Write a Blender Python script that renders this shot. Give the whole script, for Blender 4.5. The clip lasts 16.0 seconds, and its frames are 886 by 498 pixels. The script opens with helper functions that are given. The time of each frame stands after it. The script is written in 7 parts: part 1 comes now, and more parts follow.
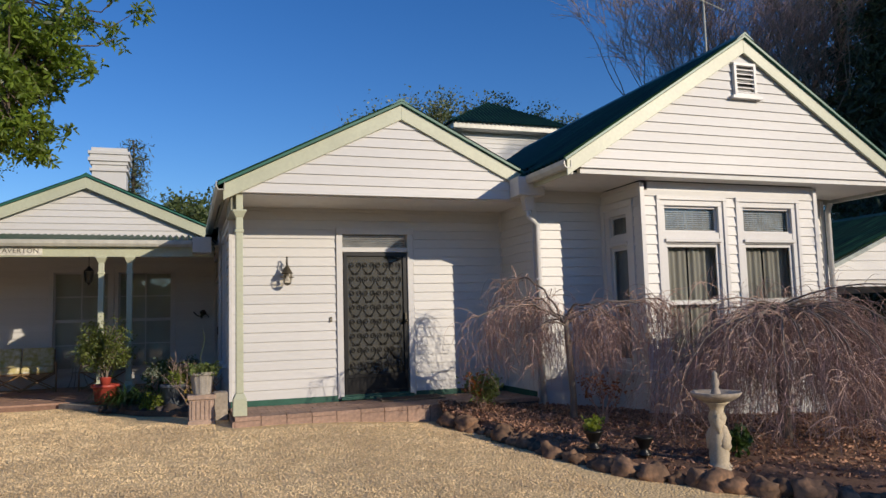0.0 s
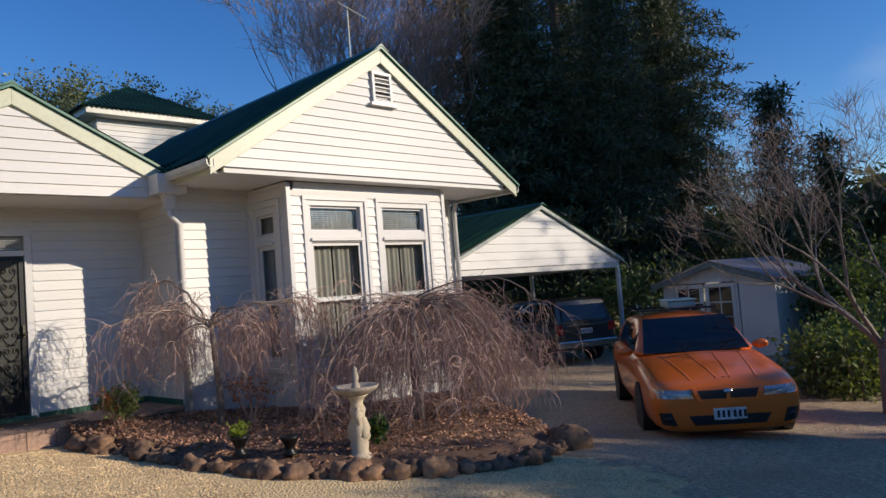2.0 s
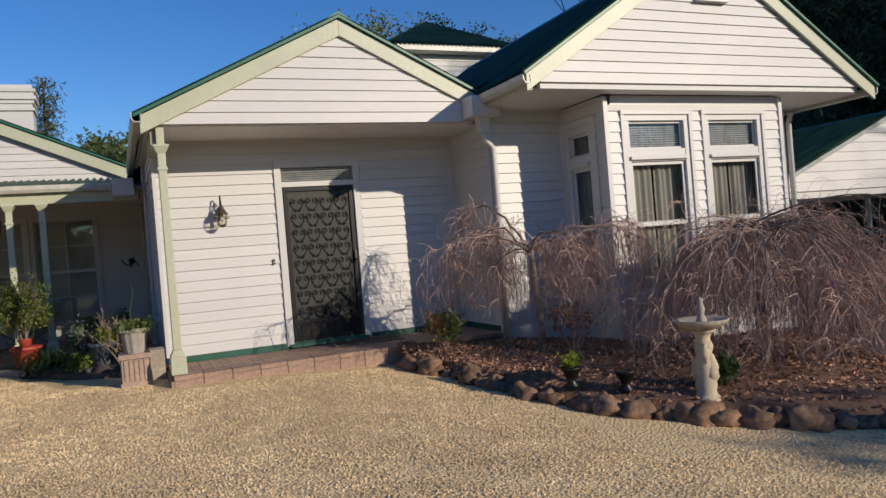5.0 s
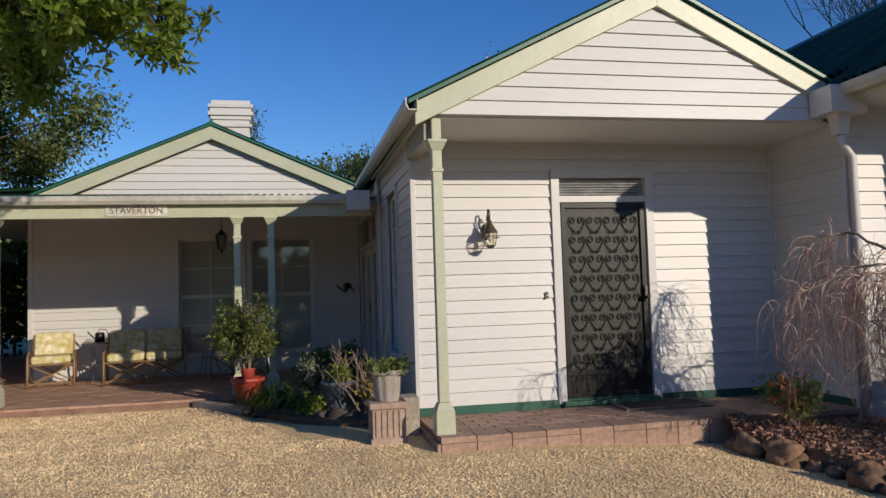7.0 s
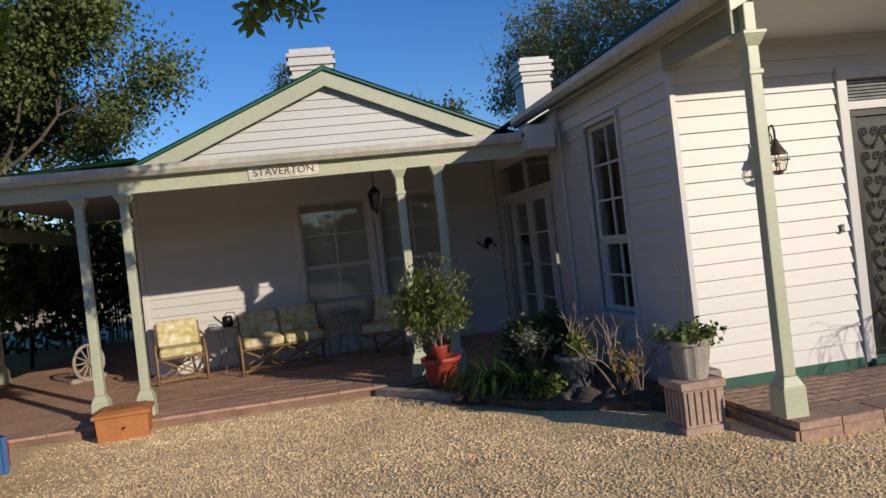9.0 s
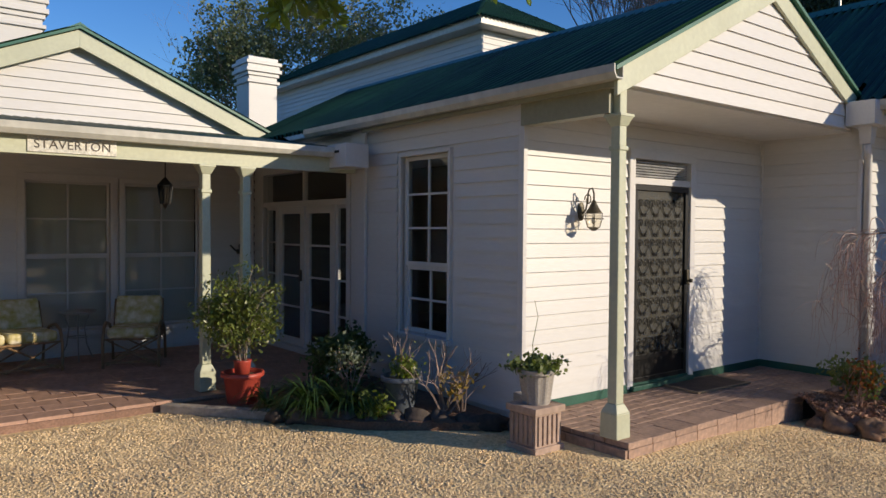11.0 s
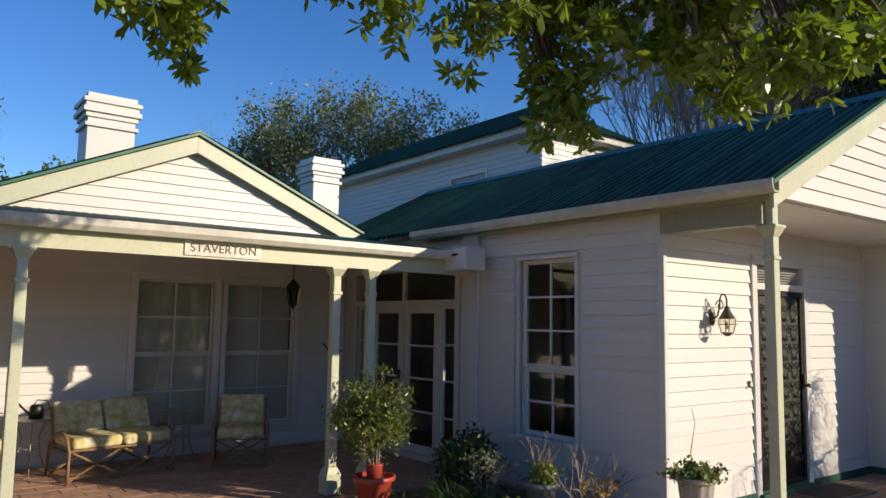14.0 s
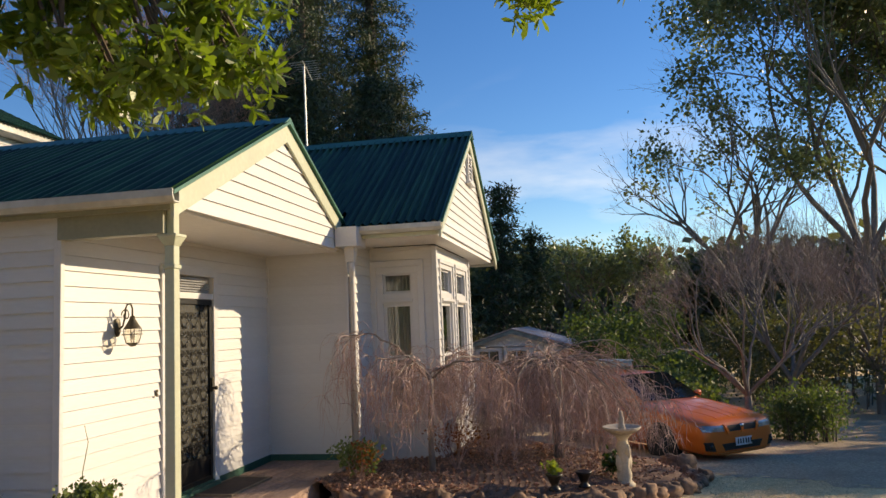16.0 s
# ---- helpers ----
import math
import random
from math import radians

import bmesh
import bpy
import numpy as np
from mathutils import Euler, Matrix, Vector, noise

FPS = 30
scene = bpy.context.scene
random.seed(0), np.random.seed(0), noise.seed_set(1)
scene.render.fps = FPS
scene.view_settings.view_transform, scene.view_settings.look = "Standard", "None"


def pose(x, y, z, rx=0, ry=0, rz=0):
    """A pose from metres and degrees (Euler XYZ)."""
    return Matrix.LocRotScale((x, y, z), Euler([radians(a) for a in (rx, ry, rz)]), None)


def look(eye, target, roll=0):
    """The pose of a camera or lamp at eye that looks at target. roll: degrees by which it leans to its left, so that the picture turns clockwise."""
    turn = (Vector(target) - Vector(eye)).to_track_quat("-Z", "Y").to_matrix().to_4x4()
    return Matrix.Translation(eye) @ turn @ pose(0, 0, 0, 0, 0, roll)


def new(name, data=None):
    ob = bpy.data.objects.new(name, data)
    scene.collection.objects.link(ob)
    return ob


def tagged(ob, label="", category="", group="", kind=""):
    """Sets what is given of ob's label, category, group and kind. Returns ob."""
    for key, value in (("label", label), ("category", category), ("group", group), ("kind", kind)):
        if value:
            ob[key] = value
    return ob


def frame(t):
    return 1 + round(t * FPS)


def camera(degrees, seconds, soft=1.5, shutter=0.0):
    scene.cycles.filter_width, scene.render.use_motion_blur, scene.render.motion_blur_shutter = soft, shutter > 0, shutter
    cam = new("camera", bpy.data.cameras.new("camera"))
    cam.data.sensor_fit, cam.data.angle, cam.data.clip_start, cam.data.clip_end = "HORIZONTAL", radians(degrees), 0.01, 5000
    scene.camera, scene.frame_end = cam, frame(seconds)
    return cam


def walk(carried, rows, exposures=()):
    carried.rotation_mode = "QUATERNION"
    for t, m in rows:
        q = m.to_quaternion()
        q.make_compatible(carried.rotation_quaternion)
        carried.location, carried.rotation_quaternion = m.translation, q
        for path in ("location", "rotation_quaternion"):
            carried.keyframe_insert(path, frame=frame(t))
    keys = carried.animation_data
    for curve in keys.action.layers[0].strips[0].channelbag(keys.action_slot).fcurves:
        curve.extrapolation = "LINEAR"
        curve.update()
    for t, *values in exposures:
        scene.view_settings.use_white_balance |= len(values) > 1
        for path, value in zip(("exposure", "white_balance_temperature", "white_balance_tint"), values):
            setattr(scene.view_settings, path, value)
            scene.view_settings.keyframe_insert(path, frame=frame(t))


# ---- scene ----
cam = camera(61.9, 16.0)
PATH = [
    (0, (-0.097, 0.306, 1.256), (0.561, 2.186, 1.44), -1.6),
    (0.5, (-0.059, 0.288, 1.326), (0.98, 1.991, 1.464), -2.8),
    (1, (-0.028, 0.298, 1.315), (1.173, 1.89, 1.465), -3.4),
    (1.5, (0.023, 0.263, 1.318), (1.333, 1.768, 1.457), -3.9),
    (2, (0.039, 0.225, 1.366), (1.458, 1.629, 1.477), -4.5),
    (2.5, (0.024, 0.166, 1.409), (1.466, 1.548, 1.507), -4.7),
    (3, (-0.007, 0.219, 1.376), (1.314, 1.717, 1.485), -4.1),
    (3.5, (0.018, 0.27, 1.336), (1.193, 1.886, 1.407), -3.3),
    (4, (0.084, 0.375, 1.316), (1.059, 2.12, 1.252), -3.7),
    (6.5, (-0.47, 2.952, 1.335), (0.094, 4.868, 1.454), -2.6),
    (7, (-0.754, 3.554, 1.346), (-0.343, 5.508, 1.46), -1.8),
    (7.5, (-1.017, 4.156, 1.363), (-0.578, 6.104, 1.472), -2.1),
    (8, (-1.446, 4.641, 1.369), (-1.085, 6.607, 1.425), -4.2),
    (8.5, (-1.914, 5.136, 1.368), (-1.703, 7.125, 1.387), -5.4),
    (9, (-2.464, 5.444, 1.505), (-2.108, 7.412, 1.495), -6.5),
    (9.5, (-2.842, 5.807, 1.616), (-2.004, 7.62, 1.514), -5.0),
    (10, (-3.277, 6.043, 1.696), (-2.174, 7.706, 1.557), -3.6),
    (12.5, (-4.936, 6.264, 1.793), (-3.642, 7.788, 1.83), 1.6),
    (13, (-4.981, 6.453, 1.822), (-3.76, 8.034, 1.931), 0.6),
    (13.5, (-5.102, 6.674, 1.838), (-3.907, 8.269, 2.01), -0.1),
    (14, (-5.218, 6.776, 1.844), (-4.004, 8.353, 2.042), 0.9),
    (14.5, (-5.207, 6.75, 1.839), (-3.839, 8.196, 2.034), 1.1),
    (15, (-5.125, 6.691, 1.846), (-3.453, 7.773, 2.04), -0.2),
    (15.5, (-5.039, 6.615, 1.845), (-3.164, 7.283, 2.045), -1.5),
    (16, (-4.983, 6.524, 1.851), (-3.03, 6.905, 2.051), -2.4),
]
walk(cam, [(t, look(eye, target, roll)) for t, eye, target, roll in PATH],
     [(0, 0.17, 7150, 12), (0.5, 0.22, 7150, 12), (1.5, 0.32, 7150, 12), (2.5, 0.36, 7150, 12), (3.5, 0.29, 7150, 12), (4.5, 0.18, 7150, 12), (7, 0.12, 7100, 12), (8.5, 0.14, 7100, 12), (10, 0.26, 7250, 12), (12, 0.56, 7600, 12), (14.5, 0.70, 7800, 12), (15.3, 0.82, 8900, 12), (16, 0.82, 9200, 12)])

# ---- light ----
TO_SUN = Vector((0.66, -1.0, 0.375)).normalized()
world = bpy.data.worlds.new("world")
scene.world = world
world.use_nodes = True
wn = world.node_tree.nodes
sky = wn.new("ShaderNodeTexSky")
sky.sky_type = "NISHITA"
sky.sun_disc = False
sky.sun_elevation = math.asin(TO_SUN.z)
sky.sun_rotation = math.atan2(TO_SUN.x, TO_SUN.y)
sky.air_density, sky.dust_density, sky.ozone_density = 1.0, 0.0, 5.0
rich = wn.new("ShaderNodeHueSaturation")
rich.inputs["Saturation"].default_value = 1.2
rich.inputs["Hue"].default_value = 0.512
world.node_tree.links.new(sky.outputs[0], rich.inputs["Color"])
wc, wm, wt, wr = wn.new("ShaderNodeTexCoord"), wn.new("ShaderNodeMapping"), wn.new("ShaderNodeTexNoise"), wn.new("ShaderNodeMapRange")
wm.inputs["Scale"].default_value = (2.2, 2.2, 9.0)
wt.inputs["Scale"].default_value, wt.inputs["Detail"].default_value = 1.7, 7
wr.inputs["From Min"].default_value, wr.inputs["From Max"].default_value, wr.inputs["To Max"].default_value = 0.50, 0.74, 0.55
wx, wk, wf = wn.new("ShaderNodeSeparateXYZ"), wn.new("ShaderNodeMapRange"), wn.new("ShaderNodeMath")
wk.inputs["From Min"].default_value, wk.inputs["From Max"].default_value = 0.94, 0.985
wf.operation = "MULTIPLY"
cloud = wn.new("ShaderNodeMix")
cloud.data_type = "RGBA"
cloud.inputs["B"].default_value = (5.0, 5.6, 6.6, 1)
for a_, b_ in ((wc.outputs["Generated"], wm.inputs[0]), (wm.outputs[0], wt.inputs["Vector"]), (wt.outputs["Fac"], wr.inputs["Value"]), (wc.outputs["Generated"], wx.inputs[0]), (wx.outputs[0], wk.inputs["Value"]), (wk.outputs[0], wf.inputs[0]), (wr.outputs[0], wf.inputs[1]), (wf.outputs[0], cloud.inputs["Factor"]), (rich.outputs[0], cloud.inputs["A"]), (cloud.outputs["Result"], wn["Background"].inputs[0])):
    world.node_tree.links.new(a_, b_)
wn["Background"].inputs[1].default_value = 0.124
sun = new("sun", bpy.data.lights.new("sun", "SUN"))
sun.data.energy, sun.data.angle, sun.data.color = 3.35, radians(0.5), (1.0, 0.92, 0.80)
sun.rotation_mode = "QUATERNION"
sun.rotation_quaternion = (-TO_SUN).to_track_quat("-Z", "Y")


# ---- materials ----
def material(name, base, rough=0.6, metal=0.0, dark=None, scale=6.0, amount=0.5, fine=60.0, bump=0.15,
             bump_scale=80.0, vary=0.0, island=False, spec=0.5, stretch=(1, 1, 1)):
    """Painted, stony or woody surface: broad stains, fine grain and relief, in object space."""
    m = bpy.data.materials.new(name)
    m.use_nodes = True
    n, l = m.node_tree.nodes, m.node_tree.links
    b = n["Principled BSDF"]
    b.inputs["Roughness"].default_value, b.inputs["Metallic"].default_value = rough, metal
    b.inputs["Specular IOR Level"].default_value = spec
    co = n.new("ShaderNodeTexCoord")
    mp = n.new("ShaderNodeMapping")
    mp.inputs["Scale"].default_value = stretch
    l.new(co.outputs["Object"], mp.inputs["Vector"])
    big = n.new("ShaderNodeTexNoise")
    big.inputs["Scale"].default_value, big.inputs["Detail"].default_value = scale, 5
    small = n.new("ShaderNodeTexNoise")
    small.inputs["Scale"].default_value, small.inputs["Detail"].default_value = fine, 4
    for k in (big, small):
        l.new(mp.outputs[0], k.inputs["Vector"])
    mul = n.new("ShaderNodeMath")
    mul.operation = "MULTIPLY"
    l.new(big.outputs["Fac"], mul.inputs[0])
    l.new(small.outputs["Fac"], mul.inputs[1])
    ramp = n.new("ShaderNodeMapRange")
    ramp.inputs["From Min"].default_value, ramp.inputs["From Max"].default_value = 0.12, 0.42
    l.new(mul.outputs[0], ramp.inputs["Value"])
    mix = n.new("ShaderNodeMix")
    mix.data_type = "RGBA"
    dark = dark or tuple(c * (1 - amount) for c in base)
    mix.inputs["A"].default_value, mix.inputs["B"].default_value = (*dark, 1), (*base, 1)
    l.new(ramp.outputs[0], mix.inputs["Factor"])
    out = mix.outputs["Result"]
    if vary:
        hsv = n.new("ShaderNodeHueSaturation")
        src = n.new("ShaderNodeNewGeometry" if island else "ShaderNodeObjectInfo")
        vr = n.new("ShaderNodeMapRange")
        vr.inputs["To Min"].default_value, vr.inputs["To Max"].default_value = 1 - vary, 1 + vary
        l.new(src.outputs["Random Per Island" if island else "Random"], vr.inputs["Value"])
        l.new(vr.outputs[0], hsv.inputs["Value"])
        l.new(out, hsv.inputs["Color"])
        out = hsv.outputs[0]
    l.new(out, b.inputs["Base Color"])
    if bump:
        bt = n.new("ShaderNodeTexNoise")
        bt.inputs["Scale"].default_value, bt.inputs["Detail"].default_value = bump_scale, 6
        l.new(mp.outputs[0], bt.inputs["Vector"])
        bn = n.new("ShaderNodeBump")
        bn.inputs["Strength"].default_value, bn.inputs["Distance"].default_value = bump, 0.01
        l.new(bt.outputs["Fac"], bn.inputs["Height"])
        l.new(bn.outputs[0], b.inputs["Normal"])
    return m


def leaf_material(name, base, vary=0.35, gloss=0.45, through_light=0.25):
    m = material(name, base, gloss, amount=0.35, scale=1.5, fine=20, bump=0, vary=vary, island=True)
    n, l = m.node_tree.nodes, m.node_tree.links
    tr = n.new("ShaderNodeBsdfTranslucent")
    tr.inputs[0].default_value = (base[0] * 1.5, base[1] * 1.6, base[2] * 0.7, 1)
    ms = n.new("ShaderNodeMixShader")
    ms.inputs[0].default_value = through_light
    l.new(n["Principled BSDF"].outputs[0], ms.inputs[1])
    l.new(tr.outputs[0], ms.inputs[2])
    l.new(ms.outputs[0], n["Material Output"].inputs[0])
    return m


def glass_material(name, tint, rough=0.02, alpha=0.5):
    """Window glass: a clear sheet with a mirror gloss at the grazing side."""
    m = bpy.data.materials.new(name)
    m.use_nodes = True
    n, l = m.node_tree.nodes, m.node_tree.links
    tr, gl, ms, fr = n.new("ShaderNodeBsdfTransparent"), n.new("ShaderNodeBsdfGlossy"), n.new("ShaderNodeMixShader"), n.new("ShaderNodeLayerWeight")
    pw, ad = n.new("ShaderNodeMath"), n.new("ShaderNodeMath")
    pw.operation, ad.operation = "POWER", "MULTIPLY_ADD"
    pw.inputs[1].default_value, ad.inputs[1].default_value, ad.inputs[2].default_value = 4.0, 0.9, 0.05
    tr.inputs[0].default_value = (*tint, 1)
    gl.inputs["Roughness"].default_value = rough
    fr.inputs[0].default_value = 0.5
    l.new(fr.outputs["Facing"], pw.inputs[0])
    l.new(pw.outputs[0], ad.inputs[0])
    l.new(ad.outputs[0], ms.inputs[0])
    l.new(tr.outputs[0], ms.inputs[1])
    l.new(gl.outputs[0], ms.inputs[2])
    l.new(ms.outputs[0], n["Material Output"].inputs[0])
    return m


WHITE = material("white_board_paint", (0.63, 0.62, 0.595), 0.45, scale=1.2, amount=0.09, fine=14, bump=0.06, bump_scale=30, vary=0.03, stretch=(0.6, 1, 4))
TRIMW = material("white_trim_paint", (0.63, 0.62, 0.60), 0.4, scale=2, amount=0.08, fine=30, bump=0.04)
CREAM = material("pale_green_trim_paint", (0.51, 0.53, 0.385), 0.42, scale=2, amount=0.15, fine=25, bump=0.05)
BEAM = material("olive_grey_beam_paint", (0.30, 0.30, 0.215), 0.5, scale=2, amount=0.2, fine=25, bump=0.05)
SOFFIT = material("white_soffit_sheet", (0.74, 0.73, 0.70), 0.6, scale=0.8, amount=0.1, fine=12, bump=0.03)
# green paint; streaks downslope colour in the corrugations' sheen and shade, with dirt
ROOF = material("green_roof_sheen_and_dirt", (0.030, 0.105, 0.046), 0.45, spec=0.2, dark=(0.006, 0.014, 0.008), stretch=(0.22, 5.0, 0.22), scale=1.6, fine=7, bump=0.05, bump_scale=20)
ROOFEDGE = material("green_edge_paint", (0.02, 0.15, 0.10), 0.4, scale=2, amount=0.3, bump=0.03)
GUTTER = material("cream_gutter_paint", (0.58, 0.57, 0.50), 0.35, scale=1.6, amount=0.3, fine=10, bump=0.05)
PLINTHG = material("dark_green_plinth_paint", (0.02, 0.12, 0.08), 0.5, scale=3, amount=0.4, bump=0.1)


def gravel_material(name, light, dark, soil, cells):
    """Crushed stone: every cell a stone of its own tone, over broad patches of soil."""
    m = bpy.data.materials.new(name)
    m.use_nodes = True
    n, l = m.node_tree.nodes, m.node_tree.links
    b = n["Principled BSDF"]
    b.inputs["Roughness"].default_value, b.inputs["Specular IOR Level"].default_value = 0.95, 0.2
    co, vo, sp, mx, bg, mr, pat, bp = (n.new("ShaderNode" + k) for k in ("TexCoord", "TexVoronoi", "SeparateColor", "Mix", "TexNoise", "MapRange", "Mix", "Bump"))
    vo.inputs["Scale"].default_value = cells
    bg.inputs["Scale"].default_value, bg.inputs["Detail"].default_value = 0.55, 8
    mx.data_type = pat.data_type = "RGBA"
    mx.inputs["A"].default_value, mx.inputs["B"].default_value = (*dark, 1), (*light, 1)
    pat.inputs["B"].default_value = (*soil, 1)
    mr.inputs["From Min"].default_value, mr.inputs["From Max"].default_value, mr.inputs["To Max"].default_value = 0.54, 0.68, 0.6
    bp.inputs["Strength"].default_value, bp.inputs["Distance"].default_value = 0.6, 0.02
    bp.invert = True
    for p, q in ((co.outputs["Object"], vo.inputs["Vector"]), (co.outputs["Object"], bg.inputs["Vector"]), (vo.outputs["Color"], sp.inputs[0]), (sp.outputs[0], mx.inputs["Factor"]), (mx.outputs["Result"], pat.inputs["A"]),
                 (bg.outputs["Fac"], mr.inputs["Value"]), (mr.outputs[0], pat.inputs["Factor"]), (pat.outputs["Result"], b.inputs["Base Color"]), (vo.outputs["Distance"], bp.inputs["Height"]), (bp.outputs[0], b.inputs["Normal"])):
        l.new(p, q)
    return m


GRAVEL = gravel_material("tan_crushed_gravel_stones", (0.90, 0.67, 0.37), (0.64, 0.46, 0.24), (0.50, 0.36, 0.20), 38.0)
DRIVE = gravel_material("worn_gravel_drive", (0.62, 0.47, 0.31), (0.34, 0.25, 0.16), (0.32, 0.23, 0.15), 36.0)
PEBBLE = material("pale_gravel_stone", (0.92, 0.69, 0.39), 0.9, dark=(0.50, 0.36, 0.21), scale=0.9, fine=6, bump=0, vary=0.38, island=True)
MULCH = material("dark_bark_soil", (0.25, 0.14, 0.09), 0.95, amount=0.6, scale=4, fine=50, bump=1.0, bump_scale=40)
CHIP = material("red_brown_bark_chip", (0.50, 0.27, 0.17), 0.85, amount=0.5, scale=30, bump=0.3, vary=0.5, island=True)
ROCK = material("brown_basalt_rock", (0.37, 0.21, 0.12), 0.9, dark=(0.10, 0.065, 0.045), scale=3, fine=18, bump=0.9, bump_scale=14, vary=0.3)
# darker copy of the basalt, with the side bed's shade in its colour
SHADEROCK = material("shaded_basalt_rock", (0.13, 0.095, 0.075), 0.9, dark=(0.05, 0.04, 0.033), scale=3, fine=18, bump=0.9, bump_scale=14, vary=0.3)
JOINT = material("brown_tile_joint", (0.34, 0.20, 0.14), 0.95, scale=4, bump=0.2)
TERRA = material("red_terracotta_tile", (0.60, 0.36, 0.25), 0.7, amount=0.4, scale=1.5, fine=20, bump=0.15, vary=0.12)
BRICKT = material("salmon_paving_tile", (0.50, 0.32, 0.23), 0.75, dark=(0.24, 0.16, 0.12), scale=1.3, fine=25, bump=0.2, vary=0.15)
GROUT = material("grey_mortar", (0.20, 0.15, 0.12), 0.95, scale=5, bump=0.3)
POTRED = material("red_plastic_terracotta", (0.50, 0.075, 0.05), 0.5, amount=0.25, scale=4, bump=0.05)
CONCRETE = material("weathered_cast_stone", (0.48, 0.41, 0.33), 0.85, amount=0.45, scale=3, fine=25, bump=0.35, bump_scale=35)
PINKSTONE = material("pinkish_cast_stone", (0.50, 0.36, 0.28), 0.85, amount=0.35, scale=4, fine=25, bump=0.3)
IRON = material("black_wrought_iron", (0.012, 0.012, 0.012), 0.4, 0.3, amount=0.3, scale=10, bump=0.1)
BRONZE = material("aged_bronze", (0.12, 0.105, 0.075), 0.45, 0.6, amount=0.4, scale=15, bump=0.1)
BARK = material("grey_brown_bark", (0.14, 0.105, 0.08), 0.9, amount=0.55, scale=3, fine=25, bump=0.8, bump_scale=20, stretch=(1, 1, 0.25))
PALEBARK = material("pale_smooth_bark", (0.27, 0.22, 0.18), 0.8, amount=0.45, scale=3, fine=20, bump=0.4, bump_scale=20, stretch=(1, 1, 0.3))
TWIG = material("reddish_brown_twig", (0.52, 0.33, 0.265), 0.75, amount=0.4, scale=4, bump=0, vary=0.4, island=True)
WEEPTWIG = material("pinkish_weeping_twig", (0.52, 0.345, 0.28), 0.7, amount=0.35, scale=4, bump=0, vary=0.4, island=True)
TWIGP = material("pale_pinkish_twig", (0.30, 0.215, 0.17), 0.75, amount=0.3, scale=4, bump=0, vary=0.3, island=True)
# dark colour stands in for the gloom inside rooms and behind the vent
DARKIN = material("dark_room_gloom", (0.12, 0.11, 0.10), 0.9, scale=1, bump=0)
# cream cloth darkened in its colour for the shading behind the bay glass
CURTAIN = material("cream_curtain_dimmed", (0.31, 0.295, 0.26), 0.9, scale=3, amount=0.2, bump=0.1)
SHEER = material("grey_blind_cloth", (0.60, 0.58, 0.53), 0.9, scale=3, amount=0.2, bump=0.1)
BLIND = material("grey_venetian_slat", (0.50, 0.51, 0.51), 0.5, bump=0)
GLASS = glass_material("window_glass", (0.93, 0.95, 0.94))
CANE = material("tan_cane", (0.33, 0.20, 0.10), 0.5, amount=0.4, scale=8, bump=0.2)


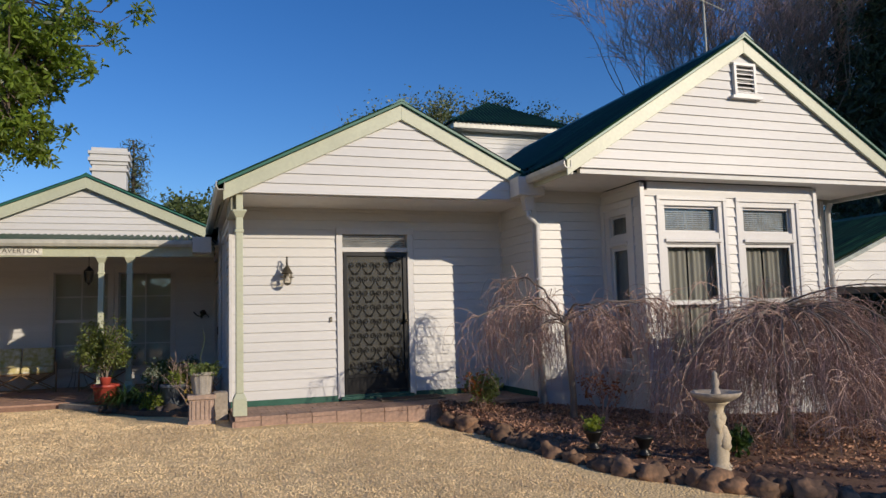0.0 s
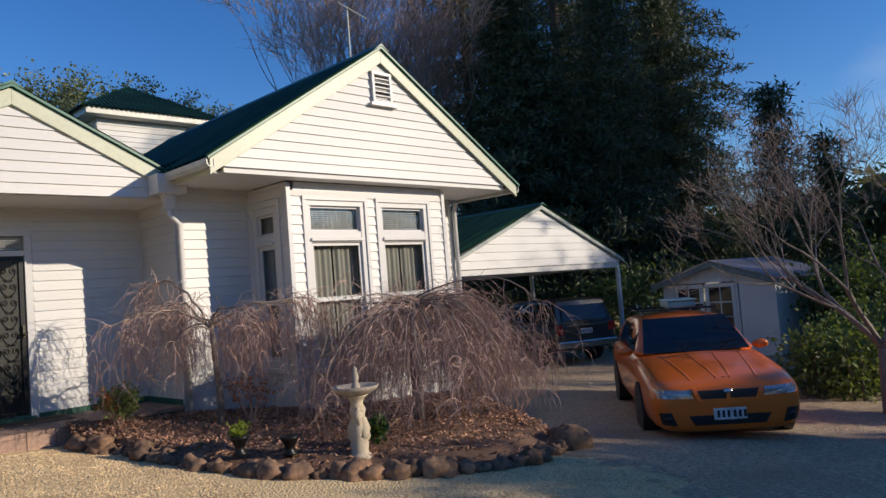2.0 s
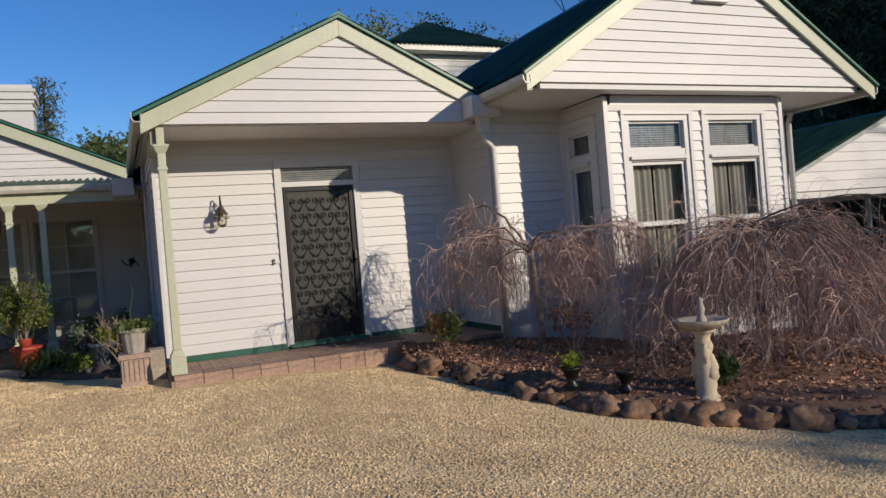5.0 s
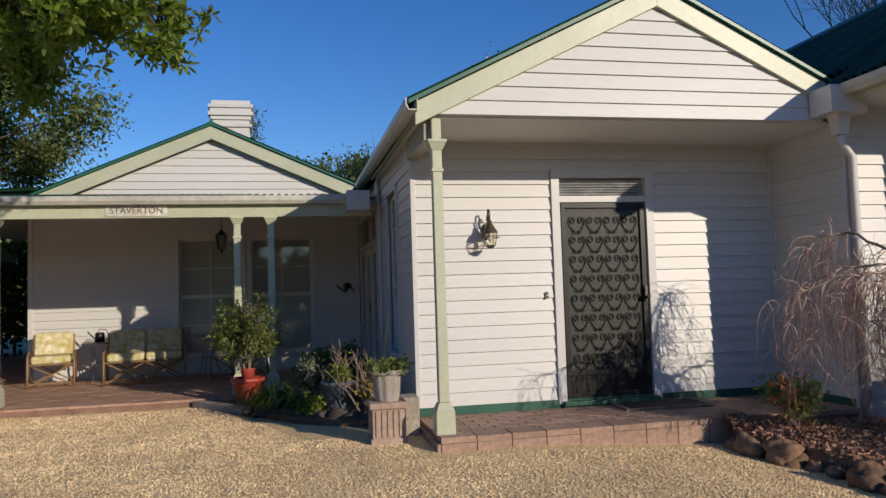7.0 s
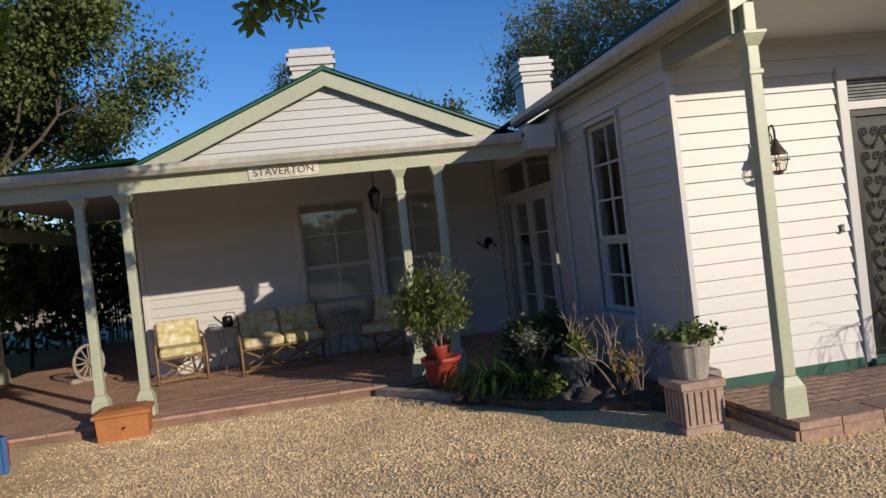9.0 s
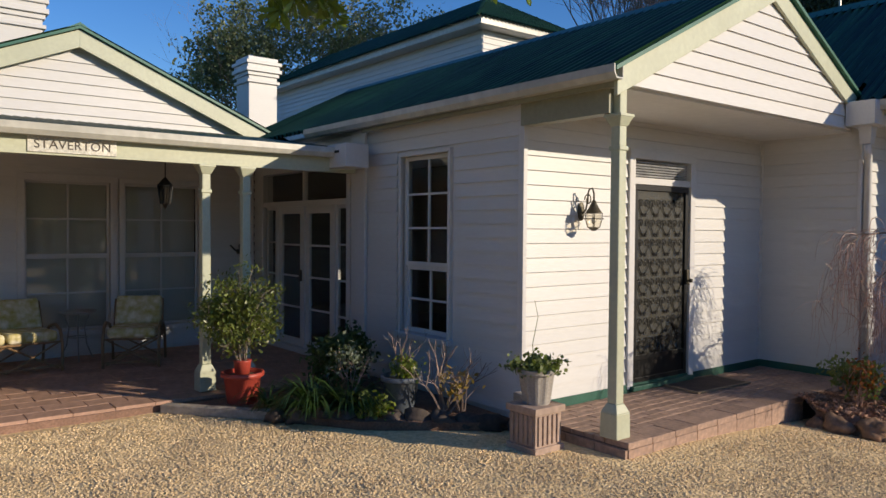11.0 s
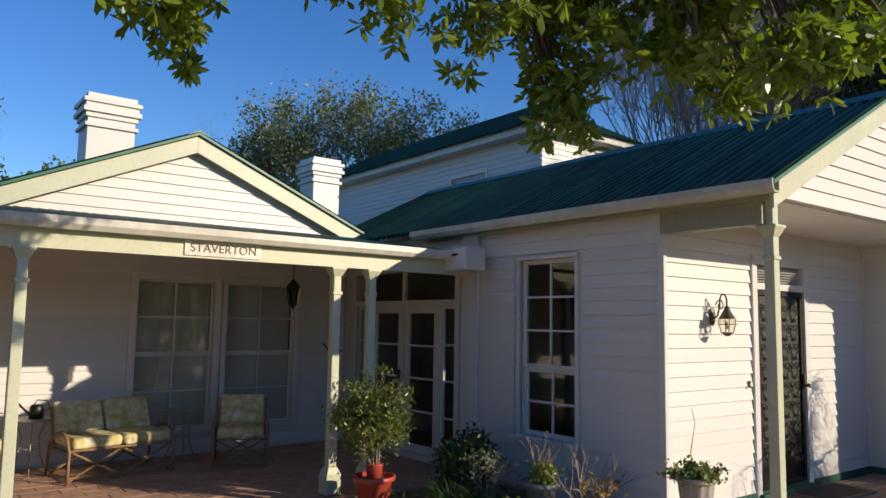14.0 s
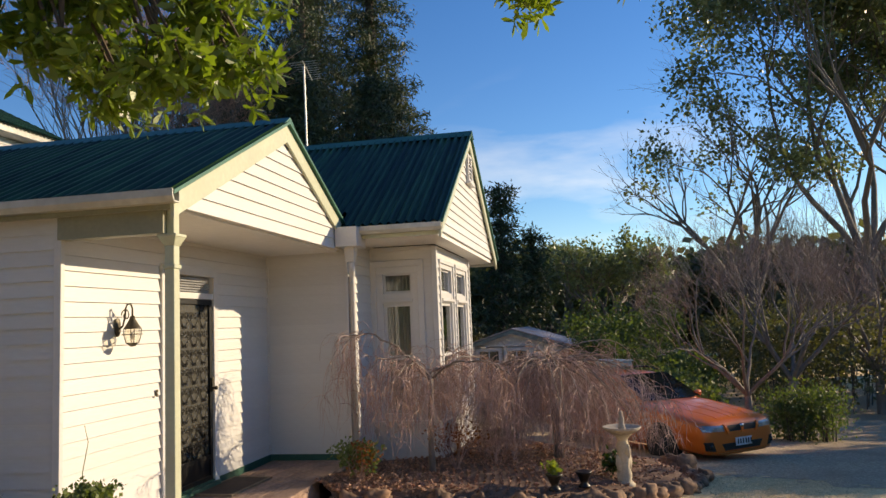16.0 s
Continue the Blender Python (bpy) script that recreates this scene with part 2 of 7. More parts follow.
# ---- building helpers ----
class G:
    """Gathers the vertices and faces of one part."""

    def __init__(self):
        self.v, self.f = [], []

    def add(self, vs, fs):
        k = len(self.v)
        self.v.extend(tuple(p) for p in vs)
        self.f.extend(tuple(k + i for i in f) for f in fs)
        return self

    def box(self, x0, x1, y0, y1, z0, z1):
        return self.add([(x, y, z) for z in (z0, z1) for y in (y0, y1) for x in (x0, x1)],
                        [(0, 2, 3, 1), (4, 5, 7, 6), (0, 1, 5, 4), (2, 6, 7, 3), (0, 4, 6, 2), (1, 3, 7, 5)])

    def taper(self, cx, cy, z0, z1, a0, b0, a1, b1):
        return self.add([(cx - a0, cy - b0, z0), (cx + a0, cy - b0, z0), (cx + a0, cy + b0, z0), (cx - a0, cy + b0, z0),
                         (cx - a1, cy - b1, z1), (cx + a1, cy - b1, z1), (cx + a1, cy + b1, z1), (cx - a1, cy + b1, z1)],
                        [(3, 2, 1, 0), (4, 5, 6, 7), (0, 1, 5, 4), (1, 2, 6, 5), (2, 3, 7, 6), (3, 0, 4, 7)])

    def prism(self, poly, d):
        """A flat polygon pushed along the vector d."""
        n = len(poly)
        vs = [Vector(p) for p in poly] + [Vector(p) + Vector(d) for p in poly]
        fs = [tuple(range(n))[::-1], tuple(range(n, 2 * n))] + [(i, (i + 1) % n, n + (i + 1) % n, n + i) for i in range(n)]
        return self.add(vs, fs)

    def tube(self, pts, radii, n=6, caps=True):
        pts = [Vector(p) for p in pts]
        if not hasattr(radii, "__len__"):
            radii = [radii] * len(pts)
        k, m = len(self.v), len(pts)
        for i, p in enumerate(pts):
            d = (pts[min(i + 1, m - 1)] - pts[max(i - 1, 0)])
            d = d.normalized() if d.length > 1e-9 else Vector((0, 0, 1))
            a = d.cross(Vector((0.31, 0.17, 0.93)) if abs(d.z) < 0.9 else Vector((1, 0.1, 0))).normalized()
            b = d.cross(a)
            for j in range(n):
                w = 2 * math.pi * j / n
                self.v.append(tuple(p + (a * math.cos(w) + b * math.sin(w)) * radii[i]))
        for i in range(m - 1):
            for j in range(n):
                q = (j + 1) % n
                self.f.append((k + i * n + j, k + i * n + q, k + (i + 1) * n + q, k + (i + 1) * n + j))
        if caps:
            self.f.append(tuple(k + j for j in range(n))[::-1])
            self.f.append(tuple(k + (m - 1) * n + j for j in range(n)))
        return self

    def lathe(self, prof, n=20, cx=0, cy=0, sx=1, sy=1):
        """Turned body: prof is a list of (radius, height)."""
        k, m = len(self.v), len(prof)
        for r, z in prof:
            for j in range(n):
                w = 2 * math.pi * j / n
                self.v.append((cx + sx * r * math.cos(w), cy + sy * r * math.sin(w), z))
        for i in range(m - 1):
            for j in range(n):
                q = (j + 1) % n
                self.f.append((k + i * n + j, k + i * n + q, k + (i + 1) * n + q, k + (i + 1) * n + j))
        self.f.append(tuple(k + j for j in range(n))[::-1])
        self.f.append(tuple(k + (m - 1) * n + j for j in range(n)))
        return self

    def blob(self, c, r, rough=0.25, seed=0, rings=6, n=9):
        """A lumpy stone-like body with radii r."""
        rg = random.Random(seed)
        off = Vector((rg.uniform(0, 50), rg.uniform(0, 50), rg.uniform(0, 50)))
        k = len(self.v)
        for i in range(rings + 1):
            t = math.pi * i / rings
            for j in range(n):
                w = 2 * math.pi * j / n
                d = Vector((math.sin(t) * math.cos(w), math.sin(t) * math.sin(w), math.cos(t)))
                s = 1 + rough * noise.noise(d * 1.6 + off) * 1.6
                self.v.append((c[0] + d.x * r[0] * s, c[1] + d.y * r[1] * s, c[2] + d.z * r[2] * s))
        for i in range(rings):
            for j in range(n):
                q = (j + 1) % n
                self.f.append((k + i * n + j, k + (i + 1) * n + j, k + (i + 1) * n + q, k + i * n + q))
        return self


def data_of(name, g, mat, smooth=False):
    me = bpy.data.meshes.new(name)
    me.from_pydata(g.v, [], g.f)
    me.materials.append(mat)
    if smooth:
        me.polygons.foreach_set("use_smooth", [True] * len(me.polygons))
    me.update()
    return me


def part(name, g, mat, parent=None, label="", bevel=0.0, smooth=False, segments=2):
    ob = new(name, g if isinstance(g, bpy.types.Mesh) else data_of(name, g, mat, smooth))
    if parent:
        ob.parent = parent
    if bevel:
        md = ob.modifiers.new("edge", "BEVEL")
        md.width, md.segments, md.limit_method = bevel, segments, "ANGLE"
    if label:
        tagged(ob, label)
    return ob


def thing(name, label, category, loc=(0, 0, 0), rz=0.0, group="", kind=""):
    ob = new(name)
    ob.matrix_world = pose(*loc, 0, 0, rz)
    ob.empty_display_size = 0.1
    return tagged(ob, label, category, group, kind)


def structure(name, g, mat, label, category, bevel=0.0, smooth=False):
    return tagged(part(name, g, mat, None, "", bevel, smooth), label, category, "", "structure")


def smoothstep(a, b, x):
    t = min(1.0, max(0.0, (x - a) / (b - a)))
    return t * t * (3 - 2 * t)


def ground_z(x, y):
    """Height of the yard: level by the house, falling towards the road and to the east."""
    fall = 0.032 * min(0.0, y - 9.7)
    d = max(0.0, min(x, 15.5) - 0.45)
    east = -0.06 * d * smoothstep(0.0, 4.0, d)
    west = 0.022 * max(0.0, min(7.0, 0.45 - x)) * (1 - smoothstep(8.0, 12.0, y))
    return max(fall, -0.9) + east + west


BOARD = 0.132
BOARD_MESHES = {}


def clad(parent, o, u, length, z0, z1, openings=(), edge=None, mat=None):
    """Lapped weatherboards on a wall: o is the wall's corner, u its way; the boards stand to the right of that way."""
    mat = mat or WHITE
    nrm = (u[1], -u[0])
    m = Matrix(((u[0], nrm[0], 0, 0), (u[1], nrm[1], 0, 0), (0, 0, 1, 0), (0, 0, 0, 1)))
    z = z0
    while z < z1 - 0.015:
        top = min(z + BOARD, z1)
        spans = [(0.0, length)]
        for a, b, lo, hi in openings:
            if lo < z + 0.07 < hi:
                spans = [s for p, q in spans for s in ((p, min(q, a)), (max(p, b), q)) if s[1] - s[0] > 0.02]
        for a, b in spans:
            sa, sb = 0.0, 0.0
            if edge:
                (a0, b0), (a1, b1) = edge(z), edge(top)
                a, b, sa, sb = a0, b0, a1 - a0, b1 - b0
                if b - a < 0.05:
                    continue
                if b + sb < a + sa:
                    sa = sb = (b - a) / 2
                    sb = -sb
            key = (round(b - a, 3), round(top - z, 3), round(sa, 3), round(sb, 3), mat.name)
            if key not in BOARD_MESHES:
                w, h = b - a, top - z
                g = G().add([(0, 0, 0), (w, 0, 0), (w, 0.027, 0), (0, 0.027, 0), (sa, 0, h + 0.002), (w + sb, 0, h + 0.002), (w + sb, 0.007, h + 0.002), (sa, 0.007, h + 0.002)],
                            [(0, 1, 2, 3), (4, 7, 6, 5), (3, 2, 6, 7), (0, 4, 5, 1), (0, 3, 7, 4), (1, 5, 6, 2)])
                BOARD_MESHES[key] = data_of("board", g, mat)
            ob = new("weatherboard", BOARD_MESHES[key])
            ob.parent = parent
            ob.matrix_basis = Matrix.Translation((o[0] + u[0] * a, o[1] + u[1] * a, z)) @ m
        z += BOARD


def wall_grid(g, o, u, length, z0, z1, thick, openings):
    """A wall of real thickness with its openings left out."""
    nrm = (u[1], -u[0])
    us = sorted({0.0, length, *[q for w in openings for q in w[:2]]})
    zs = sorted({z0, z1, *[q for w in openings for q in w[2:]]})
    for a, b in zip(us, us[1:]):
        for lo, hi in zip(zs, zs[1:]):
            mu, mz = (a + b) / 2, (lo + hi) / 2
            if any(w[0] < mu < w[1] and w[2] < mz < w[3] for w in openings):
                continue
            p = [(o[0] + u[0] * s - nrm[0] * d, o[1] + u[1] * s - nrm[1] * d) for s in (a, b) for d in (0, thick)]
            xs, ys = [q[0] for q in p], [q[1] for q in p]
            g.box(min(xs), max(xs), min(ys), max(ys), lo, hi)
    return g


def corrugated(name, parent_label, o, u, v, us, lo, hi, mat=None, pitch=0.12, amp=0.028):
    """Corrugated sheet: u runs along the eave, v up the slope; lo(u) and hi(u) bound it."""
    g, mat = G(), mat or ROOF
    o, u, v = Vector(o), Vector(u), Vector(v)
    nrm = u.cross(v).normalized()
    if nrm.z < 0:
        nrm = -nrm
    count = max(8, int((us[1] - us[0]) / pitch * 8))
    for i in range(count + 1):
        s = us[0] + (us[1] - us[0]) * i / count
        w = nrm * amp * math.cos(2 * math.pi * s / pitch)
        for q in (lo(s), (lo(s) + hi(s)) / 2, hi(s)):
            g.v.append(tuple(o + u * s + v * q + w))
    for i in range(count):
        for j in range(2):
            a = i * 3 + j
            g.f.append((a, a + 3, a + 4, a + 1))
    return structure(name, g, mat, parent_label, "roof", smooth=True)


# ---- ground ----
def sheet(name, xs, ys, mat, label, category, lift=0.0, bumps=0.0, inside=None):
    g = G()
    for y in ys:
        for x in xs:
            g.v.append((x, y, ground_z(x, y) + lift + bumps * noise.noise((x * 1.7, y * 1.7, 3.0))))
    n = len(xs)
    for j in range(len(ys) - 1):
        for i in range(n - 1):
            if inside is None or inside((xs[i] + xs[i + 1]) / 2, (ys[j] + ys[j + 1]) / 2):
                a = j * n + i
                g.f.append((a, a + 1, a + n + 1, a + n))
    return structure(name, g, mat, label, category, smooth=True)


def spread(near0, near1, step, far):
    near = list(np.arange(near0, near1, step))
    return [near0 - far, near0 - far / 4, near0 - far / 16, near0 - far / 64] + near + [near1, near1 + far / 64, near1 + far / 16, near1 + far / 4, near1 + far]


sheet("ground", spread(-14.0, 26.0, 0.25, 1500.0), spread(-8.0, 24.0, 0.25, 1500.0), GRAVEL, "tan crushed gravel yard sloping down from the house", "gravel", 0.0, 0.02)


def drive_edge(x, y):
    return x > 6.6 + 0.12 * (y - 5) + 0.6 * noise.noise((x * 0.5, y * 0.5, 9.0)) + 0.5 * noise.noise((x * 5.1, y * 5.1, 4.0)) and y < 12.5 or (x > 11 and y < 22)


sheet("road", list(np.arange(5.0, 26.0, 0.125)), list(np.arange(-8.0, 22.0, 0.125)), DRIVE, "worn dark earth and gravel driveway by the carport", "driveway", 0.006, 0.02, drive_edge)

# ---- porch wing, bay wing, verandah wing: walls ----
Z_WALL = 2.95
W1 = dict(o=(0.5, 10.9), u=(1, 0))           # porch front wall
DOOR = (1.55, 2.53, 0.17, 2.50)
wall_porch = structure("wall_porch_front", wall_grid(G(), W1["o"], W1["u"], 4.1, 0.0, Z_WALL, 0.12, [DOOR]), TRIMW, "white weatherboard wall under the entrance porch", "wall")
clad(wall_porch, W1["o"], W1["u"], 4.08, 0.19, Z_WALL, [(DOOR[0] - 0.1, DOOR[1] + 0.1, 0, DOOR[3] + 0.1)])
WEST_O = (0.5, 16.6)
FRENCH = (0.35, 2.70, 0.16, 2.52)
WWIN = (3.84, 4.66, 0.65, 2.54)
wall_west = structure("wall_west", wall_grid(G(), WEST_O, (0, -1), 5.7, 0.0, Z_WALL, 0.12, [FRENCH, WWIN]), TRIMW, "white weatherboard side wall facing the verandah", "wall")
clad(wall_west, WEST_O, (0, -1), 5.7, 0.10, 2.9, [(FRENCH[0] - 0.1, FRENCH[1] + 0.1, 0, 2.62), (WWIN[0] - 0.09, WWIN[1] + 0.09, WWIN[2] - 0.08, WWIN[3] + 0.1)])
wall_inner = structure("wall_porch_side", wall_grid(G(), (4.58, 10.9), (0, -1), 1.15, 0.0, Z_WALL + 0.1, 0.12, []), TRIMW, "white weatherboard side wall of the porch", "wall")
clad(wall_inner, (4.58, 10.9), (0, -1), 1.15, 0.19, Z_WALL + 0.1)
wall_bayfront = structure("wall_bay_front", wall_grid(G(), (4.58, 9.75), (1, 0), 5.3, -0.7, 3.05, 0.12, [(1.2, 4.0, -0.6, 2.95)]), TRIMW, "white weatherboard front wall beside the bay window", "wall")
clad(wall_bayfront, (4.58, 9.75), (1, 0), 1.13, -0.05, 3.05)
clad(wall_bayfront, (8.70, 9.75), (1, 0), 1.18, -0.45, 3.05)
BW = [(0.28, 1.32, 0.42, 2.77), (1.60, 2.62, 0.42, 2.77)]
wall_bay = structure("wall_bay_window", wall_grid(G(), (5.71, 8.75), (1, 0), 2.99, -0.7, 3.02, 0.1, BW), TRIMW, "white weatherboard front of the box bay window", "wall")
clad(wall_bay, (5.71, 8.75), (1, 0), 2.99, -0.48, 2.9, [(a - 0.06, b + 0.06, lo - 0.06, hi + 0.06) for a, b, lo, hi in BW])
BS = (0.10, 0.74, 0.46, 2.72)
wall_bayside = structure("wall_bay_side", wall_grid(G(), (5.71, 9.75), (0, -1), 1.0, -0.7, 3.02, 0.1, [BS]), TRIMW, "white weatherboard side of the box bay window", "wall")
clad(wall_bayside, (5.71, 9.75), (0, -1), 1.0, -0.48, 3.0, [(BS[0] - 0.09, BS[1] + 0.09, BS[2] - 0.06, BS[3] + 0.08)])
structure("wall_bay_east", G().box(8.6, 8.7, 8.85, 9.75, -0.7, 3.02), TRIMW, "white painted side of the box bay", "wall")
structure("wall_east", G().box(9.76, 9.88, 9.87, 20, -0.9, 3.05), TRIMW, "white painted outer side wall", "wall")
VB = [(2.27, 3.27, 0.42, 2.34), (3.45, 4.46, 0.42, 2.34)]
wall_ver = structure("wall_verandah", wall_grid(G(), (-4.82, 16.6), (1, 0), 5.29, 0.0, 3.1, 0.12, VB), TRIMW, "white weatherboard wall at the back of the verandah", "wall")
clad(wall_ver, (-4.82, 16.6), (1, 0), 5.29, 0.14, 3.1, [(a - 0.09, b + 0.07, lo - 0.1, hi + 0.1) for a, b, lo, hi in VB])
structure("wall_verandah_west", G().box(-4.82, -4.70, 16.72, 25, 0, 3.1), TRIMW, "white painted outer side wall", "wall")
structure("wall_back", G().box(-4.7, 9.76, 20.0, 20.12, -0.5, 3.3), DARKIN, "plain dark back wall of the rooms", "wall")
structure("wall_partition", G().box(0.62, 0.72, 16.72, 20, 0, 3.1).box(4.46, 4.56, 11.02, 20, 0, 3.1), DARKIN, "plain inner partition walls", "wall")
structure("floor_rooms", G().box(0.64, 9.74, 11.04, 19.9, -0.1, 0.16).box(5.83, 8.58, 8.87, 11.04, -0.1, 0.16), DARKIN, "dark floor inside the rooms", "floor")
structure("ceiling", G().box(0.64, 9.74, 11.04, 19.9, 2.96, 3.0).box(5.83, 8.58, 8.87, 9.87, 2.96, 3.0), SOFFIT, "plain inner ceiling", "ceiling")
structure("baseboard", G().box(0.49, 4.56, 10.865, 10.9, 0.06, 0.19).box(4.545, 4.58, 9.76, 10.865, 0.06, 0.19), PLINTHG, "dark green painted base strip along the porch wall", "baseboard")

# ---- gables ----
def gable(name, y, x0, x1, xa, zb, za, slope0, slope1, label, over=0.0):
    """A boarded triangle from x0 to x1 at height zb, with its apex at xa, za."""
    g = G().prism([(x0, y, zb), (x1, y, zb), (x1, y, max(zb, za - slope1 * (x1 - xa))), (xa, y, za), (x0, y, max(zb, za - slope0 * (xa - x0)))], (0, 0.1, 0))
    w = structure(name, g, TRIMW, label, "wall")
    clad(w, (0, y), (1, 0), 1, zb, za, (), lambda z: (max(x0, xa - (za - z) / slope0), min(x1, xa + (za - z) / slope1)))
    return w


S1, S2, S3 = 0.50, 0.645, 0.43
gable("wall_porch_gable", 9.80, 0.50, 4.40, 2.66, 2.89, 4.05, S1, S1, "white weatherboard gable over the entrance porch")
gable("wall_bay_gable", 8.45, 4.62, 9.98, 7.26, 3.10, 4.93, S2, S2, "white weatherboard gable over the bay window")
gable("wall_verandah_gable", 16.45, -4.3, 0.45, -1.97, 3.05, 4.12, S3, S3, "white weatherboard gable above the verandah roof")


def barge(name, y, a, b, depth, label, thick=0.035):
    """A sloping board from a to b (x, z of its top edge) under the roof's edge."""
    g = G().prism([(a[0], y, a[1]), (b[0], y, b[1]), (b[0], y, b[1] - depth), (a[0], y, a[1] - depth)], (0, thick, 0))
    return structure(name, g, CREAM, label, "barge board", bevel=0.004)


LB = "pale green painted barge board along the roof edge"
barge("trim_porch_barge_west", 9.74, (0.34, 2.98), (2.66, 4.14), 0.20, LB)
barge("trim_porch_barge_east", 9.74, (2.66, 4.14), (4.50, 3.22), 0.20, LB)
barge("trim_bay_barge_west", 8.37, (4.40, 3.175), (7.26, 5.02), 0.20, LB)
barge("trim_bay_barge_east", 8.37, (7.26, 5.02), (10.22, 3.11), 0.20, LB)
barge("trim_verandah_barge_west", 16.30, (-4.75, 3.035), (-1.97, 4.23), 0.22, LB)
barge("trim_verandah_barge_east", 16.30, (-1.97, 4.23), (0.55, 3.147), 0.22, LB)

# ---- roofs ----
RL = "dark green painted corrugated iron roof"


def two_slopes(tag, y0, y1, xa, za, x0, x1, slope, lo_west=None, lo_east=None):
    n = math.sqrt(1 + slope * slope)
    vw, ve = Vector((1, 0, slope)) / n, Vector((-1, 0, slope)) / n
    corrugated("roof_%s_west" % tag, RL, (x0, y0, za - slope * (xa - x0)), (0, 1, 0), vw, (0, y1 - y0), lo_west or (lambda s: 0), lambda s: (xa - x0) * n)
    corrugated("roof_%s_east" % tag, RL, (x1, y0, za - slope * (x1 - xa)), (0, 1, 0), ve, (0, y1 - y0), lo_east or (lambda s: 0), lambda s: (x1 - xa) * n)
    structure("roof_%s_ridge" % tag, G().prism([(xa - 0.16, y0 - 0.02, za - 0.16 * slope + 0.02), (xa, y0 - 0.02, za + 0.045), (xa + 0.16, y0 - 0.02, za - 0.16 * slope + 0.02), (xa, y0 - 0.02, za + 0.01)], (0, y1 - y0, 0)), ROOFEDGE, "green metal ridge capping", "ridge cap")


two_slopes("porch", 9.72, 17.5, 2.66, 4.18, 0.28, 4.60, S1)
n2 = math.sqrt(1 + S2 * S2)
two_slopes("bay", 8.34, 15.5, 7.26, 5.06, 4.36, 10.27, S2, lambda s: 0.36 * n2 if s > 1.4 else 0.0)
two_slopes("verandah_wing", 16.28, 25.0, -1.97, 4.27, -5.0, 0.9, S3)
for nm, y, a, b in (("porch_west", 9.70, (0.28, 2.995), (2.66, 4.185)), ("porch_east", 9.70, (2.66, 4.185), (4.55, 3.24)), ("bay_west", 8.33, (4.36, 3.195), (7.26, 5.065)),
                    ("bay_east", 8.33, (7.26, 5.065), (10.27, 3.125)), ("verandah_west", 16.26, (-4.9, 3.015), (-1.97, 4.275)), ("verandah_east", 16.26, (-1.97, 4.275), (0.7, 3.127))):
    structure("trim_%s_flashing" % nm, G().prism([(a[0], y, a[1]), (b[0], y, b[1]), (b[0], y, b[1] - 0.035), (a[0], y, a[1] - 0.035)], (0, 0.05, 0)), ROOFEDGE, "green metal roof edge flashing", "flashing")

# verandah roof, low pitch, wrapping round the west side
corrugated("roof_verandah", RL, (-7.6, 13.42, 2.64), (1, 0, 0), Vector((0, 1, 0.145)).normalized(), (0, 8.0), lambda s: 0, lambda s: 3.1)
corrugated("roof_verandah_side", RL, (-7.6, 16.4, 3.05), (0, 1, 0), Vector((1, 0, 0.05)).normalized(), (0, 8.0), lambda s: 0, lambda s: 2.9)
structure("ceiling_verandah", G().prism([(-7.55, 13.52, 2.60), (0.48, 13.52, 2.60), (0.48, 16.45, 3.0), (-7.55, 16.45, 3.0)], (0, 0, -0.03)).box(-7.5, -4.85, 16.46, 24, 2.97, 3.0), SOFFIT, "pale painted lining under the verandah roof", "ceiling")
structure("ceiling_porch", G().box(0.394, 4.56, 9.84, 10.9, 2.872, 2.90), SOFFIT, "white sheet lining over the porch", "ceiling")
structure("ceiling_bay_eave", G().box(4.505, 10.1, 8.545, 8.74, 3.03, 3.055).box(4.63, 9.97, 8.462, 8.5445, 3.03, 3.098).box(4.505, 5.70, 8.74, 9.74, 3.03, 3.055).box(8.71, 10.1, 8.74, 9.74, 3.03, 3.055), SOFFIT, "white sheet lining under the bay eaves", "ceiling")
structure("ceiling_west_eave", G().box(0.34, 0.50, 10.9, 13.45, 2.90, 2.92), SOFFIT, "white sheet lining under the west eave", "ceiling")


def gutter(name, p, q, out, w=0.11, h=0.10):
    """A quad gutter from p to q (its upper back edge), open on top."""
    p, q, out = Vector(p), Vector(q), Vector(out)
    d = q - p
    up = Vector((0, 0, 1))
    g = G()
    g.prism([p, p - up * h, p - up * h + out * w * 0.75, p - up * h * 0.55 + out * w, p + out * w + up * 0.005, p + out * (w - 0.012) + up * 0.005, p - up * h * 0.5 + out * (w - 0.014), p - up * (h - 0.012) + out * w * 0.7, p - up * (h - 0.012) + out * 0.01, p + out * 0.01], d)
    return structure(name, g, GUTTER, "cream painted metal gutter along the eave", "gutter")


gutter("gutter_porch", (0.36, 9.70, 3.0), (0.36, 14.6, 3.0), (-1, 0, 0))
gutter("gutter_bay", (4.46, 8.36, 3.17), (4.46, 9.6, 3.17), (-1, 0, 0))
gutter("gutter_verandah", (-7.6, 13.5, 2.66), (0.30, 13.5, 2.66), (0, -1, 0))
gutter("gutter_bay_east", (10.22, 8.40, 3.09), (10.22, 15, 3.09), (1, 0, 0))
structure("trim_fascia_porch", G().box(0.36, 0.39, 9.78, 13.4, 2.86, 3.0), BEAM, "olive grey fascia board", "fascia")
structure("trim_beam_porch", G().box(0.44, 0.56, 9.90, 10.88, 2.68, 2.99), BEAM, "olive grey painted beam from post to wall", "beam")
structure("trim_fascia_bay", G().box(4.47, 4.50, 8.42, 9.6, 3.02, 3.16), CREAM, "pale green fascia board", "fascia")
structure("trim_beam_verandah", G().box(-7.5, 0.36, 13.52, 13.60, 2.40, 2.62), CREAM, "pale green beam along the verandah front", "beam")
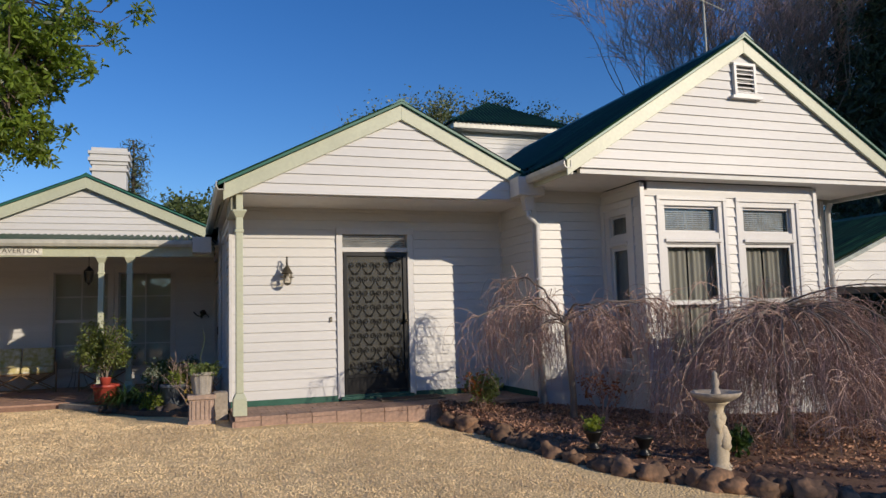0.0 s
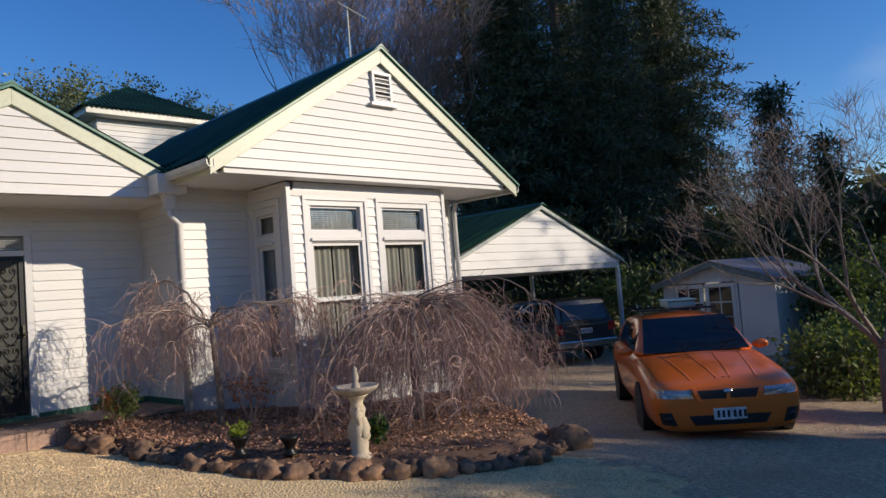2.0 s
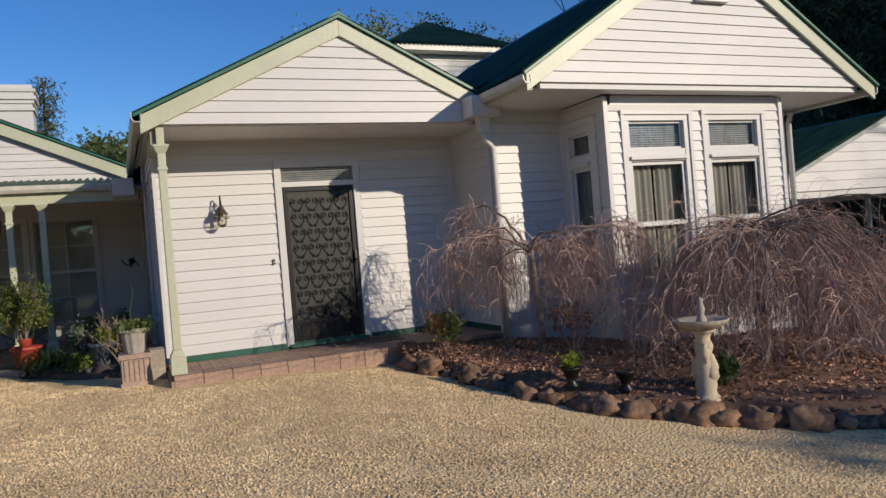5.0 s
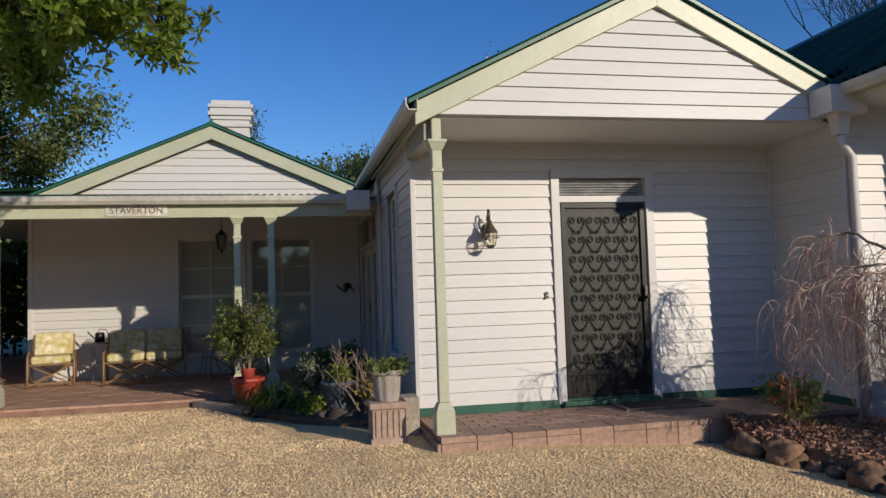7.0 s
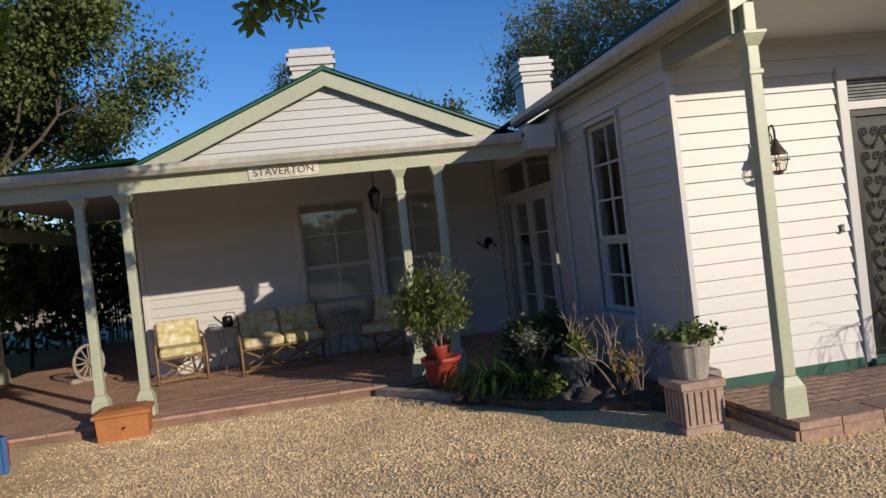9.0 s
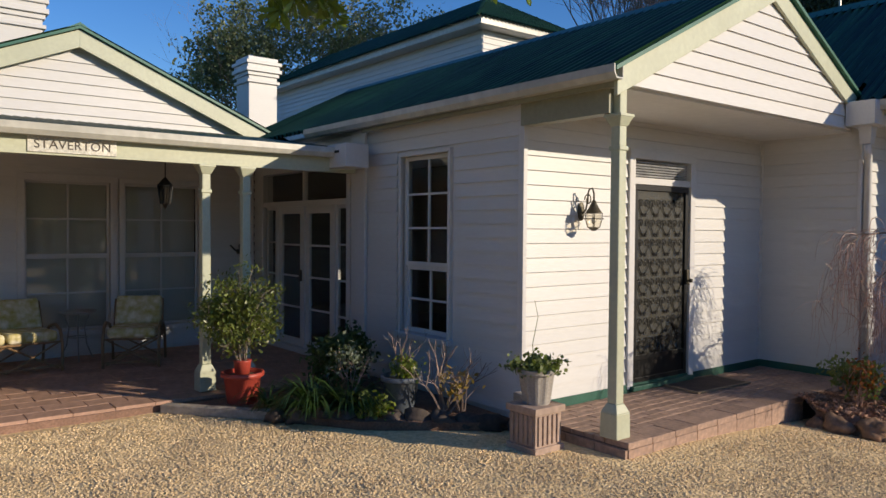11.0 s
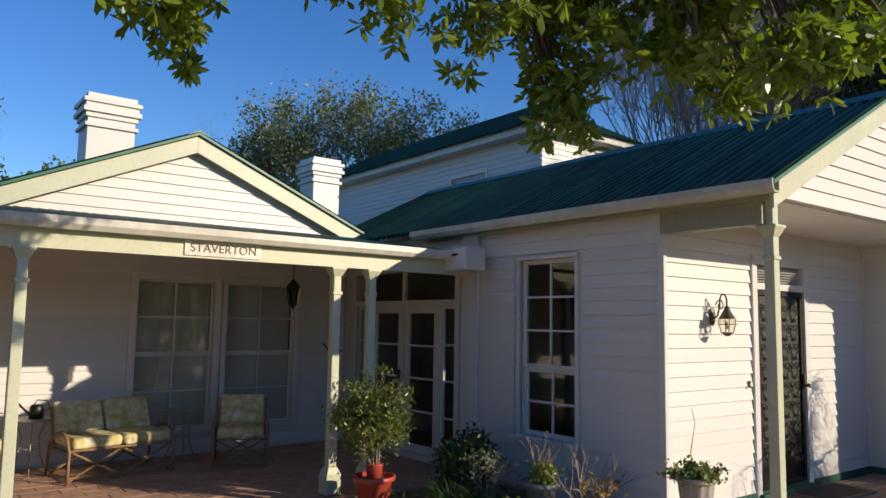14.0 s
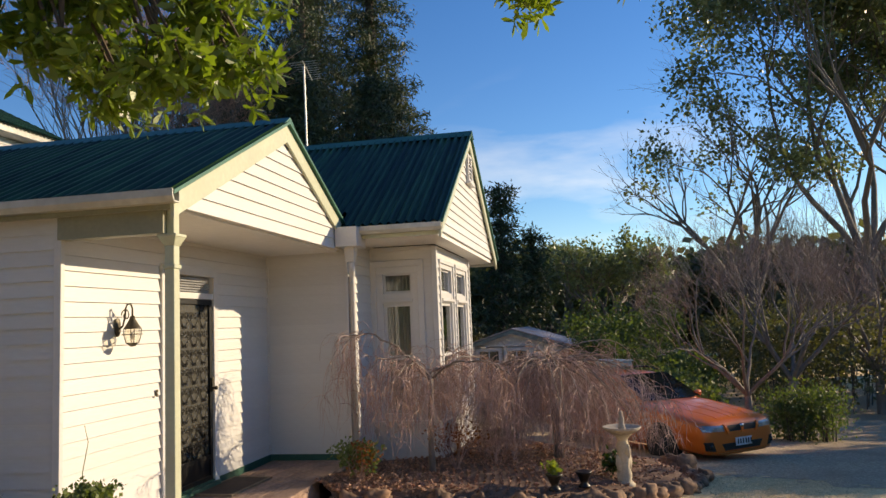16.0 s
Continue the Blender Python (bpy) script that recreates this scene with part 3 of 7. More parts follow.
structure("trim_beam_verandah_side", G().box(-7.5, -7.42, 13.61, 24, 2.40, 2.62), CREAM, "pale green beam along the verandah side", "beam")

# rain heads where gutters meet
def rain_head(loc, rz, outlet=True):
    t = thing("rain_head", "white painted box rain head at the gutter corner", "rain head", loc, rz, "rain heads")
    part("box", G().box(-0.2, 0.2, -0.15, 0.15, -0.26, 0.0), TRIMW, t, bevel=0.006)
    part("overflow_slot", G().box(-0.06, 0.06, -0.157, -0.15, -0.10, -0.07), IRON, t)
    if outlet:
        part("outlet", G().taper(0, 0, -0.45, -0.26, 0.05, 0.05, 0.075, 0.07), TRIMW, t)


rain_head((4.44, 9.62, 3.17), 0)
rain_head((0.16, 13.36, 2.70), -90, False)


def downpipe(pts, mat=TRIMW):
    t = thing("downpipe", "white painted round downpipe on the wall", "downpipe", pts[-1], 0, "downpipes")
    b = Vector(pts[-1])
    part("pipe", G().tube([Vector(p) - b for p in pts], 0.042, 10), mat, t, smooth=True)
    for k in (0.3, 0.7):
        q = Vector(pts[-2]).lerp(Vector(pts[-1]), k) - b
        part("bracket", G().lathe([(0.05, q.z - 0.015), (0.05, q.z + 0.015)], 10, q.x, q.y), mat, t)


downpipe([(4.44, 9.62, 2.72), (4.46, 9.62, 2.62), (4.60, 9.67, 2.52), (4.60, 9.67, -0.05)])
downpipe([(9.94, 9.6, 2.95), (9.94, 9.66, 2.8), (9.94, 9.66, -0.55)])

# corner boards
for nm, x0, x1, y0, y1, z0, z1 in (("a", 0.465, 0.515, 10.862, 10.93, 0.19, 2.9), ("c", 4.545, 4.615, 9.712, 9.752, -0.05, 3.03), ("d", 5.675, 5.745, 8.712, 8.79, -0.48, 3.0),
                               ("e", 8.665, 8.735, 8.712, 8.79, -0.48, 3.0), ("f", 4.545, 4.58, 10.86, 10.898, 0.19, 2.95), ("g", 9.85, 9.92, 9.715, 9.79, -0.5, 3.0), ("h", 0.44, 0.475, 13.45, 13.75, 0.1, 2.9), ("i", -4.86, -4.79, 16.56, 16.63, 0.14, 3.05)):
    structure("trim_corner_board_" + nm, G().box(x0, x1, y0, y1, z0, z1), TRIMW, "white painted corner board", "corner board", bevel=0.004)


# ---- windows and doors ----
def at_wall(o, u, z=0.0):
    return Matrix(((u[0], u[1], 0, o[0]), (u[1], -u[0], 0, o[1]), (0, 0, 1, z), (0, 0, 0, 1)))


def bars(g, a, b, lo, hi, n0, n1, w):
    """A rectangular ring of bars."""
    g.box(a, b, n0, n1, hi - w, hi).box(a, b, n0, n1, lo, lo + w).box(a, a + w, n0, n1, lo + w, hi - w).box(b - w, b, n0, n1, lo + w, hi - w)
    return g


def window(name, o, u, op, label, split=0.5, cols=(1, 1), rows=(1, 1), case=0.09, rail=0.05, shade=False):
    """A sash window: casing, sill, two sashes with panes and glazing bars, and what hangs behind it."""
    a, b, lo, hi = op
    mat = TRIMW
    m = at_wall(o, u)
    ring = G().box(a - case, b + case, -0.02, 0.045, hi, hi + case).box(a - case, a, -0.02, 0.04, lo, hi).box(b, b + case, -0.02, 0.04, lo, hi)
    w = structure(name, ring, mat, label, "window", bevel=0.004)
    w.matrix_world = m
    part("window_sill", G().box(a - case - 0.02, b + case + 0.02, -0.03, 0.075, lo - 0.06, lo), mat, w, bevel=0.006)
    zm = lo + (hi - lo) * split
    for k, (z0, z1, dn) in enumerate(((zm, hi, -0.035), (lo, zm, -0.065))):
        part("sash", bars(G(), a, b, z0, z1, dn - 0.03, dn, rail), mat, w, bevel=0.003)
        c, r = cols[k], rows[k]
        ia, ib, il, ih = a + rail, b - rail, z0 + rail, z1 - rail
        for i in range(c):
            for j in range(r):
                pa, pb = ia + (ib - ia) * i / c, ia + (ib - ia) * (i + 1) / c
                pl, ph = il + (ih - il) * j / r, il + (ih - il) * (j + 1) / r
                pane = part("pane", G().box(pa + 0.001, pb - 0.001, dn - 0.018, dn - 0.014, pl + 0.001, ph - 0.001), GLASS, w)
                pane.visible_shadow = False
        for i in range(1, c):
            p = ia + (ib - ia) * i / c
            part("glazing_bar", G().box(p - 0.011, p + 0.011, dn - 0.024, dn - 0.002, il, ih), mat, w)
        for j in range(1, r):
            p = il + (ih - il) * j / r
            part("glazing_bar", G().box(ia, ib, dn - 0.023, dn - 0.003, p - 0.011, p + 0.011), mat, w)
    if shade:
        part("roller_blind", G().box(a + 0.02, b - 0.02, -0.125, -0.121, lo + 0.03, hi - 0.03), SHEER, w, "plain grey cloth blind drawn down")
        part("blind_rail", G().tube([(a + 0.02, -0.123, lo + 0.04), (b - 0.02, -0.123, lo + 0.04)], 0.012, 6), SHEER, w)
    return w


def transom_window(name, o, u, op, label, stile, case=0.06, blind=False):
    """A tall window: a short fixed light over a moulded transom, and two sashes under it, with parted curtains behind."""
    a, b, lo, hi = op
    w = structure(name, G().box(a - case, b + case, -0.02, 0.045, hi, hi + case).box(a - case, a, -0.02, 0.04, lo, hi).box(b, b + case, -0.02, 0.04, lo, hi), TRIMW, label, "window", bevel=0.004)
    w.matrix_world = at_wall(o, u)
    part("window_sill", G().box(a - case - 0.02, b + case + 0.02, -0.03, 0.075, lo - 0.06, lo), TRIMW, w, bevel=0.006)
    part("window_frame", bars(G(), a, b, lo, hi, -0.07, 0.018, stile), TRIMW, w, bevel=0.004)
    ia, ib = a + stile, b - stile
    part("transom_rail", G().box(ia, ib, -0.07, 0.012, 2.17, 2.33).box(ia - 0.02, ib + 0.02, 0.0185, 0.05, 2.19, 2.235), TRIMW, w, bevel=0.005)
    for z0, z1, dn, e in ((2.33, hi - stile, -0.03, 0.03), (1.335, 2.17, -0.02, 0.045), (lo + stile, 1.40, -0.045, 0.05)):
        sash = part("sash", bars(G(), ia, ib, z0, z1, dn - 0.024, dn, e), TRIMW, w, bevel=0.003)
        part("pane", G().box(ia + e, ib - e, dn - 0.016, dn - 0.012, z0 + e, z1 - e), GLASS, sash).visible_shadow = False
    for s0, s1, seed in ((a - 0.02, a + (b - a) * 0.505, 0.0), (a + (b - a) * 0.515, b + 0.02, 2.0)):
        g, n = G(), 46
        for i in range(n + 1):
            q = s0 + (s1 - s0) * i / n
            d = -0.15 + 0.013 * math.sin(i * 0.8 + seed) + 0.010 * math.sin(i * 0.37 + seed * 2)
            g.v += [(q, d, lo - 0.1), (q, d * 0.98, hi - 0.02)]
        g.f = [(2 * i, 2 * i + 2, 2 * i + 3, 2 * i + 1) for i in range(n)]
        part("curtain", g, CURTAIN, w, "cream gathered curtain, coloured darker for shading behind glass", smooth=True)
    if blind:
        for k in range(10):
            z = hi - stile - 0.03 - k * 0.03
            part("top_light_slat", G().prism([(ia, -0.10, z), (ib, -0.10, z), (ib, -0.088, z - 0.018), (ia, -0.088, z - 0.018)], (0, 0.001, 0.002)), BLIND, w)
    return w


transom_window("window_1", (5.71, 8.75), (1, 0), BW[0], "white timber sash window with cream curtains and a blind", 0.075, blind=True)
# slats added here in place of the grey sky reflection in the top light
transom_window("window_2", (5.71, 8.75), (1, 0), BW[1], "white timber sash window with cream curtains", 0.075, blind=True)
transom_window("window_3", (5.71, 9.75), (0, -1), BS, "tall narrow white timber side window of the bay", 0.10, 0.09)
window("window_4", WEST_O, (0, -1), WWIN, "tall white small-paned sash window", 0.38, (2, 2), (3, 2), case=0.04, rail=0.045)
window("window_5", (-4.82, 16.6), (1, 0), VB[0], "large white verandah sash window", 0.5, (2, 2), (2, 2), rail=0.03, shade=True)
window("window_6", (-4.82, 16.6), (1, 0), VB[1], "large white verandah sash window beside another", 0.5, (2, 2), (2, 2), case=0.07, rail=0.03, shade=True)

# ---- entrance door with scrollwork screen ----
def front_door():
    a, b, lo, hi = DOOR
    d = structure("door_1", G().box(a - 0.09, b + 0.09, -0.02, 0.05, hi, hi + 0.10).box(a - 0.09, a, -0.02, 0.045, lo - 0.03, hi).box(b, b + 0.09, -0.02, 0.045, lo - 0.03, hi), TRIMW,
                  "white framed entrance door with black scrollwork screen", "door", bevel=0.004)
    d.matrix_world = at_wall(W1["o"], W1["u"])
    part("threshold", G().box(a - 0.05, b + 0.05, -0.05, 0.09, lo - 0.05, lo), PLINTHG, d, bevel=0.006)
    part("transom_bar", G().box(a, b, -0.06, 0.035, 2.24, 2.31), TRIMW, d, bevel=0.004)
    part("transom_glass", G().box(a, b, -0.05, -0.046, 2.31, hi), GLASS, d).visible_shadow = False
    for k in range(6):
        z = 2.325 + k * 0.028
        part("transom_slat", G().prism([(a + 0.01, -0.02, z), (b - 0.01, -0.02, z), (b - 0.01, -0.008, z + 0.017), (a + 0.01, -0.008, z + 0.017)], (0, 0.002, 0)), BLIND, d)
    part("door_panel", G().box(a + 0.01, b - 0.01, -0.11, -0.075, lo, 2.24), material("black_painted_door", (0.02, 0.02, 0.022), 0.4), d)
    part("door_glass", G().box(a + 0.12, b - 0.12, -0.074, -0.070, 0.62, 2.1), glass_material("dark_door_glass", (0.02, 0.02, 0.02)), d)
    scr = part("screen_frame", bars(G(), a + 0.015, b - 0.015, lo + 0.01, 2.235, -0.005, 0.025, 0.055).box(a + 0.06, b - 0.06, -0.005, 0.022, 0.42, 0.47), IRON, d, "black metal screen door frame", bevel=0.003)
    part("kick_panel", G().box(a + 0.07, b - 0.07, 0.0, 0.006, lo + 0.06, 0.43), IRON, scr)
    mesh_mat = bpy.data.materials.new("fly_screen_mesh")
    mesh_mat.use_nodes = True
    n, l = mesh_mat.node_tree.nodes, mesh_mat.node_tree.links
    ms, tr = n.new("ShaderNodeMixShader"), n.new("ShaderNodeBsdfTransparent")
    n["Principled BSDF"].inputs["Base Color"].default_value = (0.07, 0.07, 0.06, 1)
    ms.inputs[0].default_value = 0.45
    l.new(tr.outputs[0], ms.inputs[1]), l.new(n["Principled BSDF"].outputs[0], ms.inputs[2]), l.new(ms.outputs[0], n["Material Output"].inputs[0])
    part("fly_screen", G().box(a + 0.07, b - 0.07, 0.0, 0.002, 0.47, 2.18), mesh_mat, scr)
    # lyre-shaped pairs of bars that end in curls, and small outward curls at their foot
    scroll = G()
    for side in (-1, 1):
        bow = [(side * (0.006 + 0.082 * math.sin(math.pi / 2 * k / 8) ** 0.8), 0, -0.103 + 0.133 * k / 8) for k in range(9)]
        for k in range(1, 17):
            ang = 0.5 * k
            rad = 0.038 * (1 - ang / 11)
            bow.append((side * (0.050 + rad * math.cos(ang)), 0, 0.030 + rad * math.sin(ang) * 1.15))
        scroll.tube(bow, 0.0052, 5)
        scroll.tube([(side * (0.030 - 0.026 * (1 - k / 16) * math.cos(0.55 * k)), 0.003, -0.085 - 0.026 * (1 - k / 16) * math.sin(0.55 * k)) for k in range(13)], 0.0048, 4)
    me = data_of("scroll", scroll, IRON, True)
    cols, rows = 4, 8
    for i in range(cols):
        for j in range(rows):
            o = new("scroll", me)
            o.parent = scr
            o.location = (a + 0.19 + (b - a - 0.38) * i / (cols - 1), 0.014, 0.575 + j * 0.206)
    part("lock", G().box(b - 0.06, b - 0.025, 0.025, 0.05, 1.18, 1.34), BRONZE, scr, bevel=0.004)
    part("door_knob", G().lathe([(0.012, 0), (0.012, 0.02), (0.024, 0.03), (0.02, 0.05), (0.0, 0.055)], 12), BRONZE, scr, smooth=True).matrix_basis = pose(b - 0.043, 0.05, 1.22, -90, 0, 0)


front_door()


def french_door():
    a, b, lo, hi = FRENCH
    d = structure("door_2", G().box(a - 0.09, b + 0.09, -0.02, 0.045, hi, hi + 0.09).box(a - 0.09, a, -0.02, 0.04, lo, hi).box(b, b + 0.09, -0.02, 0.04, lo, hi), TRIMW,
                  "white glazed french doors with sidelights and transom", "door", bevel=0.004)
    d.matrix_world = at_wall(WEST_O, (0, -1))
    part("transom_bar", G().box(a, b, -0.08, 0.03, 2.06, 2.13), TRIMW, d)
    part("threshold", G().box(a, b, -0.1, 0.08, lo - 0.06, lo), TRIMW, d)
    part("transom_mullion", G().box((a + b) / 2 - 0.02, (a + b) / 2 + 0.02, -0.06, 0.0, 2.13, hi), TRIMW, d)
    for s0, s1 in ((a, (a + b) / 2 - 0.02), ((a + b) / 2 + 0.02, b)):
        part("transom_pane", G().box(s0, s1, -0.04, -0.036, 2.13, hi), GLASS, d).visible_shadow = False
    w = (b - a - 0.06 * 3) / 4
    x = a
    for k, wd in enumerate((w * 0.62, w * 1.38, w * 1.38, w * 0.62)):
        leaf = part("door_leaf" if k in (1, 2) else "sidelight", bars(G(), x, x + wd, lo, 2.06, -0.06, -0.02, 0.10 if k in (1, 2) else 0.045), TRIMW, d, bevel=0.004)
        e = 0.10 if k in (1, 2) else 0.045
        n = 4
        for j in range(n):
            z0, z1 = lo + e + (2.06 - lo - 2 * e) * j / n, lo + e + (2.06 - lo - 2 * e) * (j + 1) / n
            if j:
                part("glazing_bar", G().box(x + e, x + wd - e, -0.05, -0.028, z0 - 0.012, z0 + 0.012), TRIMW, leaf)
            part("pane", G().box(x + e, x + wd - e, -0.042, -0.038, z0 + 0.001, z1 - 0.001), GLASS, leaf).visible_shadow = False
        if k == 1:
            part("handle", G().box(x + wd - 0.06, x + wd - 0.03, -0.02, 0.02, 1.05, 1.2), BRONZE, leaf, bevel=0.004)
        x += wd + 0.06
        if k < 3:
            part("mullion", G().box(x - 0.06, x, -0.08, 0.0, lo, 2.06), TRIMW, d)


french_door()

# vent in the bay gable
v = structure("window_vent", bars(G(), 7.08, 7.46, 4.20, 4.68, 8.38, 8.43, 0.045), TRIMW, "white louvred gable vent", "vent", bevel=0.004)
part("window_sill", G().box(7.02, 7.53, 8.35, 8.44, 4.16, 4.20), TRIMW, v)
# dark sheet in place of the shade behind the louvres
part("backing", G().box(7.12, 7.42, 8.431, 8.436, 4.24, 4.64), DARKIN, v)
for k in range(6):
    z = 4.25 + k * 0.064
    part("slat", G().prism([(7.125, 8.385, z), (7.415, 8.385, z), (7.415, 8.425, z + 0.022), (7.125, 8.425, z + 0.022)], (0, 0, 0.012)), TRIMW, v)

# ---- upper storey behind, chimneys, aerial ----
up_o = (7.1, 30.0)
UW = (7.6, 9.0, 4.7, 5.72)
wall_up = structure("wall_upper_west", wall_grid(G(), up_o, (0, -1), 11.0, 3.0, 6.35, 0.12, [UW]), TRIMW, "white weatherboard side wall of the upper storey", "wall")
clad(wall_up, up_o, (0, -1), 11.0, 3.9, 6.35, [(UW[0] - 0.08, UW[1] + 0.08, UW[2] - 0.08, UW[3] + 0.1)])
window("window_7", up_o, (0, -1), UW, "white upper storey sash window", 0.5)
wall_up2 = structure("wall_upper_south", wall_grid(G(), (7.1, 19.0), (1, 0), 2.4, 3.0, 6.35, 0.12, []), TRIMW, "white weatherboard front of the upper storey", "wall")
clad(wall_up2, (7.1, 19.0), (1, 0), 2.4, 4.6, 6.35)
structure("wall_upper_rest", G().box(9.4, 9.5, 19.12, 30, 3, 6.35).box(7.1, 9.4, 30.0, 30.1, 3, 6.35), TRIMW, "white painted outer walls of the upper storey", "wall")
structure("ceiling_upper_eave", G().box(6.75, 10.3, 18.65, 30.4, 6.35, 6.39), SOFFIT, "white eave lining of the upper storey", "ceiling")
structure("trim_fascia_upper", G().box(6.72, 6.75, 18.62, 30.4, 6.36, 6.54).box(6.75, 10.3, 18.62, 18.65, 6.36, 6.54), GUTTER, "cream fascia and gutter of the upper storey", "fascia")
ex0, ex1, ey0, ey1, ze, zr, xr = 6.62, 10.42, 18.52, 30.5, 6.52, 7.68, 8.52
ya, yb = ey0 + 1.9, ey1 - 1.9
for nm, poly in (("west", [(ex0, ey0, ze), (xr, ya, zr), (xr, yb, zr), (ex0, ey1, ze)]), ("east", [(ex1, ey0, ze), (ex1, ey1, ze), (xr, yb, zr), (xr, ya, zr)])):
    s = (zr - ze) / (xr - ex0)
    n = math.sqrt(1 + s * s)
    sg = 1 if nm == "west" else -1
    corrugated("roof_upper_" + nm, RL, (ex0 if sg > 0 else ex1, ey0, ze), (0, 1, 0), Vector((sg, 0, s)) / n, (0, ey1 - ey0), lambda q: 0, lambda q: n * 1.9 * min(1, q / 1.9, (ey1 - ey0 - q) / 1.9))
s = (zr - ze) / 1.9
n = math.sqrt(1 + s * s)
corrugated("roof_upper_south", RL, (ex0, ey0, ze), (1, 0, 0), Vector((0, 1, s)) / n, (0, ex1 - ex0), lambda q: 0, lambda q: n * 1.9 * min(1, q / 1.9, (ex1 - ex0 - q) / 1.9))
# low roof between the wings, and the house's far slopes
corrugated("roof_link", RL, (0.28, 17.5, 3.0), (0, 1, 0), Vector((1, 0, 0.28)).normalized(), (0, 9.0), lambda q: 0, lambda q: 7.0)
corrugated("roof_rear", RL, (4.6, 15.5, 3.3), (0, 1, 0), Vector((1, 0, 0.3)).normalized(), (0, 3.4), lambda q: 0, lambda q: 6)


def chimney(loc, w, d, h):
    t = thing("chimney", "white painted brick chimney with stepped cap", "chimney", loc, 0, "chimneys")
    part("chimney_body", G().box(-w / 2, w / 2, -d / 2, d / 2, 0, h - 0.45), WHITE, t, bevel=0.008)
    for k, (e, z0, z1) in enumerate(((0.05, h - 0.62, h - 0.55), (0.04, h - 0.45, h - 0.36), (0.09, h - 0.36, h - 0.27), (0.05, h - 0.27, h - 0.18), (0.09, h - 0.18, h - 0.10), (0.02, h - 0.10, h))):
        part("cap_course", G().box(-w / 2 - e, w / 2 + e, -d / 2 - e, d / 2 + e, z0, z1), WHITE, t, bevel=0.008)


chimney((-1.98, 21.3, 3.0), 0.82, 0.7, 2.88)
chimney((3.48, 23.2, 2.6), 0.72, 0.72, 3.25)

t = thing("tv_aerial", "thin metal television aerial on a pole above the roof", "aerial", (9.9, 12.3, 3.0))
part("pole", G().tube([(0, 0, 0), (0.08, 0.1, 4.62)], 0.022, 8), GUTTER, t)
part("boom", G().tube([(-0.25, 0.0, 4.62), (0.62, 0.12, 4.48)], 0.012, 6), GUTTER, t)
for k in range(9):
    x = -0.2 + k * 0.095
    part("rod", G().tube([(x, -0.30 + k * 0.02, 4.61 - k * 0.016), (x, 0.34 - k * 0.02, 4.61 - k * 0.016)], 0.005, 5), GUTTER, t)


# ---- posts ----
def post(loc, h, label="pale green painted timber verandah post on a square base", group="verandah posts", cap=0.01):
    t = thing("verandah_post", label, "post", loc, 0, group)
    part("base", G().taper(0, 0, 0, 0.20, 0.085, 0.085, 0.082, 0.082).taper(0, 0, 0.20, 0.27, 0.082, 0.082, 0.05, 0.05), CREAM, t, bevel=0.006)
    part("shaft", G().taper(0, 0, 0.27, h, 0.046, 0.046, 0.043, 0.043), CREAM, t, bevel=0.008)
    part("collar", G().taper(0, 0, h - cap - 0.285, h - cap - 0.25, 0.055, 0.055, 0.055, 0.055), CREAM, t, bevel=0.006)
    part("capital", G().taper(0, 0, h - cap - 0.095, h - cap - 0.025, 0.048, 0.048, 0.08, 0.08).taper(0, 0, h - cap - 0.025, h - cap, 0.085, 0.085, 0.085, 0.085), CREAM, t, bevel=0.004)
    return t


post((0.54, 9.88, 0.12), 2.77, "pale green painted timber post at the porch corner", cap=0.215)
for x, y in ((-1.40, 13.56), (-0.97, 13.56), (-4.28, 13.56), (-4.72, 13.56), (-7.46, 13.56), (-7.46, 16.5), (-7.46, 18.3)):
    post((x, y, 0.1), 2.31)

# sign on the verandah beam
t = thing("house_sign", "cream sign board with dark lettering on the beam", "sign", (-2.63, 13.515, 2.42))
part("board", G().box(-0.37, 0.37, -0.009, 0.0, 0, 0.14), material("cream_sign_paint", (0.84, 0.81, 0.70), 0.5), t, bevel=0.003)
cu = bpy.data.curves.new("lettering", "FONT")
cu.body, cu.size, cu.align_x, cu.align_y, cu.extrude = "STAVERTON", 0.11, "CENTER", "CENTER", 0.002
cu.space_character = 1.05
cu.materials.append(material("brown_sign_lettering", (0.09, 0.07, 0.055), 0.6, bump=0))
txt = new("lettering", cu)
txt.parent = t
txt.matrix_basis = pose(0, -0.0115, 0.07, 90, 0, 0)


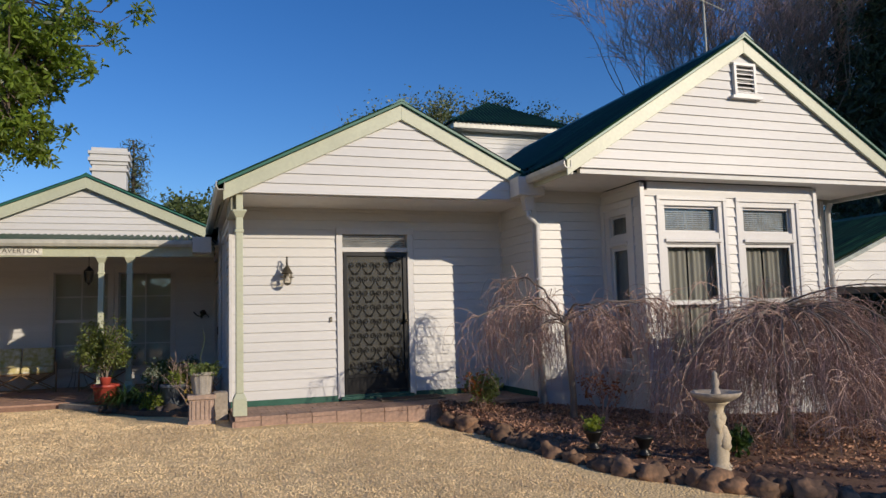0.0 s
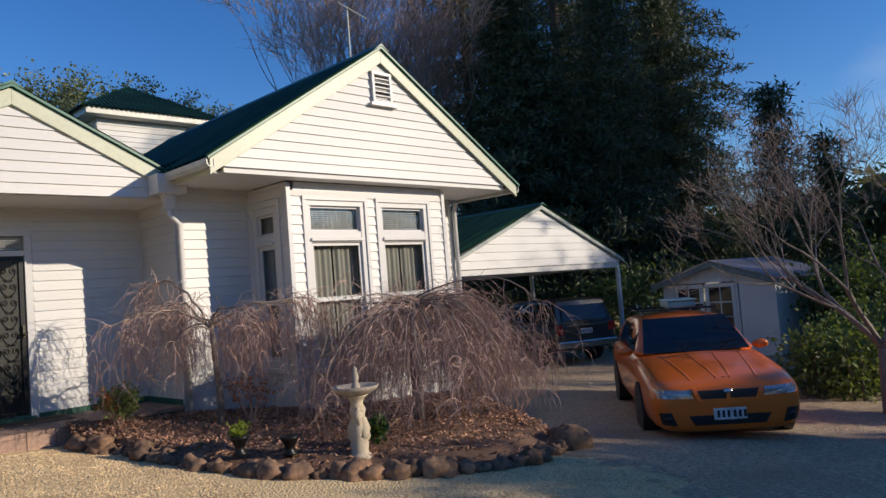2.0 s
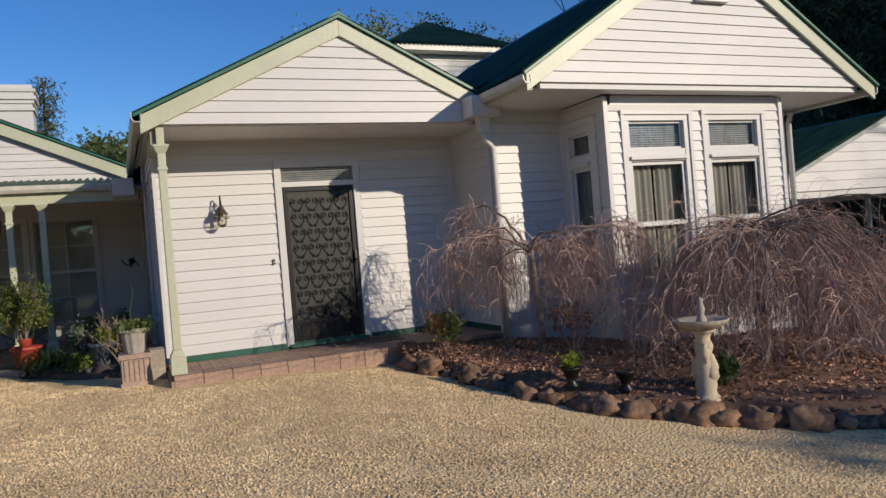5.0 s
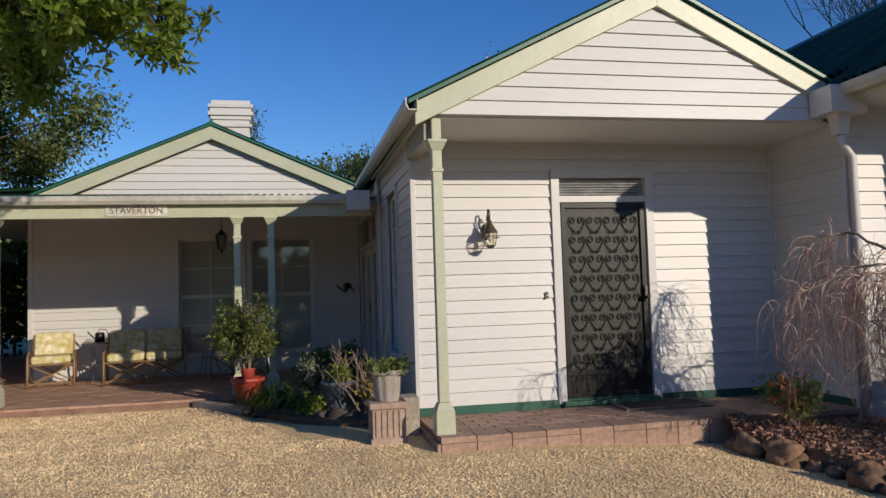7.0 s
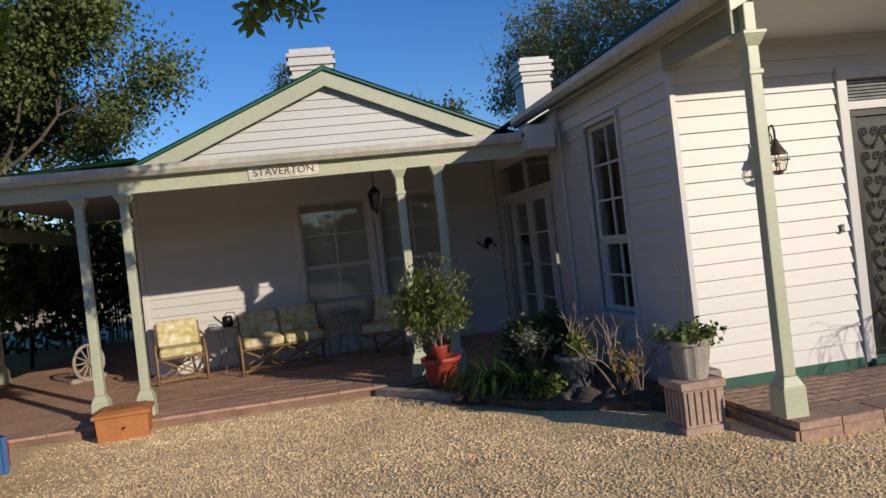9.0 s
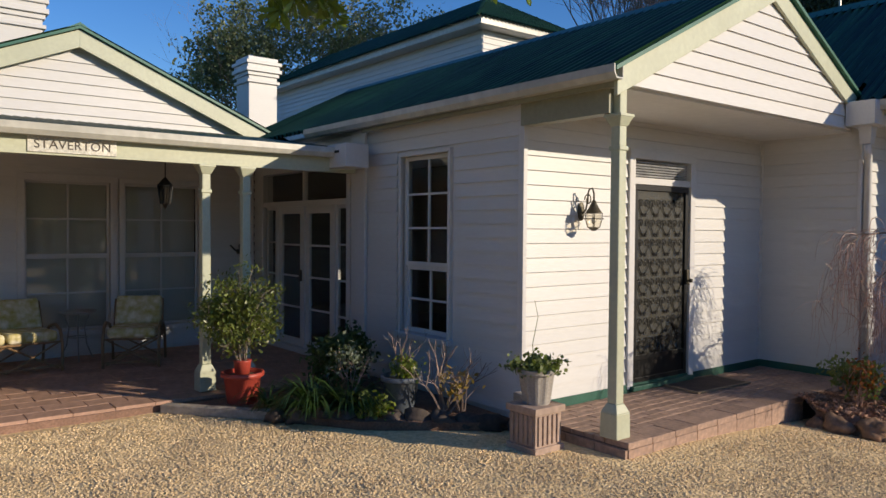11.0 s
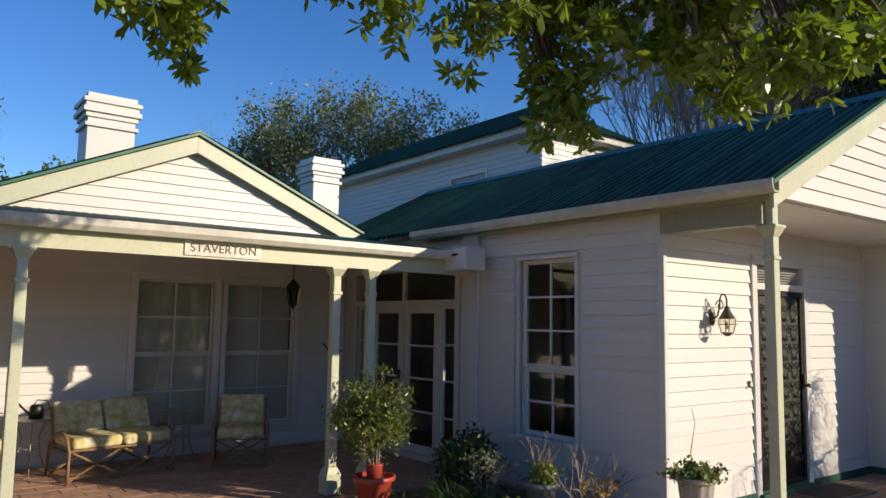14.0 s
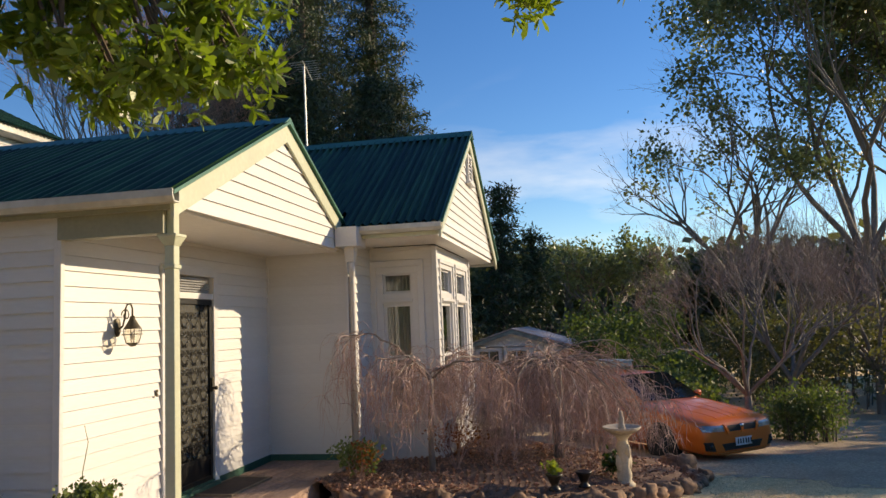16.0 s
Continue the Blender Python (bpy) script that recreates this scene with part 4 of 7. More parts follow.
# ---- lamps ----
def wall_lantern(loc):
    t = thing("wall_lantern", "aged bronze carriage lantern on a scrolled wall arm", "lamp", loc)
    part("backplate", G().lathe([(0.0, 0), (0.055, 0.0), (0.055, 0.012), (0.03, 0.025)], 16, 0, 0, 0.8, 1.6), BRONZE, t).matrix_basis = pose(0, 0, 0.02, 90, 0, 0)
    arm = [(0, -0.02, 0.0), (0, -0.06, 0.03), (0, -0.085, 0.12), (0, -0.088, 0.19), (0, -0.105, 0.23), (0, -0.14, 0.235), (0, -0.16, 0.19), (0, -0.16, 0.12)]
    part("arm", G().tube(arm, 0.009, 8), BRONZE, t, smooth=True)
    cur = [(0, -0.06 - 0.045 * math.cos(k * 0.5) * (1 - k / 22) * -1 - 0.03, 0.13 + 0.06 * math.sin(k * 0.5) * (1 - k / 22)) for k in range(17)]
    part("scroll", G().tube(cur, 0.006, 6), BRONZE, t, smooth=True)
    part("roof_cap", G().lathe([(0.085, 0.0), (0.075, 0.01), (0.05, 0.05), (0.028, 0.09), (0.018, 0.12), (0.0, 0.125)], 16, 0, -0.16), BRONZE, t, smooth=True)
    glow = glass_material("clear_lamp_glass", (0.96, 0.93, 0.86), 0.1)
    part("glass", G().lathe([(0.055, -0.13), (0.066, -0.08), (0.068, -0.02), (0.066, 0.0)], 16, 0, -0.16), glow, t, smooth=True)
    part("bulb", G().lathe([(0.0, -0.10), (0.02, -0.085), (0.022, -0.06), (0.012, -0.03)], 12, 0, -0.16), TRIMW, t, smooth=True)
    part("bottom", G().lathe([(0.0, -0.165), (0.025, -0.16), (0.05, -0.135), (0.06, -0.128)], 16, 0, -0.16), BRONZE, t, smooth=True)
    ring = [(0.092 * math.cos(w), -0.16 + 0.092 * math.sin(w), -0.05) for w in [2 * math.pi * k / 16 for k in range(17)]]
    part("guard_ring", G().tube(ring, 0.004, 5), BRONZE, t)
    for k in range(4):
        w = math.pi / 4 + k * math.pi / 2
        c, s_ = math.cos(w), math.sin(w)
        part("guard_bar", G().tube([(0.055 * c, -0.16 + 0.055 * s_, -0.135), (0.075 * c, -0.16 + 0.075 * s_, -0.06), (0.078 * c, -0.16 + 0.078 * s_, 0.005)], 0.004, 5), BRONZE, t)


wall_lantern((1.24, 10.875, 1.92))
t = thing("hanging_lantern", "black iron lantern hanging under the verandah roof", "lamp", (-1.64, 14.05, 2.12))
part("rod", G().tube([(0, 0, 0.16), (0, 0, 0.52)], 0.006, 6), IRON, t)
part("cap", G().lathe([(0.085, 0.08), (0.05, 0.12), (0.015, 0.16), (0.0, 0.17)], 6), IRON, t)
part("cage", G().lathe([(0.03, -0.12), (0.05, -0.11), (0.075, 0.08)], 6), glass_material("smoky_lamp_glass", (0.35, 0.33, 0.3)), t)
for k in range(6):
    w = k * math.pi / 3
    part("rib", G().tube([(0.05 * math.cos(w), 0.05 * math.sin(w), -0.115), (0.078 * math.cos(w), 0.078 * math.sin(w), 0.08)], 0.006, 5), IRON, t)
part("finial", G().lathe([(0.0, -0.17), (0.014, -0.15), (0.03, -0.12)], 8), IRON, t)

t = thing("door_mat", "flat dark brown door mat with a paler border", "mat", (2.95, 10.60, 0.112), -3)
part("mat", G().box(-0.45, 0.45, -0.24, 0.24, 0.0, 0.016), material("dark_coir", (0.10, 0.065, 0.045), 0.95, amount=0.5, scale=8, bump=0.5), t, bevel=0.004)
part("border", bars(G(), -0.46, 0.46, -0.25, 0.25, 0.002, 0.022, 0.03), material("tan_mat_edge", (0.30, 0.22, 0.14), 0.9), t, "paler woven border").matrix_basis = pose(0, 0, 0, 90, 0, 0)

t = thing("door_bell", "small dark door bell button beside the door", "bell", (1.87, 10.868, 1.27))
part("plate", G().box(-0.018, 0.018, -0.01, 0.0, -0.035, 0.035), BRONZE, t, bevel=0.003)
part("button", G().lathe([(0.008, 0.0), (0.008, 0.008)], 10), TRIMW, t).matrix_basis = pose(0, -0.008, 0, 90, 0, 0)

t = thing("iron_bracket", "small black iron ornament bracket on the wall", "ornament", (0.22, 16.56, 1.45))
part("wall_plate", G().box(-0.02, 0.02, -0.07, 0.045, -0.07, 0.0), IRON, t)
part("stem", G().tube([(-0.16, -0.08, 0.06), (-0.08, -0.09, -0.02), (0.0, -0.06, -0.04), (0.08, -0.09, 0.02), (0.15, -0.08, -0.06)], 0.012, 6), IRON, t)
part("leaf", G().blob((0.03, -0.08, 0.04), (0.07, 0.02, 0.05), 0.4, 3), IRON, t)
part("hook", G().tube([(0.0, -0.06, -0.04), (0, -0.12, -0.08), (0, -0.13, -0.02)], 0.009, 6), IRON, t)

# ---- floors in pieces ----
porch = structure("floor_porch", G().box(0.47, 4.56, 9.72, 10.88, -0.4, 0.075), GROUT, "raised entrance porch paved with salmon tiles", "floor")
ver = structure("floor_verandah", G().box(-7.6, 0.46, 13.32, 16.58, -0.2, 0.062).box(-7.6, -4.84, 16.58, 24, -0.2, 0.062), JOINT, "red tiled verandah floor level with the gravel", "floor")


def tiles(parent, x0, x1, y0, y1, z, sx, sy, h, mat, bond=0.5, gap=0.008, name="paver", skip=None):
    cache = {}
    row, y = 0, y0
    while y < y1 - 0.02:
        yy = min(y + sy, y1)
        x = x0 - (bond * sx if row % 2 else 0)
        while x < x1 - 0.02:
            a, b = max(x, x0), min(x + sx, x1)
            if b - a > 0.03:
                key = (round(b - a, 3), round(yy - y, 3))
                if key not in cache:
                    w, d, e = b - a - gap, yy - y - gap, 0.004
                    cache[key] = data_of(name, G().taper(w / 2, d / 2, 0, h - e, w / 2, d / 2, w / 2, d / 2).taper(w / 2, d / 2, h - e, h, w / 2, d / 2, w / 2 - e, d / 2 - e), mat)
                o = new(name, cache[key])
                o.parent = parent
                o.location = (a + gap / 2, y + gap / 2, z + random.uniform(-0.002, 0.002))
            x += sx
        y += sy
        row += 1


tiles(porch, 0.47, 4.54, 9.93, 10.86, 0.075, 0.23, 0.115, 0.035, BRICKT)
tiles(porch, 0.47, 4.54, 9.69, 9.925, 0.068, 0.31, 0.24, 0.05, BRICKT, 0, name="edge_tile")
k = data_of("riser_tile", G().box(0, 0.302, 0, 0.03, -0.16, 0.066), BRICKT)
for i in range(9):
    o = new("riser_tile", k)
    o.parent, o.location = porch, (0.474 + i * 0.31, 9.69, 0.0)
k = data_of("riser_tile", G().box(0, 0.03, 0, 0.302, -0.16, 0.066), BRICKT)
for i in range(3):
    o = new("riser_tile", k)
    o.parent, o.location = porch, (0.442, 9.70 + i * 0.31, 0.0)
tiles(ver, -5.2, 0.44, 13.34, 16.56, 0.062, 0.36, 0.24, 0.03, TERRA, gap=0.005)
part("far_paving", G().box(-7.58, -5.21, 13.34, 16.56, 0.062, 0.09).box(-7.58, -4.86, 16.56, 23.9, 0.062, 0.09), TERRA, ver)


# ---- plants: helpers ----
def leaves(name, centers, per, spread_, size, mat, parent=None, seed=0, aspect=0.3, down=0.0, up=0.0, tight=1.0, long_=False):
    """A crown of single folded leaves scattered round the given centres, as one mesh."""
    rg = np.random.RandomState(seed)
    c = np.repeat(np.array([tuple(q) for q in centers], dtype=float), per, axis=0)
    n = len(c)
    p = c + rg.normal(size=(n, 3)) * np.array(spread_) * tight
    d = rg.normal(size=(n, 3))
    d[:, 2] += up - down
    d /= np.linalg.norm(d, axis=1)[:, None] + 1e-9
    w = np.cross(d, rg.normal(size=(n, 3)))
    w /= np.linalg.norm(w, axis=1)[:, None] + 1e-9
    s = size * rg.uniform(0.6, 1.3, size=(n, 1))
    cols = [p, p + d * s * 0.45 + w * s * aspect, p + d * s, p + d * s * 0.45 - w * s * aspect]
    if long_:
        cols = [p, p + d * s * 0.35 + w * s * aspect * 0.75, p + d * s * 0.72 + w * s * aspect, p + d * s, p + d * s * 0.72 - w * s * aspect, p + d * s * 0.35 - w * s * aspect * 0.75]
    m = len(cols)
    v = np.stack(cols, axis=1).reshape(-1, 3)
    me = bpy.data.meshes.new(name)
    me.vertices.add(m * n)
    me.vertices.foreach_set("co", v.astype(np.float32).ravel())
    me.loops.add(m * n)
    me.loops.foreach_set("vertex_index", np.arange(m * n, dtype=np.int32))
    me.polygons.add(n)
    me.polygons.foreach_set("loop_start", np.arange(0, m * n, m, dtype=np.int32))
    me.materials.append(mat)
    me.update(calc_edges=True)
    ob = new(name, me)
    if parent:
        ob.parent = parent
    return ob


def rand_dir(rg):
    w, z = rg.uniform(0, 2 * math.pi), rg.uniform(-1, 1)
    r = math.sqrt(1 - z * z)
    return Vector((r * math.cos(w), r * math.sin(w), z))


def grow(rg, g, tips, p, d, length, radius, depth, split=(2, 3), spread_=0.6, lift=0.1, ratio=0.72, thin=0.62, sides=5, wob=0.18, mids=False):
    """Branches, each bending on its way and forking at its end; the ends are gathered in tips."""
    pts, rad, q, e = [p], [radius], Vector(p), Vector(d)
    seg = 3
    for i in range(seg):
        e = (e + rand_dir(rg) * wob + Vector((0, 0, lift * 0.3))).normalized()
        q = q + e * (length / seg)
        pts.append(q.copy())
        rad.append(radius * (1 - (1 - thin) * (i + 1) / seg))
    g.tube(pts, rad, sides if depth > 1 else 3, False)
    if mids or depth == 0:
        tips.append(pts[-1])
    if mids and depth <= 1:
        tips.append(pts[1])
    if depth == 0:
        return
    for _ in range(rg.randint(*split)):
        nd = (e + rand_dir(rg) * spread_ + Vector((0, 0, lift))).normalized()
        grow(rg, g, tips, q if rg.random() < 0.7 else pts[2], nd, length * ratio * rg.uniform(0.8, 1.15), rad[-1] * 0.85, depth - 1, split, spread_, lift, ratio, thin, sides, wob, mids)


def zed(x, y):
    return ground_z(x, y)


LEAF_DARK = leaf_material("glossy_dark_leaf", (0.045, 0.085, 0.02), 0.45, 0.35)
LEAF_MID = leaf_material("mid_green_leaf", (0.155, 0.20, 0.06), 0.4, 0.62)
LEAF_YEL = leaf_material("yellow_green_leaf", (0.22, 0.27, 0.05), 0.4, 0.4, 0.35)
LEAF_GUM = leaf_material("grey_green_gum_leaf", (0.17, 0.20, 0.10), 0.4, 0.45)
LEAF_PINE = leaf_material("dark_conifer_needle", (0.052, 0.078, 0.036), 0.5, 0.6, 0.12)
LEAF_PINE2 = leaf_material("olive_conifer_needle", (0.082, 0.102, 0.045), 0.5, 0.6, 0.12)
LEAF_HEDGE = leaf_material("dark_hedge_leaf", (0.11, 0.15, 0.05), 0.5, 0.65, 0.3)
LEAF_FAR = leaf_material("olive_brown_far_foliage", (0.135, 0.13, 0.06), 0.5, 0.65, 0.25)
LEAF_RED = leaf_material("orange_red_leaf", (0.28, 0.09, 0.02), 0.4, 0.5)
LEAF_STRAP = leaf_material("strap_leaf_green", (0.042, 0.085, 0.022), 0.4, 0.35)

# ---- garden bed ----
EDGE = [(3.05, 9.45), (3.35, 8.7), (3.45, 7.9), (3.60, 7.15), (3.98, 6.5), (4.45, 5.95), (5.10, 5.45), (5.90, 5.15), (6.70, 5.25), (7.25, 5.75), (7.7, 6.6), (8.3, 7.5), (9.2, 8.4), (9.9, 9.2)]


def edge_at(t):
    t = max(0.0, min(0.9999, t)) * (len(EDGE) - 1)
    i = int(t)
    a, b = Vector((*EDGE[i], 0)), Vector((*EDGE[i + 1], 0))
    return a.lerp(b, t - i)


BACK = [(3.05, 9.68), (3.8, 9.68), (4.5, 9.66), (5.0, 9.7), (5.6, 9.3), (5.7, 8.8), (6.4, 8.72), (7.2, 8.72), (8.0, 8.72), (8.6, 8.72), (8.75, 8.9), (8.9, 9.4), (9.4, 9.7), (9.9, 9.7)]


def bed_z(x, y, k):
    return ground_z(x, y) + 0.16 * smoothstep(0.0, 0.12, k) + 0.10 * smoothstep(0.1, 0.7, k) + 0.025 * noise.noise((x * 2.1, y * 2.1, 1.0))


g = G()
NU, NV = 78, 24
for j in range(NV + 1):
    for i in range(NU + 1):
        t_ = i / NU
        a = edge_at(t_)
        s_ = t_ * (len(BACK) - 1) * 0.9999
        b = Vector((*BACK[int(s_)], 0)).lerp(Vector((*BACK[min(len(BACK) - 1, int(s_) + 1)], 0)), s_ - int(s_))
        p = a.lerp(b, j / NV)
        g.v.append((p.x, p.y, bed_z(p.x, p.y, j / NV)))
for j in range(NV):
    for i in range(NU):
        q = j * (NU + 1) + i
        g.f.append((q, q + 1, q + NU + 2, q + NU + 1))
bed = structure("ground_garden_bed", g, MULCH, "raised garden bed covered with bark mulch", "garden bed", smooth=True)
BED_V = list(g.v)
rg = random.Random(5)
chips = G()
for k in range(13000):
    i, j = rg.randrange(NU), rg.randrange(NV)
    a, b = Vector(BED_V[j * (NU + 1) + i]), Vector(BED_V[(j + 1) * (NU + 1) + i + 1])
    p = Vector((rg.uniform(min(a.x, b.x), max(a.x, b.x)), rg.uniform(min(a.y, b.y), max(a.y, b.y)), (a.z + b.z) / 2 + rg.uniform(0, 0.02)))
    d, w = rand_dir(rg), rand_dir(rg)
    d.z *= 0.5
    L, W = rg.uniform(0.010, 0.034), rg.uniform(0.005, 0.012)
    d, w = d.normalized() * L, d.cross(w).normalized() * W
    chips.add([p - d - w, p + d - w, p + d + w, p - d + w], [(0, 1, 2, 3)])
tagged(part("bark_chips", chips, CHIP), "red-brown bark chips scattered over the garden bed", "mulch", "", "stuff")


def rock(loc, r, seed, label="rounded brown basalt rock edging the garden bed", group="rocks edging the garden", mat=None):
    o = new("rock", data_of("rock", G().blob((0, 0, 0), r, 0.42, seed, 9, 13), mat or ROCK, True))
    o.matrix_world = pose(*loc, 0, 0, random.Random(seed).uniform(0, 360))
    return tagged(o, label, "rock", group)


rg = random.Random(8)
N = 52
for k in range(N):
    p = edge_at(k / (N - 1) * 0.88)
    r = rg.choice((0.08, 0.09, 0.105, 0.12, 0.135))
    rock((p.x + rg.uniform(-0.04, 0.04), p.y + rg.uniform(-0.04, 0.04), zed(p.x, p.y) + r * 0.3), (r * rg.uniform(1.0, 1.35), r * rg.uniform(0.8, 1.1), r * rg.uniform(0.75, 1.0)), k)
for k, (x, y, r) in enumerate(((6.95, 5.3, 0.2), (7.2, 5.45, 0.17), (3.2, 9.0, 0.13), (3.35, 8.3, 0.12), (3.75, 7.3, 0.10), (3.3, 9.3, 0.12))):
    rock((x, y, zed(x, y) + r * 0.5), (r * 1.2, r, r * 0.9), 60 + k)

# pebbles lying on the gravel near the house
rg = random.Random(3)
peb = G()
for k in range(210000):
    u = rg.random()
    y = 3.0 + 10.2 * u
    x = rg.uniform(-5.2, 3.4 if y > 5.2 else 6.5)
    if y > 9.5 and x > 0.25 or y > 10.6 and x > -1.6 + (13 - y) * 0.4:
        continue
    # the scatter thins out unevenly towards the open yard
    inside = min(x + 5.2, y - 3.0) + 0.35 * noise.noise((x * 0.9, y * 0.9, 8.0))
    if rg.random() > inside / 1.1:
        continue
    r = rg.uniform(0.005, 0.012)
    z = zed(x, y) + 0.02 * noise.noise((x * 1.7, y * 1.7, 3.0)) + r * 0.2
    a = rg.uniform(0, 6.28)
    ca, sa, e = math.cos(a) * r, math.sin(a) * r, rg.uniform(0.6, 0.9)
    peb.add([(x + ca, y + sa, z), (x - sa * e, y + ca * e, z), (x - ca, y - sa, z), (x + sa * e, y - ca * e, z), (x + ca * 0.2, y + sa * 0.2, z + r * 0.85)],
            [(0, 1, 4), (1, 2, 4), (2, 3, 4), (3, 0, 4)])
tagged(part("gravel_stones", peb, PEBBLE), "loose pale gravel stones over the yard", "gravel", "", "stuff")


# ---- weeping trees ----
def droop(rg, p, d, length, n, pull, wob, low):
    """A shoot that starts along d and bends down under its weight, with small kinks."""
    pts, step = [p.copy()], length / n
    d = d.normalized()
    for i in range(n):
        d = (d + rand_dir(rg) * wob - Vector((0, 0, pull * (0.5 + i / n)))).normalized()
        p = p + d * step
        if p.z < low:
            break
        pts.append(p.copy())
    return pts


def weeping(name, loc, h, seed, arms, label, lean=(0, 0), low=0.0, reach=lambda w: 1.5, shoots=7, twiglets=4, rise=0.35, limb_lines=(), sag=0.15, thick=1.0, lush=0.0):
    rg = random.Random(seed)
    t = thing(name, label, "tree", loc, 0, "weeping trees")
    part("trunk", G().tube([(0, 0, -0.15), (0.02, 0.01, 0.3), (lean[0] * 0.4, lean[1] * 0.4, h * 0.6), (lean[0], lean[1], h * 0.86)], [0.085 * thick, 0.07 * thick, 0.065 * thick, 0.05 * thick], 9), PALEBARK, t, smooth=True)
    limbs, twigs = G(), G()
    top = Vector((lean[0], lean[1], h * 0.80))

    def taper_tube(g, pts, r0, r1, sides):
        if len(pts) > 2:
            m = len(pts) - 1
            g.tube(pts, [r0 + (r1 - r0) * i / m for i in range(m + 1)], sides, False)

    ways = []
    for line in limb_lines:
        pts = [top] + [Vector(q) for q in line]
        arm = []
        for p, q in zip(pts, pts[1:]):
            arm += [p.lerp(q, i / 5) + rand_dir(rg) * 0.018 for i in range(5)]
        ways.append(arm + [pts[-1]])
    for k in range(arms):
        w = 2 * math.pi * (k + rg.uniform(-0.45, 0.45)) / arms
        w = w - 0.6 - lush * math.sin(w)
        R = reach(w) * rg.uniform(0.5, 0.95)
        d = Vector((math.cos(w), math.sin(w), rise * rg.uniform(0.5, 1.7)))
        arm = droop(rg, top + Vector((0, 0, rg.uniform(-0.06, 0.14))), d, R * 1.2, 11, sag, 0.12, low + 0.3)
        ways.append(arm)
    for k, arm in enumerate(ways):
        own = k < len(limb_lines)
        taper_tube(limbs, arm, 0.018 if own else 0.013, 0.005 if own else 0.003, 5)
        for j in range(shoots * len(arm) // 2 if own else shoots):
            i = rg.randrange(1, len(arm) - 1)
            along = (arm[i + 1] - arm[i]).normalized()
            e = (along * (0.5 if own else 1.0) + rand_dir(rg) * (0.6 if own else 0.9) + Vector((0, 0, rg.uniform(-0.3, 0.3) if own else rg.uniform(-0.1, 0.5)))).normalized()
            sh = droop(rg, arm[i].lerp(arm[i + 1], rg.random()), e, rg.uniform(0.4, 1.15) * h * (0.6 if own else 0.72), 12, rg.uniform(0.5, 1.1) if own else rg.uniform(0.3, 0.85), 0.27, low + rg.uniform(0.0, 0.3))
            taper_tube(twigs, sh, 0.0040, 0.0015, 3)
            if len(sh) < 4:
                continue
            for q in range(twiglets):
                m = rg.randrange(1, len(sh) - 1)
                e2 = (sh[m + 1] - sh[m]).normalized() + rand_dir(rg) * 1.0
                e2.z += 0.35
                tw = droop(rg, sh[m], e2, rg.uniform(0.2, 0.75) * h * 0.6, 8, rg.uniform(0.2, 0.8), 0.32, low + rg.uniform(0.0, 0.35))
                taper_tube(twigs, tw, 0.0028, 0.0013, 3)
                if len(tw) > 4 and rg.random() < 0.5:
                    taper_tube(twigs, droop(rg, tw[2], rand_dir(rg), 0.25, 5, 0.25, 0.25, low), 0.003, 0.0014, 3)
    part("limb_frame", limbs, PALEBARK, t, smooth=True)
    part("twig_mass", twigs, WEEPTWIG, t, "mass of bare reddish hanging twigs")
    return t


weeping("weeping_tree", (6.33, 7.10, zed(6.33, 7.10) + 0.2), 1.72, 21, 60, "bare weeping tree with a dense dome of reddish twigs", (0.12, 0.1), 0.05, lambda w: 1.85 + 0.2 * math.cos(w) if math.cos(w) > 0 else 2.05 - 0.1 * math.cos(w) - 0.5 * max(0.0, math.sin(w)), 13, 6, 0.30, sag=0.21, lush=0.45)
weeping("weeping_tree", (4.47, 8.62, zed(4.47, 8.62) + 0.22), 1.5, 34, 6, "small sparse bare weeping tree with long low limbs beside the porch", (-0.08, -0.04), 0.32, lambda w: 0.6, 5, 4, 0.4, thick=0.6, limb_lines=(
    ((-0.42, 0.06, 1.44), (-0.9, 0.10, 1.42), (-1.35, 0.14, 1.26)), ((-0.14, 0.36, 1.62), (-0.24, 0.72, 1.82), (-0.40, 0.92, 1.80), (-0.56, 0.98, 1.58)),
    ((0.16, -0.06, 1.33), (0.36, -0.12, 1.28), (0.82, -0.16, 1.46), (1.22, -0.20, 1.48), (1.45, -0.24, 1.34)), ((-0.14, -0.36, 1.42), (-0.10, -0.8, 1.40), (0.0, -1.05, 1.22)),
    ((-0.26, 0.22, 1.5), (-0.6, 0.5, 1.5), (-0.85, 0.62, 1.3)), ((0.3, -0.36, 1.46), (0.7, -0.6, 1.42), (1.0, -0.75, 1.25))))

# ---- bird bath ----
bz = zed(4.7, 6.23) + 0.10
t = thing("bird_bath", "cream cast stone bird bath with figured stem and shallow bowl", "bird bath", (4.7, 6.23, bz))
part("bird_bath_body", G().lathe([(0.13, 0), (0.13, 0.04), (0.10, 0.06), (0.085, 0.09), (0.095, 0.16), (0.075, 0.24), (0.085, 0.34), (0.065, 0.42), (0.085, 0.50), (0.06, 0.56), (0.07, 0.60), (0.10, 0.63), (0.12, 0.645)], 18).blob((0.03, -0.05, 0.30), (0.07, 0.05, 0.13), 0.3, 2).blob((-0.035, -0.05, 0.45), (0.05, 0.045, 0.09), 0.3, 4).blob((-0.03, 0.05, 0.28), (0.06, 0.05, 0.12), 0.3, 6), material("cream_cast_stone", (0.62, 0.52, 0.37), 0.8, amount=0.3, scale=6, bump=0.3), t, smooth=True)
